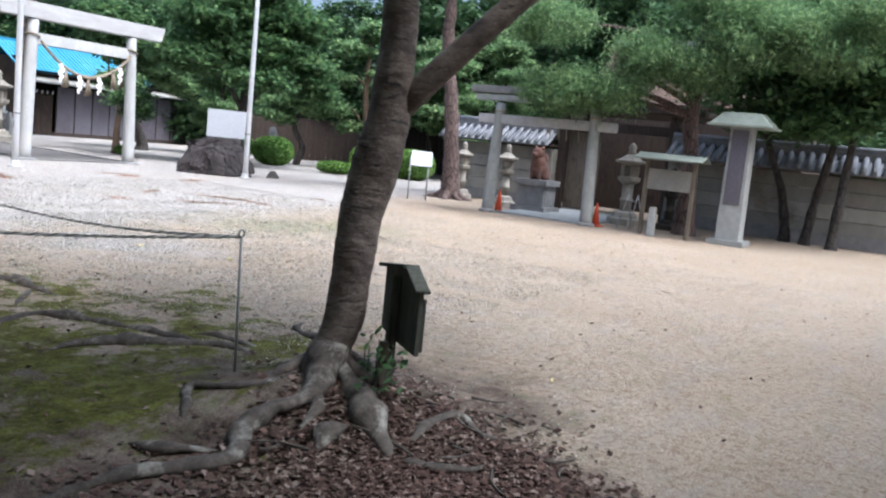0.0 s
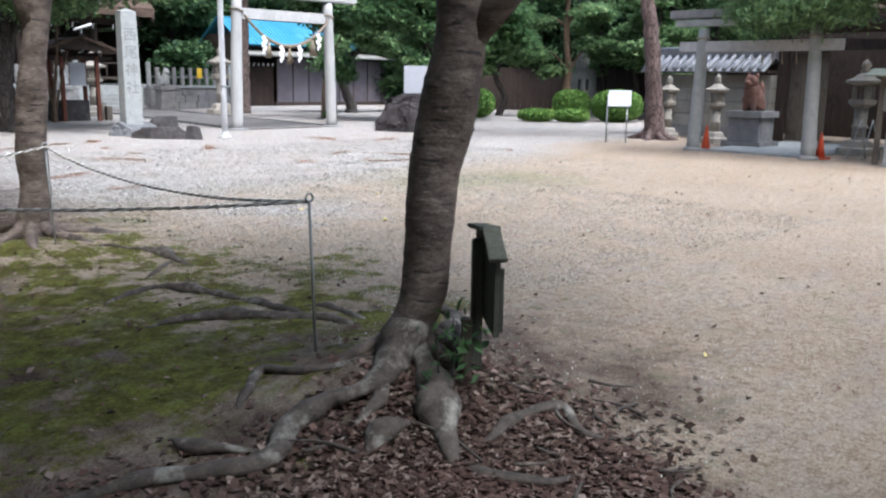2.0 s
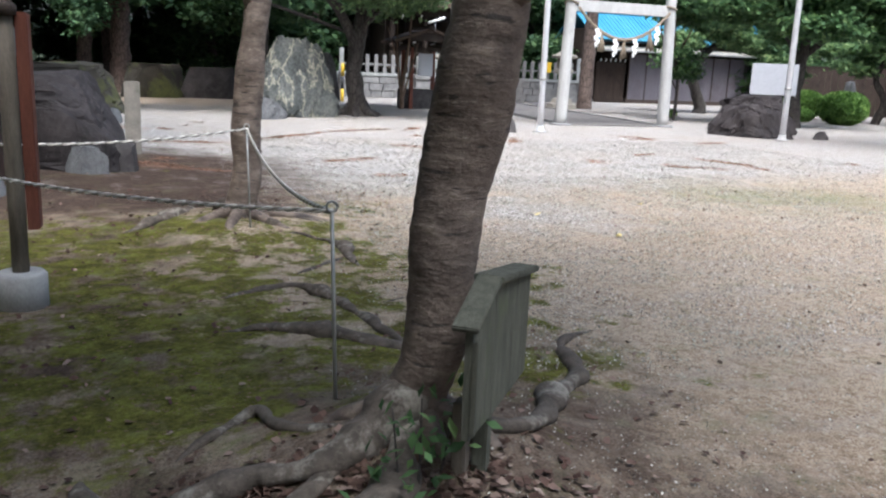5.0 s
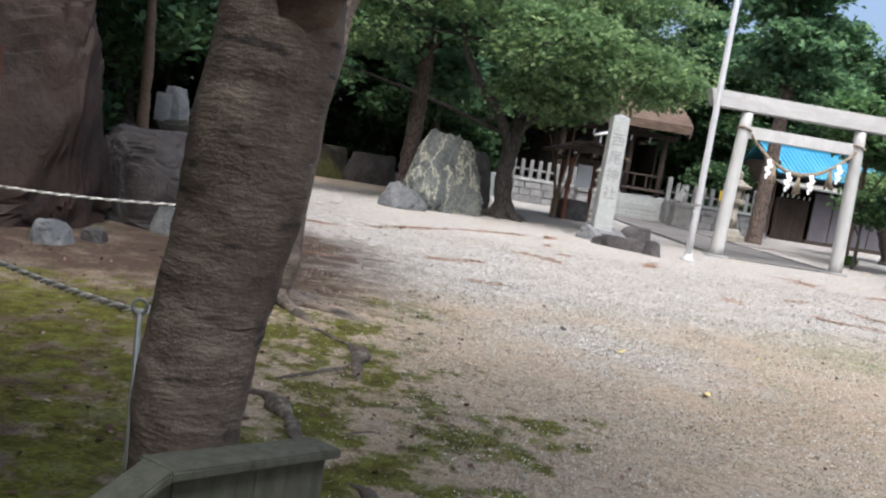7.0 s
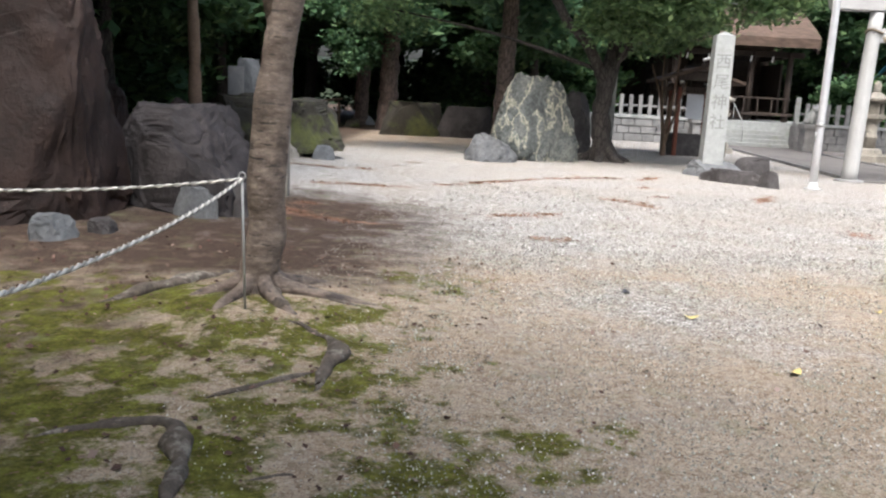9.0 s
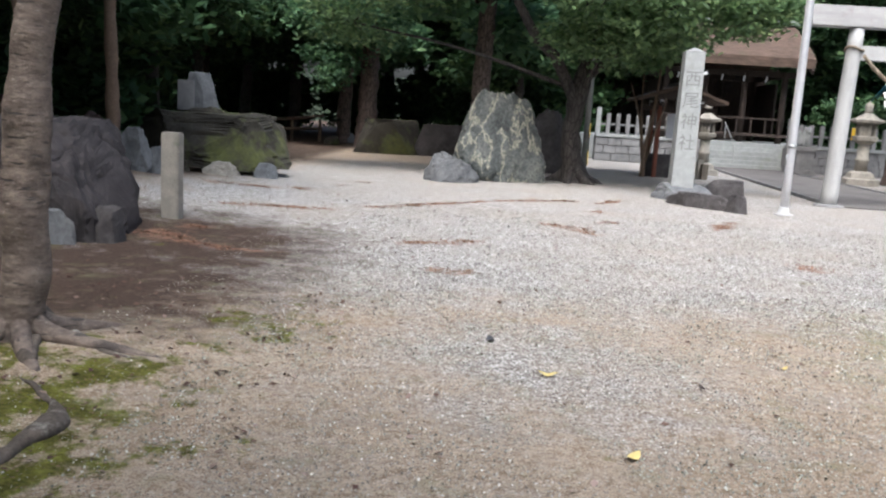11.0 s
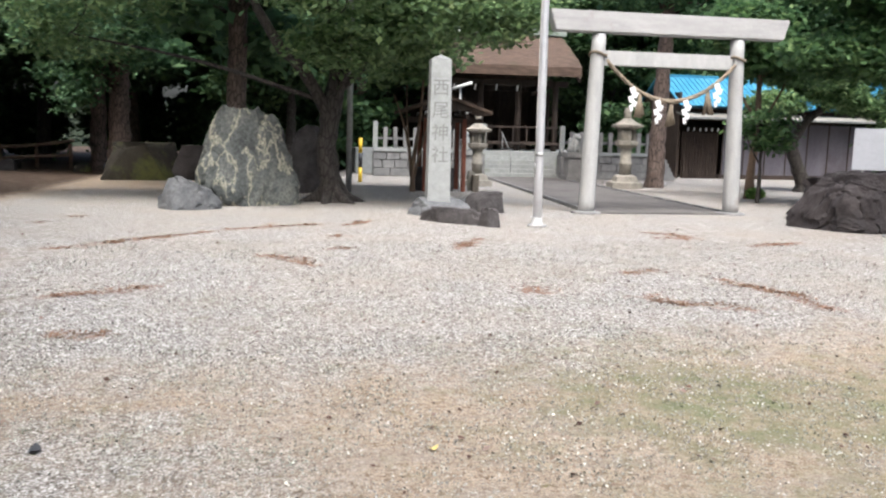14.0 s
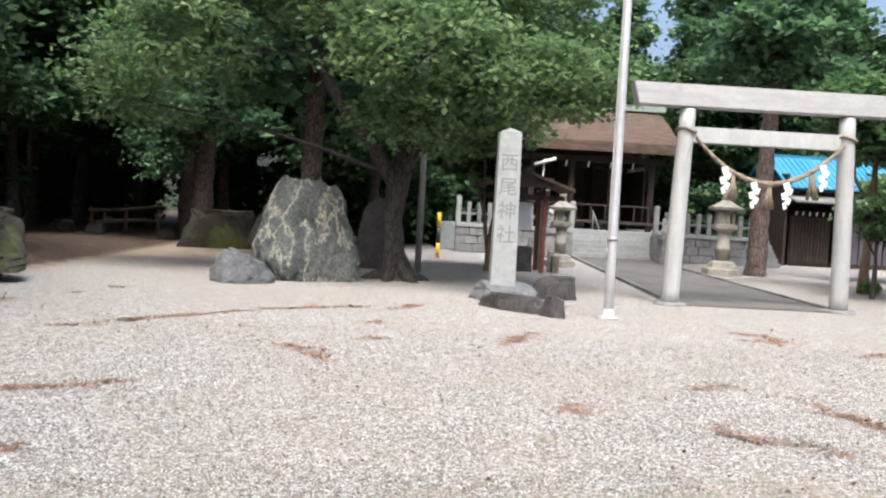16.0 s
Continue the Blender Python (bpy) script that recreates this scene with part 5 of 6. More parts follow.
plant([leafies[0], leafies[1]], [(-8.5, 24), (-9.5, 31), (-7.5, 18.5), (-6.2, 9.2), (-6.0, 13.6), (-6.2, 20.5), (-6.5, 27), (-10, 12), (-9, 38), (4.2, 40.5), (21.0, 48.5), (36, 33), (37, 25), (34, 14), (36, 44), (30, 52), (34.5, 50.5), (39, 49), (26.5, 57)], (0.7, 0.95))
low_spots = [(-24 + 2.3 * i + PLACES.uniform(-0.6, 0.6), 47 + 3.4 * (i % 3) + PLACES.uniform(-1, 1)) for i in range(14)] + [(-10.5 - 2.2 * (i % 3), 3 + 1.7 * i) for i in range(22)] + [(6 + PLACES.uniform(-1, 1), 44 + 2 * i) for i in range(4)]
low_spots += [(33 + 1.2 * i + PLACES.uniform(-0.5, 0.5), 43 - 1.9 * i + PLACES.uniform(-0.5, 0.5)) for i in range(12)] + [(20 + 2.5 * i, 53.5 + PLACES.uniform(-1, 1)) for i in range(10)] + [(-8.2 + PLACES.uniform(-0.6, 0.6), 9 + 2.4 * i) for i in range(9)]
low_spots += [(20.4, 44.5), (34, 3), (34, 6), (34, 0)]
plant(shrubs, low_spots, (0.8, 1.3))
# added bank closing the view beyond the trees, coloured near-black for their shade
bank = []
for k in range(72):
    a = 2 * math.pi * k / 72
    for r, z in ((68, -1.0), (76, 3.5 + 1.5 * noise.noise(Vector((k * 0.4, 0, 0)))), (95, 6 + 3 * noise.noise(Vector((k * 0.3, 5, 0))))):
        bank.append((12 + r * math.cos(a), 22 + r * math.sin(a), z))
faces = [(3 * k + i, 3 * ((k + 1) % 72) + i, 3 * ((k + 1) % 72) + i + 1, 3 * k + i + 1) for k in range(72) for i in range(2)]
BANK = weathered("wood_shade_bank", (0.015, 0.022, 0.012), (0.035, 0.05, 0.025), (0.01, 0.015, 0.01), 0.5, 3.0, 0.95, None, 1.0, distance=0.5)
tagged(raw("backdrop", bank, faces, BANK), "near-black bank added for the shade behind the far trees", "backdrop", kind="structure")


# ---- lanterns ----
def stone_lantern(x, y, h, label, mat=LANTERN, group="stone lanterns", cut=False):
    """Kasuga-like lantern: base, shaft, platform, fire box with windows, roof and jewel."""
    t = thing("stone_lantern", x, y, 0, label, "stone lantern", group)
    k = h / 2.7
    part("base", lathe([(0.62 * k, 0), (0.6 * k, 0.2 * k), (0.46 * k, 0.24 * k), (0.4 * k, 0.4 * k), (0.28 * k, 0.46 * k)], 6, True), mat, t)
    part("shaft", lathe([(0.2 * k, 0.44 * k), (0.19 * k, 0.75 * k), (0.22 * k, 0.8 * k), (0.22 * k, 0.86 * k), (0.18 * k, 0.9 * k), (0.19 * k, 1.35 * k)], 16), mat, t)
    part("platform", lathe([(0.2 * k, 1.34 * k), (0.38 * k, 1.46 * k), (0.4 * k, 1.58 * k), (0.3 * k, 1.6 * k)], 6, True), mat, t)
    for i in range(6):
        a = 2 * math.pi * (i + 0.5) / 6
        part("fire_box_post", boxed(0.26 * k * math.cos(a), 0.26 * k * math.sin(a), 1.78 * k, 0.09 * k, 0.09 * k, 0.38 * k, 0.008, (0, 0, math.degrees(a))), mat, t)
    for i in range(0, 6, 2):
        a = 2 * math.pi * i / 6
        part("fire_box_panel", boxed(0.22 * k * math.cos(a), 0.22 * k * math.sin(a), 1.78 * k, 0.05 * k, 0.24 * k, 0.37 * k, 0.0, (0, 0, math.degrees(a))), mat, t)
    bm = lathe([(0.2 * k, 1.96 * k), (0.52 * k, 2.0 * k), (0.54 * k, 2.07 * k), (0.36 * k, 2.18 * k), (0.16 * k, 2.32 * k), (0.1 * k, 2.36 * k)], 6, True)
    for v in bm.verts:
        if math.hypot(v.co.x, v.co.y) > 0.5 * k:
            v.co.z += 0.05 * k
    part("roof", bm, mat, t)
    part("jewel", lathe([(0.1 * k, 2.34 * k), (0.15 * k, 2.4 * k), (0.1 * k, 2.46 * k), (0.14 * k, 2.54 * k), (0.11 * k, 2.63 * k), (0.01, 2.72 * k)], 12), mat, t)
    return t


stone_lantern(10.75, 33.6, 2.5, "weathered stone lantern beside the approach")
stone_lantern(16.05, 33.2, 2.85, "tall weathered stone lantern on a stepped base")
stone_lantern(20.5, 13.9, 1.85, "small stone lantern before the plastered wall", group="lanterns by the gate")
stone_lantern(19.75, 11.9, 1.9, "broad stone lantern before the plastered wall", group="lanterns by the gate")
stone_lantern(19.1, 7.75, 2.25, "stone lantern beside the notice board", group="lanterns by the gate")
stone_lantern(19.4, 6.6, 1.7, "mossy stone lantern behind the notice board", MOSSROCK, group="lanterns by the gate")


def guardian(x, y, z, k, mat, turn, label, group="guardian dogs"):
    """A seated guardian dog in one plain mesh."""
    bm = bmesh.new()
    for cx, cy, cz, sx, sy, sz in ((0, 0.05, 0.28, 0.2, 0.3, 0.26), (0, -0.08, 0.46, 0.18, 0.2, 0.26), (0, -0.14, 0.68, 0.15, 0.18, 0.16), (0, -0.28, 0.64, 0.09, 0.09, 0.08), (0.1, -0.16, 0.22, 0.06, 0.08, 0.24), (-0.1, -0.16, 0.22, 0.06, 0.08, 0.24), (0.14, 0.12, 0.14, 0.09, 0.2, 0.14), (-0.14, 0.12, 0.14, 0.09, 0.2, 0.14), (0, 0.34, 0.42, 0.08, 0.08, 0.28), (0.1, -0.1, 0.8, 0.04, 0.06, 0.07), (-0.1, -0.1, 0.8, 0.04, 0.06, 0.07)):
        made = bmesh.ops.create_icosphere(bm, subdivisions=3, radius=1.0)["verts"]
        for v in made:
            v.co = Vector((v.co.x * sx + cx, v.co.y * sy + cy, v.co.z * sz + cz)) * k
            v.co += v.co.normalized() * 0.03 * k * noise.noise(v.co * 9 / k)
    for f in bm.faces:
        f.smooth = True
    ob = part("guardian_dog", bm, mat, None)
    ob.matrix_world = pose(x, y, z - 0.02, 0, 0, turn)
    tagged(ob, label, "statue", group)


def pedestal(x, y, w, h, mat, label):
    t = thing("pedestal", x, y, 0, label, "pedestal", "pedestals")
    part("foot", boxed(0, 0, h * 0.09, w * 1.15, w * 1.15, h * 0.18, 0.015), mat, t)
    part("block", boxed(0, 0, h * 0.5, w * 0.9, w * 0.9, h * 0.64, 0.012), mat, t)
    part("panel", boxed(0, -w * 0.45, h * 0.5, w * 0.6, 0.02, h * 0.4, 0.005), WALLSTONE, t)
    part("slab", boxed(0, 0, h * 0.91, w * 1.08, w * 1.08, h * 0.18, 0.015), mat, t)


pedestal(15.75, 38.0, 0.75, 1.15, WALLSTONE, "grey stone pedestal by the steps")
guardian(15.75, 38.0, 1.15, 0.95, GRANITE, 20, "pale stone guardian dog on a pedestal")
pedestal(11.3, 38.6, 0.75, 1.15, WALLSTONE, "grey stone pedestal by the steps")
guardian(11.3, 38.6, 1.15, 0.95, GRANITE, -20, "pale stone guardian dog on a pedestal")
pedestal(19.2, 10.55, 0.95, 0.95, WALLSTONE, "grey stone pedestal before the gate")
guardian(19.2, 10.55, 0.95, 1.15, RUST, -90, "red-stained guardian dog on a stone pedestal")

# ---- shrine terrace, fence and hall ----
terrace = thing("terrace_wall", 0, 0, 0, "coursed grey stone terrace wall before the hall", "wall")
terrace["kind"] = "structure"
COURSES = random.Random(12)
for x0, x1 in ((7.6, 12.35), (15.65, 20.2)):
    part("core", boxed((x0 + x1) / 2, 39.62 + 0.3, 0.5, x1 - x0 - 0.05, 0.5, 1.0), WALLSTONE, terrace)
    for row in range(3):
        x = x0 - 0.2 * (row % 2)
        while x < x1 - 0.1:
            w = COURSES.uniform(0.5, 0.95)
            a, b = max(x, x0), min(x + w, x1)
            if b - a > 0.12:
                part("wall_block", boxed((a + b) / 2, 39.6 + COURSES.uniform(-0.02, 0.02), 0.17 + 0.335 * row, b - a - 0.02, 0.24, 0.32, 0.018), WALLSTONE, terrace)
            x += w
    part("coping", boxed((x0 + x1) / 2, 39.68, 1.08, x1 - x0, 0.5, 0.14, 0.02), GRANITE, terrace)
bm = bmesh.new()
for k in range(6):
    box(bm, 20.2 + 0.1 * k, 39.4, 0.55 - 0.09 * k, 0.14, 0.4, 1.1 - 0.18 * k, 0.02)
part("curved_end", bm, WALLSTONE, terrace)
fence = thing("stone_fence", 0, 0, 0, "row of upright grey stone fence posts on the terrace", "fence")
for x0, x1 in ((7.7, 12.3), (15.75, 20.1)):
    n = int((x1 - x0) / 0.4)
    for k in range(n + 1):
        tall = k in (0, n)
        part("fence_post", boxed(x0 + (x1 - x0) * k / n, 39.72, 1.15 + (0.55 if tall else 0.43), 0.2 if tall else 0.165, 0.16, 1.12 if tall else 0.88, 0.02, (0, COURSES.uniform(-1, 1), 0)), WALLSTONE if not tall else GRANITE, fence)
    part("fence_rail", boxed((x0 + x1) / 2, 39.78, 1.55, x1 - x0, 0.07, 0.1, 0.01), WALLSTONE, fence)
part("yellow_sign", boxed(18.35, 39.58, 1.75, 0.26, 0.03, 0.5, 0.008), YELLOW, None)
tagged(bpy.data.objects["yellow_sign"], "small yellow notice fixed on the stone fence", "sign")
steps = thing("stone_steps", 14.0, 40.2, 0, "broad grey stone steps up to the hall", "steps")
steps["kind"] = "structure"
for k in range(6):
    part("step", boxed(0, 0.32 * k + 0.5, 0.09 + 0.09 * k, 3.2, 1.9 - 0.1 * k, 0.18 + 0.18 * k - 0.002 * k, 0.012), GRANITE, steps)
rail = thing("handrail", 13.6, 40.0, 0, "thin steel handrail on the steps", "handrail")
raw("rail", *tube([(0, 0, 0.0), (0, 0.05, 0.9), (0.0, 0.3, 1.1), (0.0, 1.9, 1.95)], (0.022,) * 4, 8, 0.2), STEEL, rail)
raw("rail_post", *tube([(0, 1.7, 0.8), (0, 1.7, 1.85)], (0.02, 0.02), 8, 0.4), STEEL, rail)
part("terrace_floor", boxed(14.0, 45.9, 0.55, 14.0, 9.0, 1.1, 0.02), GRANITE, None)
tagged(bpy.data.objects["terrace_floor"], "raised stone terrace under the hall", "terrace", kind="structure")


def worship_hall():
    """Open wooden hall under a thick bark-thatch gable with a green copper ridge."""
    t = thing("worship_hall", 13.8, 45.6, 1.1, "dark timber worship hall under a thick bark-thatched roof", "hall")
    for x in (-2.7, -0.9, 0.9, 2.7):
        for y in (-2.2, 2.2):
            part("column", moved(lathe([(0.15, 0), (0.14, 3.2)], 14), pose(x, y, 0)), DARKWOOD, t)
    part("floor", boxed(0, 0, 0.35, 6.0, 5.0, 0.14, 0.02), DARKWOOD, t)
    part("rear_wall", boxed(0, 2.3, 1.7, 5.7, 0.08, 2.6), DARKWOOD, t)
    for s in (-1, 1):
        part("side_wall", boxed(s * 2.75, 0.6, 1.6, 0.08, 3.2, 2.4), DARKWOOD, t)
        part("eave_beam", boxed(0, s * 2.2, 3.15, 6.6, 0.2, 0.26, 0.02), DARKWOOD, t)
        part("end_beam", boxed(s * 2.7, 0, 3.12, 0.2, 5.0, 0.24, 0.02), DARKWOOD, t)
    for k in range(9):
        part("railing_bar", boxed(-2.6 + 0.65 * k, -2.45, 0.75, 0.06, 0.06, 0.8, 0.005), DARKWOOD, t)
    part("railing", boxed(0, -2.45, 1.1, 5.6, 0.08, 0.08, 0.01), DARKWOOD, t)
    bm = bmesh.new()
    n = 14
    rows = []
    for i in range(n + 1):
        u = i / n
        y = -3.4 + 6.8 * u
        w = abs(2 * u - 1)
        z = 3.3 + 2.0 * (1 - w) ** 0.85 + 0.12 * w**3
        rows.append((y, z, 0.42 - 0.1 * (1 - w)))
    cols = [-3.55 + 7.1 * k / 24 for k in range(25)]
    grid = [[(bm.verts.new((x, y, z + d + 0.04 * noise.noise(Vector((x * 1.4, y * 1.4, 0))))), bm.verts.new((x, y, z))) for x in cols] for y, z, d in rows]
    for a, b in zip(grid, grid[1:]):
        for k in range(24):
            bm.faces.new((a[k][0], a[k + 1][0], b[k + 1][0], b[k][0]))
            bm.faces.new((a[k][1], b[k][1], b[k + 1][1], a[k + 1][1]))
        bm.faces.new((a[0][0], b[0][0], b[0][1], a[0][1]))
        bm.faces.new((a[24][1], b[24][1], b[24][0], a[24][0]))
    for r in (grid[0], grid[-1]):
        for k in range(24):
            bm.faces.new((r[k][0], r[k][1], r[k + 1][1], r[k + 1][0]))
    bmesh.ops.recalc_face_normals(bm, faces=bm.faces)
    roof = part("thatched_roof", bm, THATCH, t, "thick brown bark-thatched gable roof")
    part("ridge_cap", boxed(0, 0, 5.74, 7.5, 0.6, 0.3, 0.03), COPPER, roof, "pale green copper ridge")
    for s in (-1, 1):
        part("bargeboard", boxed(s * 3.45, -1.7, 4.1, 0.1, 3.9, 0.2, 0.01, (25.5, 0, 0)), DARKWOOD, roof)
    for x in (-2.2, -1.2, -0.2, 0.8, 1.8):
        part("paper_streamer", boxed(x, -2.35, 2.9, 0.07, 0.01, 0.26, 0, (0, 10, 0)), PAPER, t)


worship_hall()
part("inner_hall_wall", boxed(13.8, 52.5, 3.0, 12.0, 0.3, 6.0), DARKWOOD, None)
tagged(bpy.data.objects["inner_hall_wall"], "dark timber wall of the inner hall behind", "wall", kind="structure")


def water_pavilion():
    t = thing("water_pavilion", 9.0, 30.8, 0, "small wooden purification pavilion with a bark roof", "pavilion")
    for x in (-0.6, 0.6):
        for y in (-0.6, 0.6):
            part("post", boxed(x, y, 1.15, 0.13, 0.13, 2.3, 0.012), REDWOOD, t)
            part("post_cap", boxed(x * 1.02, y * 1.5, 2.36, 0.11, 0.05, 0.13, 0.004), PAPER, t, "white-painted beam end")
        part("cross_beam", boxed(x, 0, 2.3, 0.12, 2.0, 0.14, 0.01), DARKWOOD, t)
    for y in (-0.6, 0.6):
        part("long_beam", boxed(0, y, 2.18, 2.3, 0.11, 0.14, 0.01), DARKWOOD, t)
    for s in (-1, 1):
        bm = bmesh.new()
        for v in box(bm, s * 0.68, 0, 2.62, 1.5, 2.1, 0.1, 0.015, (0, s * 21, 0)):
            v.co.z += 0.05 * (abs(v.co.x) / 1.4) ** 3
        part("roof_slope", bm, THATCH, t)
    part("ridge", boxed(0, 0, 2.93, 0.22, 2.2, 0.14, 0.02), DARKWOOD, t)
    part("gable_board", boxed(0, -0.95, 2.6, 1.5, 0.04, 0.3, 0, (0, 0, 0)), DARKWOOD, t)
    part("hanging_notice", boxed(-0.05, -0.55, 1.62, 0.55, 0.03, 0.8, 0.01), WHITEMETAL, t, "pale hanging notice board")


water_pavilion()
basin = thing("water_basin", 8.75, 30.8, 0, "dark stone water basin under the pavilion", "basin")
bm = bmesh.new()
for sx, sy, cx, cy in ((1.2, 0.14, 0, -0.33), (1.2, 0.14, 0, 0.33), (0.14, 0.52, -0.53, 0), (0.14, 0.52, 0.53, 0)):
    box(bm, cx, cy, 0.36, sx, sy, 0.72, 0.015)
part("trough", bm, DARKROCK, basin)
m, nt, nodes, bsdf = material("still_water")
bsdf.inputs["Base Color"].default_value, bsdf.inputs["Roughness"].default_value = (0.02, 0.03, 0.03, 1), 0.05
part("water", boxed(0, 0, 0.6, 0.92, 0.52, 0.02), m, basin)
for x, h, m in ((9.95, 0.62, LANTERN), (10.05, 0.5, GREYWOOD)):
    ob = part("short_post", boxed(x, 30.5 + 0.2 * (h > 0.55), h / 2, 0.2, 0.2, h, 0.015), m, None)
    tagged(ob, "short stubby post beside the water basin", "post")

# fluorescent tube bracket above the pavilion
arm = thing("lamp_arm", 9.75, 30.9, 0, "white tube lamp on a thin grey pole", "lamp")
raw("pole", *tube([(0.0, 0.9, 0.0), (0.0, 0.9, 3.3)], (0.035, 0.035), 8, 1.0), STEEL, arm)
raw("lamp_tube", *tube([(-0.3, 0.8, 3.2), (0.35, 0.8, 3.42)], (0.05, 0.05), 10, 0.3), PAPER, arm)


# ---- blue-roofed building ----
def blue_roof_building():
    t = thing("blue_roofed_building", 29.5, 43.4, 0, "long dark building under a bright blue sheet roof", "building")
    part("gable_wall", boxed(-7.4, 0.6, 2.0, 0.12, 4.2, 4.0), DARKWOOD, t)
    part("rear_wall", boxed(0, 2.8, 1.5, 14.8, 0.12, 3.0), DARKWOOD, t)
    part("upper_wall", boxed(0.3, -1.28, 3.0, 14.2, 0.1, 0.55), DARKWOOD, t)
    for k in range(11):
        part("wall_sheet", boxed(-4.6 + 1.1 * k, -1.42 + 0.012 * (k % 2), 1.42, 1.09, 0.04, 2.45, 0.004), SHEET, t)
        part("batten", boxed(-5.14 + 1.1 * k, -1.46, 1.42, 0.05, 0.04, 2.5, 0.004), DARKWOOD, t)
    part("sill", boxed(0.9, -1.4, 0.1, 12.4, 0.2, 0.2, 0.01), DARKWOOD, t)
    gate = thing("lattice", 0, 0, 0, "", "")
    for key in list(gate.keys()):
        del gate[key]
    gate.parent = t
    for k in range(12):
        part("slat", boxed(-7.05 + 0.145 * k, -1.5, 1.1, 0.07, 0.04, 2.1, 0.004), DARKWOOD, gate)
    for z in (0.25, 1.2, 2.05):
        part("rail", boxed(-6.25, -1.47, z, 1.75, 0.04, 0.09, 0.004), DARKWOOD, gate)
    part("gate_back", boxed(-6.25, -1.38, 1.1, 1.8, 0.03, 2.2), DARKWOOD, t)
    for sgn in (-1, 1):
        bm = bmesh.new()
        n = 60
        for k in range(n):
            box(bm, -7.6 + 0.253 * (k + 0.5), 0.7 + sgn * 1.32, 4.12, 0.2, 3.0, 0.05, 0.0, (-sgn * 30, 0, 0))
            box(bm, -7.6 + 0.253 * k, 0.7 + sgn * 1.32, 4.15, 0.05, 3.0, 0.07, 0.0, (-sgn * 30, 0, 0))
        part("roof_sheet", bm, CYAN, t, "bright blue ribbed sheet roof")
    part("ridge", boxed(0, 0.7, 4.9, 15.3, 0.3, 0.12, 0.02), CYAN, t)
    part("lean_to_roof", boxed(0.0, -1.9, 2.95, 15.0, 1.3, 0.06, 0.01, (12, 0, 0)), PLASTER, t, "pale grey lean-to eave")
    part("gutter", boxed(0, -2.52, 2.8, 15.0, 0.1, 0.1, 0.02), STEEL, t)
    for k in range(6):
        part("paper_streamer", boxed(-7.0 + 0.3 * k, -1.62, 2.3, 0.06, 0.008, 0.16, 0, (0, 12, 0)), PAPER, t)


blue_roof_building()
# dark board fence behind the garden
garden_fence = thing("board_fence", 0, 0, 0, "dark brown board fence behind the garden", "fence")
ax, ay, bx, by = 30.5, 36.5, 43.0, 20.5
for k in range(66):
    t = (k + 0.5) / 66
    part("fence_board", boxed(ax + t * (bx - ax), ay + t * (by - ay), 1.15, 0.3, 0.03, 2.3, 0.004, (0, 0, -52)), DARKWOOD, garden_fence)
part("fence_rail", boxed((ax + bx) / 2, (ay + by) / 2, 2.32, 20.3, 0.08, 0.08, 0.01, (0, 0, -52)), DARKWOOD, garden_fence)


# ---- garden ----
def clipped_bush(x, y, w, h, label, seed):
    rng = np.random.default_rng(seed)
    t = thing("clipped_bush", x, y, 0, label, "bush", "clipped bushes")
    raw("stem", *merged([limb_to((0, 0, -0.05), (rng.uniform(-0.3, 0.3) * w, rng.uniform(-0.3, 0.3) * w, h * 0.6), 0.03, 0.01, 0.02) for _ in range(6)]), GREY_BARK, t)
    n = int(5200 * w * h)
    d = rng.normal(size=(n, 3))
    d /= np.linalg.norm(d, axis=1)[:, None]
    r = rng.uniform(0.82, 1.02, n)[:, None]
    p = np.sign(d) * np.abs(d) ** 0.85 * r * np.array([w / 2, w / 2, h / 2]) + np.array([0, 0, h / 2 + 0.02])
    link("foliage", leaf_mesh("foliage", p, 0.075, rng, BUSH, 0.9), None, t)


clipped_bush(24.6, 26.2, 1.7, 1.25, "rounded clipped green bush", 1)
clipped_bush(26.2, 30.2, 1.6, 1.2, "rounded clipped green bush", 2)
clipped_bush(24.0, 27.6, 0.7, 0.5, "small yellow-green clipped bush", 3)
clipped_bush(24.4, 22.4, 1.5, 0.5, "low clipped hedge bush", 4)
clipped_bush(25.4, 21.4, 1.4, 0.5, "low clipped hedge bush", 5)
clipped_bush(27.9, 23.4, 1.6, 1.25, "rounded dark clipped bush", 6)
clipped_bush(27.4, 20.6, 2.0, 1.3, "broad clipped bush beyond the sign", 7)
clipped_bush(20.6, 25.6, 0.9, 0.4, "low tuft at the foot of the tree", 8)
clipped_bush(18.4, 28.5, 0.5, 0.3, "low tuft at the foot of the slim tree", 9)
rock("boulder", 27.8, 29.3, -0.05, (1.4, 1.0, 1.7), GREYROCK, "upright grey rock behind the clipped bush", 121, 0, 9, 0.5)
rock("boulder", 21.4, 27.5, -0.05, (1.8, 1.0, 0.5), DARKROCK, "low dark rocks edging the garden", 122, 30, 9, 0.1)
mon = thing("monument", 30.4, 24.8, 0, "white stone monument with a dark bronze top", "monument")
part("block", boxed(0, 0, 1.1, 1.1, 1.1, 2.2, 0.03, taper=0.9), GRANITE, mon)
part("plaque", boxed(-0.42, -0.42, 1.5, 0.5, 0.04, 0.5, 0.01, (0, 0, -50)), BLACK, mon)
part("bronze_top", moved(lathe([(0.3, 2.2), (0.34, 2.6), (0.2, 3.0), (0.22, 3.3), (0.1, 3.6)], 12), pose(0, 0, 0)), STEEL, mon)
board = thing("white_board", 17.75, 22.0, 0, "white blank notice board behind the broad rock", "notice board", turn=-38)
part("panel", boxed(0, 0, 1.62, 1.35, 0.05, 0.95, 0.01), WHITEMETAL, board)
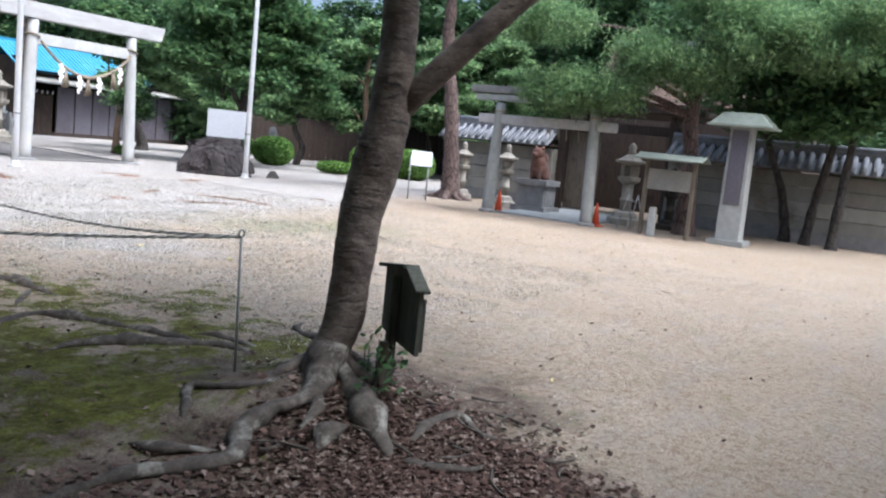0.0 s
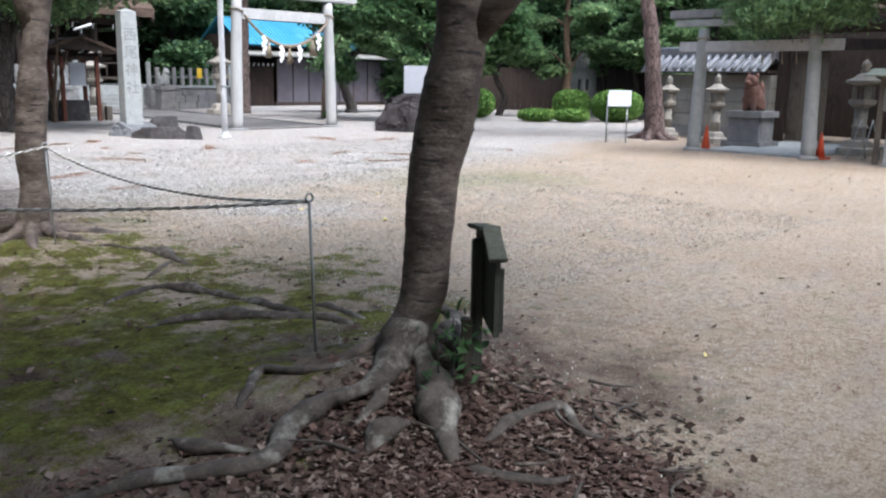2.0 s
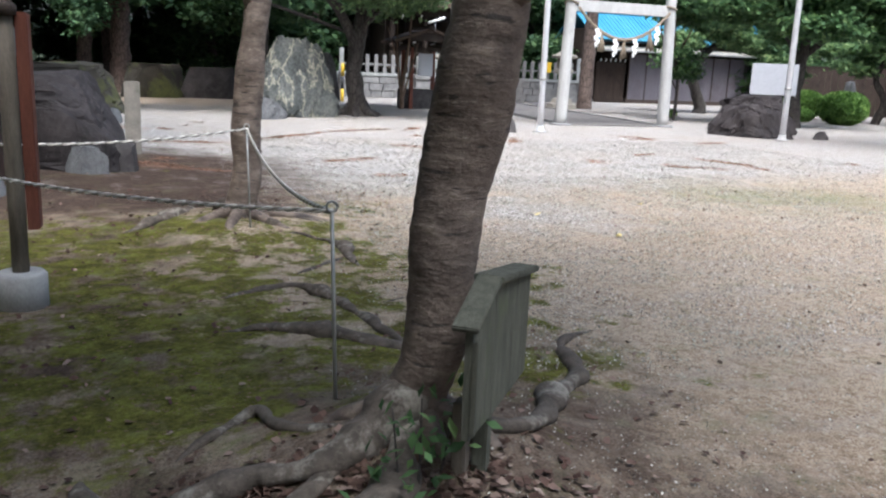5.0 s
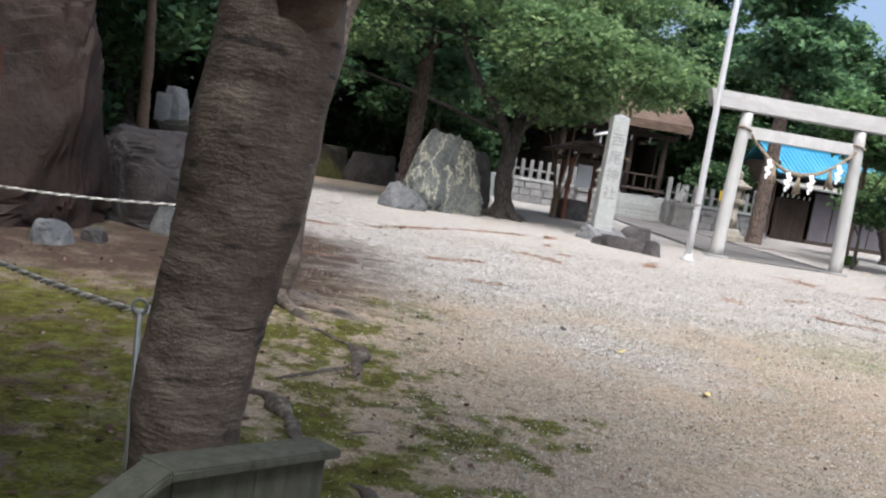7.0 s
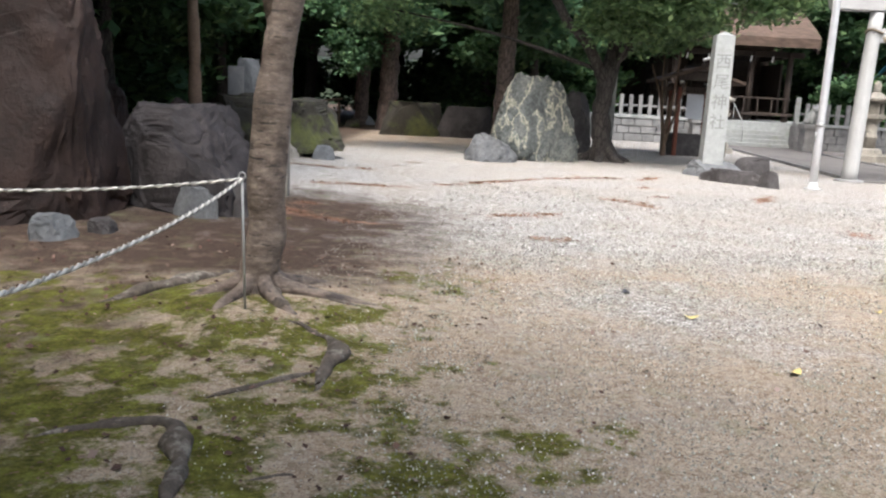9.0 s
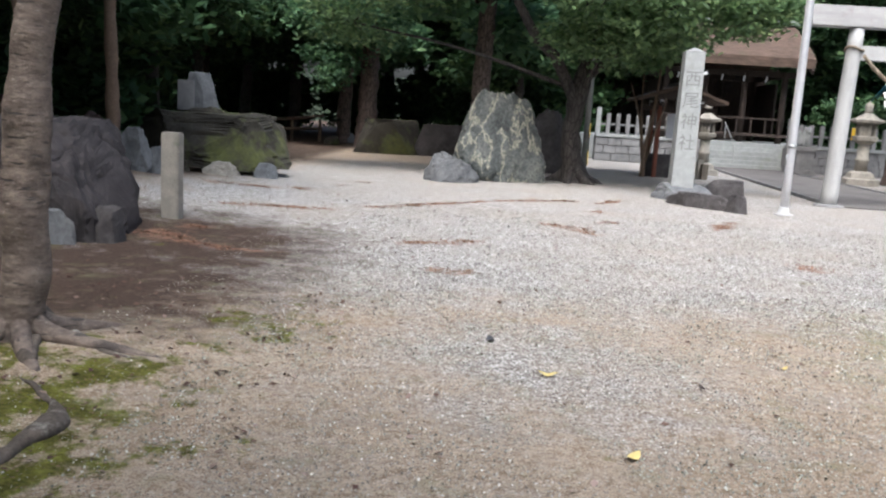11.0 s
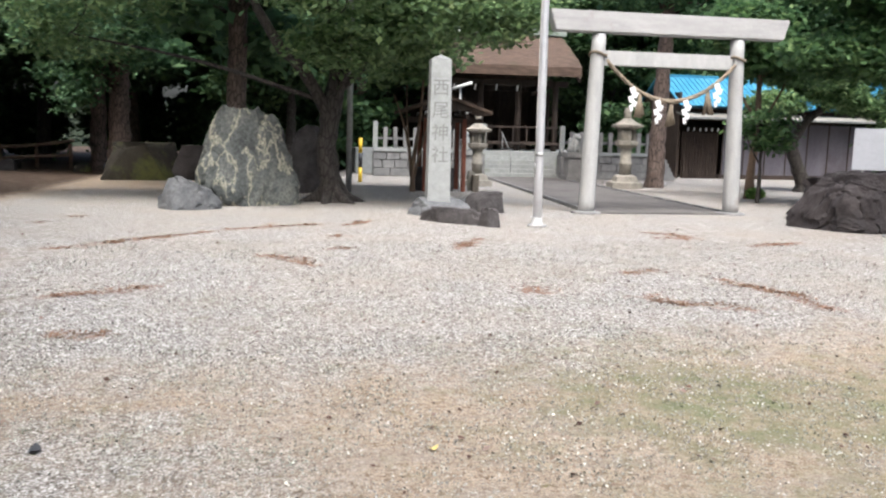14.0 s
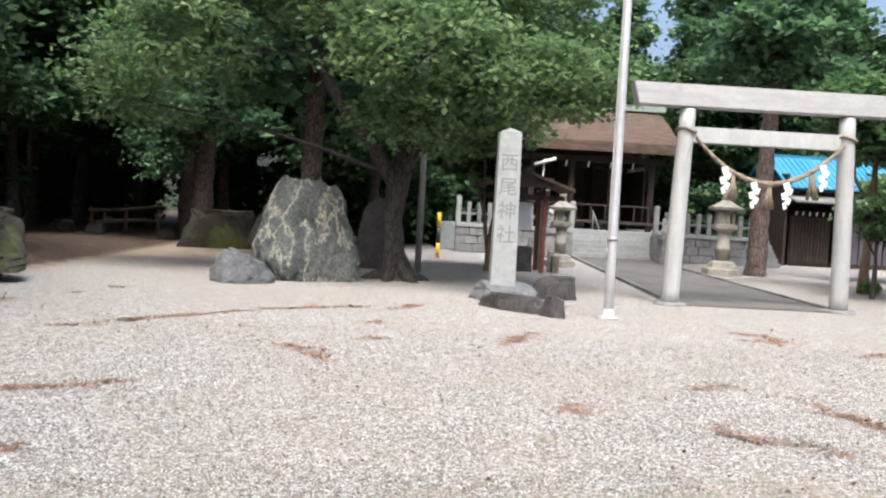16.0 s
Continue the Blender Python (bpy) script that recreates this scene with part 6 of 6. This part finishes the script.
for s in (-1, 1):
    part("leg", boxed(s * 0.45, 0.04, 0.6, 0.06, 0.06, 1.2, 0.006), STEEL, board)
sign = thing("tilted_sign", 17.45, 13.6, 0, "white tilted information sign on thin legs", "sign", turn=-56)
part("panel", boxed(0.05, 0, 1.2, 0.62, 0.04, 0.55, 0.01, (-38, 0, 0)), WHITEMETAL, sign)
for x, y, top in ((-0.27, 0.14, 1.3), (0.27, 0.14, 1.3), (-0.27, -0.14, 1.05), (0.27, -0.14, 1.05)):
    raw("leg", *tube([(x, y, 0), (x, y * 0.8, top)], (0.022, 0.022), 8, 0.5), STEEL, sign)


# ---- tiled wall and gate ----
def tiled_wall(x, y0, y1, name, step_z=0.0):
    """Banded plaster wall under a ridge of grey barrel tiles."""
    w = thing(name, x, (y0 + y1) / 2, step_z, "banded old plaster wall under a grey tiled roof", "wall")
    w["kind"] = "structure"
    L = y1 - y0
    part("footing", boxed(0, 0, 0.12, 0.6, L, 0.5, 0.03), WALLSTONE, w)
    for k in range(4):
        part("plaster_panel", boxed(0, 0, 0.52 + 0.4 * k, 0.44, L, 0.385, 0.012), PLASTER, w)
    part("eave_board", boxed(0, 0, 2.0, 0.95, L, 0.08, 0.01), DARKWOOD, w)
    n = max(2, int(L / 0.27))
    for s in (-1, 1):
        part("tile_bed", boxed(s * 0.36, 0, 2.22, 0.85, L, 0.05, 0, (0, s * 32, 0)), TILE, w)
        for k in range(n):
            y = -L / 2 + L * (k + 0.5) / n
            raw("barrel_tile", *tube([(s * 0.08, y, 2.47), (s * 0.74, y, 2.05)], (0.075, 0.08), 10, 0.3), TILE, w)
    for k in range(3):
        part("ridge_tile", boxed(0, 0, 2.46 + 0.07 * k, 0.34 - 0.05 * k, L, 0.06, 0.012), TILE, w)
    raw("ridge_roll", *tube([(0, -L / 2, 2.68), (0, L / 2, 2.68)], (0.08, 0.08), 10, 1.0), TILE, w)


tiled_wall(21.9, -2.0, 7.5, "wall_south")
tiled_wall(21.9, 11.3, 15.4, "wall_north")
gate = thing("gatehouse", 23.2, 9.4, 0, "dark open timber gatehouse", "gate")
for y in (-1.8, 1.8):
    for x in (-1.0, 1.0):
        part("gate_post", boxed(x, y, 1.6, 0.26, 0.26, 3.2, 0.02), DARKWOOD, gate)
part("lintel", boxed(-1.0, 0, 2.75, 0.24, 4.4, 0.28, 0.02), DARKWOOD, gate)
part("door_leaf", boxed(-0.6, 1.2, 1.3, 0.08, 1.1, 2.5, 0.01), GREYWOOD, gate)
part("side_panel", boxed(-0.9, 2.15, 1.2, 0.08, 0.7, 2.4, 0.01), GREYWOOD, gate)
part("back_wall", boxed(3.0, 0, 1.6, 0.12, 7.0, 3.4), DARKWOOD, gate)
part("gate_roof", boxed(0.2, 0, 3.35, 3.2, 5.6, 0.2, 0.04), DARKWOOD, gate)
hall = thing("thatched_hall", 29.5, 8.2, 0, "large hall with a pale brown thatched roof behind the wall", "hall")
part("body", boxed(0.5, 0, 1.9, 4.5, 7.0, 3.8), DARKWOOD, hall)
for s in (-1, 1):
    part("roof_slope", boxed(s * 1.55, 0, 5.0, 4.2, 8.6, 0.4, 0.06, (0, s * 38, 0)), THATCH, hall)
part("ridge", boxed(0, 0, 6.35, 0.7, 8.8, 0.4, 0.05), COPPER, hall)
paving = part("paving", boxed(19.4, 9.4, 0.02, 5.0, 2.6, 0.06, 0.01), GRANITE, None)
tagged(paving, "pale stone paving through the small torii", "paving", kind="structure")

# tall stone sign tower with a copper cap
tower = thing("sign_tower", 17.35, 4.5, 0, "pale stone pillar with dark panel and green copper cap", "stone pillar")
part("foot", boxed(0, 0, 0.06, 0.85, 0.85, 0.14, 0.02), GRANITE, tower)
part("shaft", boxed(0, 0, 1.45, 0.56, 0.56, 2.75, 0.02, taper=0.88), GRANITE, tower)
part("front_panel", boxed(-0.262, 0, 1.85, 0.05, 0.38, 1.75, 0.01, (0, 0.7, 0)), SHEET, tower, "dark inscribed panel")
bm = bmesh.new()
box(bm, 0, 0, 2.97, 1.2, 1.4, 0.3, 0.01, taper=0.6)
box(bm, 0, 0, 2.81, 1.25, 1.45, 0.05, 0.005)
part("cap", bm, COPPER, tower, "green copper hipped cap")
notice = thing("notice_board", 16.85, 5.95, 0, "roofed notice board with a pale blank panel", "notice board")
for s in (-1, 1):
    part("post", boxed(0, s * 0.58, 0.95, 0.1, 0.1, 1.9, 0.01), GREYWOOD, notice)
part("panel", boxed(-0.03, 0, 1.38, 0.05, 1.05, 0.5, 0.008), PLASTER, notice)
for s in (-1, 1):
    part("roof_slope", boxed(s * 0.2, 0, 1.93, 0.45, 1.65, 0.035, 0.005, (0, s * 18, 0)), COPPER, notice)
ob = part("short_post", boxed(16.5, 6.15, 0.35, 0.17, 0.17, 0.72, 0.02, taper=0.9), GRANITE, None)
tagged(ob, "short pale stone post before the notice board", "post")
ladder = thing("stepladder", 17.9, 7.15, 0, "small aluminium stepladder by the lantern", "stepladder", turn=-20)
for s in (-1, 1):
    raw("side_rail", *tube([(-0.3, s * 0.2, 0), (0, s * 0.15, 0.9)], (0.018, 0.018), 6, 0.5), STEEL, ladder)
    raw("rear_leg", *tube([(0.3, s * 0.2, 0), (0, s * 0.15, 0.9)], (0.015, 0.015), 6, 0.5), STEEL, ladder)
for k in range(3):
    part("tread", boxed(-0.22 + 0.075 * k, 0, 0.24 + 0.24 * k, 0.07, 0.36, 0.025), STEEL, ladder)


def cone(x, y, h, striped, label):
    t = thing("traffic_cone", x, y, 0, label, "traffic cone", "traffic cones")
    part("foot", boxed(0, 0, 0.02, h * 0.6, h * 0.6, 0.04, 0.008), ORANGE, t)
    r = lambda z: 0.2 * h * (1 - z / h) + 0.03 * h * z / h
    part("body", lathe([(r(0.03), 0.03), (r(h * 0.97), h * 0.97), (r(h) * 0.6, h)], 20), ORANGE, t)
    if striped:
        for a, b in ((0.3, 0.48), (0.64, 0.8)):
            part("band", lathe([(r(a * h) + 0.004, a * h), (r(b * h) + 0.004, b * h)], 20), PAPER, t, "white reflective band")


cone(15.6, 0.82, 0.5, True, "orange traffic cone with white bands")
cone(17.15, 7.82, 0.6, False, "plain orange traffic cone by the torii foot")
cone(17.12, 10.66, 0.62, False, "plain orange traffic cone by the torii foot")

# ---- small posts ----
yb = thing("marker_post", 6.75, 34.7, 0, "yellow and black banded marker post", "post")
for k in range(3):
    part("band", moved(lathe([(0.07, 0.52 * k), (0.07, 0.52 * (k + 1))], 14), pose(0, 0, 0)), (YELLOW, BLACK, YELLOW)[k], yb, ("yellow band", "black band", "yellow band")[k])
ob = raw("grey_pole", *tube([(6.0, 28.5, -0.05), (6.05, 28.5, 7.5)], (0.09, 0.08), 12, 2.0), STEEL)
tagged(ob, "plain grey utility pole behind the broad tree", "pole")
ob = part("stone_post", boxed(-0.7, 13.6, 0.58, 0.22, 0.2, 1.24, 0.015), LANTERN, None)
ob.rotation_euler = (0, 0, 0)
tagged(ob, "square pale stone post, weathered darker below", "post")
rp = thing("signpost", -1.12, 5.75, 0.02, "grey wooden signpost with a red-brown board on a concrete foot", "signpost")
part("foot", lathe([(0.15, -0.03), (0.15, 0.22), (0.13, 0.24)], 20), CONCRETE, rp, "pale concrete foot")
raw("post", *tube([(0, 0, 0.2), (0, 0, 1.8)], (0.05, 0.05), 12, 0.5), GREYWOOD, rp)
part("cap", moved(lathe([(0.075, 1.78), (0.07, 1.84), (0.02, 1.88)], 12), pose(0, 0, 0)), DARKWOOD, rp)
part("board", boxed(0.09, 0.06, 1.15, 0.07, 0.14, 1.3, 0.008, (0, 0, 0)), REDWOOD, rp, "red-brown board")
railing = thing("log_rail", -5.8, 40.7, 0, "rough log rail at the edge of the wood", "rail")
for x, y in ((-1.2, -0.4), (1.2, 0.45), (0.0, 0.1)):
    raw("upright", *tube([(x, y, -0.05), (x, y, 1.0)], (0.08, 0.07), 8, 0.5), PALE_BARK, railing)
raw("log", *tube([(-1.3, -0.5, 0.85), (0, 0, 0.95), (1.35, 0.5, 1.15)], (0.07, 0.08, 0.06), 8, 0.3), PALE_BARK, railing)
raw("log", *tube([(-1.3, -0.4, 0.4), (0, 0.1, 0.5), (1.3, 0.5, 0.55)], (0.07, 0.08, 0.06), 8, 0.3), PALE_BARK, railing)


# ---- rope fence ----
def rope(points, r, mat, name, label):
    """A two-strand twisted rope along a sagging line."""
    line, _ = smooth_line(points, [r] * len(points), 0.02)
    t = np.gradient(line, axis=0)
    t /= np.linalg.norm(t, axis=1)[:, None]
    side = np.cross(t, (0, 0, 1))
    side /= np.linalg.norm(side, axis=1)[:, None]
    up = np.cross(side, t)
    ob = thing(name, *line[0], label, "rope", "rope fence")
    for k in range(2):
        a = np.arange(len(line)) * 0.02 / (r * 5.0) * 2 * math.pi / 2 + math.pi * k
        q = line + (side * np.cos(a)[:, None] + up * np.sin(a)[:, None]) * r * 0.55 - line[0]
        raw("strand", *tube(q, [r * 0.62] * len(q), 6, 10.0), (mat, DARKROPE)[k], ob, ("white strand", "dark strand")[k])


def sagging(a, b, drop, n=9):
    a, b = np.array(a), np.array(b)
    return [a * (1 - u) + b * u - np.array([0, 0, drop * 4 * u * (1 - u)]) for u in np.linspace(0, 1, n)]


POSTS = [(0.41, 3.58), (0.44, 7.75), (-2.4, 6.75)]
for x, y in POSTS:
    p = thing("rope_post", x, y, H(x, y), "thin grey iron rope post in the moss", "post", "rope posts")
    h = 1.0 - H(x, y)
    raw("rod", *tube([(0.03, 0, -0.15), (0, 0, h)], (0.0085, 0.0085), 8, 0.5), STEEL, p)
    raw("eye", *tube([(0.022 * math.cos(a), 0, h + 0.02 + 0.022 * math.sin(a)) for a in np.linspace(0, 6.3, 12)], [0.006] * 12, 6, 0.02), STEEL, p)
a, b, c = [(x, y, 1.0) for x, y in POSTS]
rope(sagging(a, b, 0.13), 0.0105, ROPE, "rope", "white and grey twisted rope slung between thin posts")
rope(sagging(a, c, 0.1), 0.0105, ROPE, "rope", "white and grey twisted rope slung between thin posts")
rope(sagging(b, c, 0.1), 0.0105, ROPE, "rope", "white and grey twisted rope slung between thin posts")

# ---- mossy wooden plant sign ----
g = H(0.585, 2.365)
plate = thing("wooden_sign", 0.585, 2.365, g, "old mossy house-shaped wooden sign on a short post", "sign", turn=51.8)
cuts = [0.012, 0.24, 0.46, 0.685]


def edge_z(s, upper):
    pairs = ((0.0, 0.855), (0.23, 0.955), (0.74, 0.89)) if upper else ((0.0, 0.5), (0.2, 0.49), (0.74, 0.505))
    for (a, za), (b, zb) in zip(pairs, pairs[1:]):
        if s <= b + 1e-6:
            return za + (zb - za) * (s - a) / (b - a)


for k, (s0, s1) in enumerate(zip(cuts, cuts[1:])):
    mids = [s0 + 0.0006] + ([0.23] if s0 < 0.23 < s1 else []) + [s1 - 0.0006]
    loop = [(s, edge_z(s, False) - g) for s in (mids[0], mids[-1])] + [(s, edge_z(s, True) - g) for s in reversed(mids)]
    bm = bmesh.new()
    front, back = [bm.verts.new((s, -0.014 - 0.0012 * k, z)) for s, z in loop], [bm.verts.new((s, 0.012, z)) for s, z in loop]
    bm.faces.new(front)
    bm.faces.new(back[::-1])
    for i in range(len(loop)):
        bm.faces.new((front[i], back[i], back[(i + 1) % len(loop)], front[(i + 1) % len(loop)]))
    bmesh.ops.recalc_face_normals(bm, faces=bm.faces)
    bmesh.ops.bevel(bm, geom=list(bm.edges), offset=0.002, segments=1, affect="EDGES")
    part("plank", bm, OLDWOOD, plate)
part("roof_ridge", boxed(0.46, 0.008, 0.932 - g, 0.5, 0.1, 0.022, 0.004, (0, 7.8, 0)), OLDWOOD, plate)
part("roof_slope", boxed(0.105, 0.004, 0.915 - g, 0.27, 0.085, 0.02, 0.004, (0, -23.5, 0)), OLDWOOD, plate)
part("batten", boxed(0.02, -0.022, 0.67 - g, 0.022, 0.018, 0.3, 0.003), OLDWOOD, plate)
part("post", boxed(0.36, 0.045, 0.44 - g / 2 - 0.06, 0.06, 0.055, 1.02 - g, 0.006, (0, 1.0, 0)), OLDWOOD, plate)
part("stake", boxed(0.30, 0.1, 0.2 - g / 2, 0.06, 0.05, 0.62 - g, 0.006, (0, -2, 0)), GREYWOOD, plate, "paler grey wooden stake")


# ---- loose cover on the ground ----
LOOSE = np.random.default_rng(9)


def scatter(name, label, category, pts, size, mat, flatness=0.25, long=1.4, lift=0.012):
    pts = np.array(pts)
    z = height(pts[:, 0], pts[:, 1]) + lift
    mesh = leaf_mesh(name, np.column_stack([pts, z]), size, LOOSE, mat, flatness, long, 0.5)
    return tagged(link(name, mesh, None), label, category, kind="stuff")


n = 6000
pts = np.column_stack([LOOSE.normal(0.12, 0.48, n), LOOSE.normal(2.15, 0.36, n)])
scatter("leaf_litter", "brown fallen leaves gathered round the tree roots", "leaves", pts[pts[:, 1] < 3.0], 0.029, DRYLEAF, 0.35, 1.5, 0.012)
pts = np.column_stack([LOOSE.uniform(-2.6, 0.9, 5000), 1.0 + 2.3 * LOOSE.beta(1.3, 1.9, 5000)])
scatter("leaf_litter", "scattered brown leaves along the mossy edge", "leaves", pts, 0.03, DRYLEAF, 0.3)
pts = np.column_stack([LOOSE.uniform(-3, 14, 1500), LOOSE.uniform(0.5, 20, 1500)])
pts = np.concatenate([pts, np.column_stack([LOOSE.uniform(-3, 2.2, 1500), LOOSE.uniform(2.8, 10.5, 1500)])])
scatter("fallen_leaves", "sparse small brown leaves over the court", "leaves", pts, 0.028, DRYLEAF, 0.3)
pts = np.column_stack([LOOSE.uniform(0.5, 11, 60000), LOOSE.uniform(1.5, 14, 60000)])
pts2 = np.column_stack([LOOSE.uniform(1.5, 13, 50000), 7.8 + 10.4 * LOOSE.beta(1.8, 1.2, 50000)])
scatter("loose_gravel", "white and grey gravel stones strewn before the torii", "gravel", pts2, 0.015, PEBBLE, 0.6, 1.2, 0.004)
scatter("loose_gravel", "small loose pebbles over the sandy court", "gravel", pts, 0.009, PEBBLE, 0.6, 1.2, 0.004)
rows = []
for (x0, y0), (x1, y1) in NEEDLE_LINES:
    k = int(170 * math.hypot(x1 - x0, y1 - y0))
    u = LOOSE.beta(1.6, 1.6, k)
    wob = 0.1 * np.sin(u * 7 + x0) + 0.05 * np.sin(u * 19 + y0)
    rows.append(np.column_stack([x0 + u * (x1 - x0) + wob + LOOSE.normal(0, 0.07, k), y0 + u * (y1 - y0) + wob + LOOSE.normal(0, 0.06, k)]))
scatter("pine_needles", "reddish drifts of fallen needles on the gravel", "needles", np.concatenate(rows), 0.012, NEEDLE, 0.3, 8.0, 0.012)
near_path = np.column_stack([LOOSE.uniform(1.5, 8.5, 70000), LOOSE.uniform(4.0, 12.0, 70000)])
scatter("loose_gravel", "coarse grit over the sand beside the moss", "gravel", near_path, 0.011, PEBBLE, 0.6, 1.2, 0.004)
weeds = []
for cx, cy, k in ((0.5, 2.5, 34), (0.62, 2.66, 24), (0.44, 2.58, 20)):
    for i in range(k):
        weeds.append((cx + LOOSE.normal(0, 0.07), cy + LOOSE.normal(0, 0.07), H(cx, cy) + LOOSE.uniform(0.03, 0.34)))
sap = thing("sapling", 0.52, 2.58, H(0.52, 2.58), "small green seedling growing between the roots", "plant")
raw("stem", *merged([tube([(dx, dy, 0), (dx * 1.5, dy * 1.4, h)], (0.006, 0.003), 5, 0.1) for dx, dy, h in ((0, 0, 0.34), (0.1, 0.08, 0.25), (-0.06, 0.02, 0.3), (0.2, 0.2, 0.2))]), GREY_BARK, sap)
link("leaves", leaf_mesh("leaves", np.array(weeds) - np.array([0.52, 2.58, H(0.52, 2.58)]), 0.03, LOOSE, LEAF_DARK, 0.6, 2.0), None, sap)
for k, (x, y, s, m) in enumerate(((3.715, 8.656, 0.11, LEAFLET), (4.06, 7.4, 0.1, LEAFLET), (3.34, 9.39, 0.1, BLACK), (3.0, 2.6, 0.07, PALE_BARK), (5.4, 9.2, 0.06, LEAFLET), (2.4, 2.3, 0.05, LEAFLET), (4.7, 8.6, 0.07, DARKWOOD))):
    bm = bmesh.new()
    rim = [bm.verts.new((s * 0.5 * math.cos(a) * (1.25 if abs(math.cos(a)) > 0.9 else 1), s * 0.32 * math.sin(a), 0.012 * math.cos(2 * a) + 0.012)) for a in np.linspace(0, 2 * math.pi, 9)[:-1]]
    mid = bm.verts.new((0, 0, 0.0))
    for i in range(8):
        bm.faces.new((mid, rim[i], rim[(i + 1) % 8]))
    ob = part("fallen_leaf", bm, m, None)
    ob.matrix_world = pose(x, y, H(x, y) + 0.012, 0, 0, 50 * k)
    tagged(ob, "single fallen leaf lying on the gravel", "leaf", "single fallen leaves")
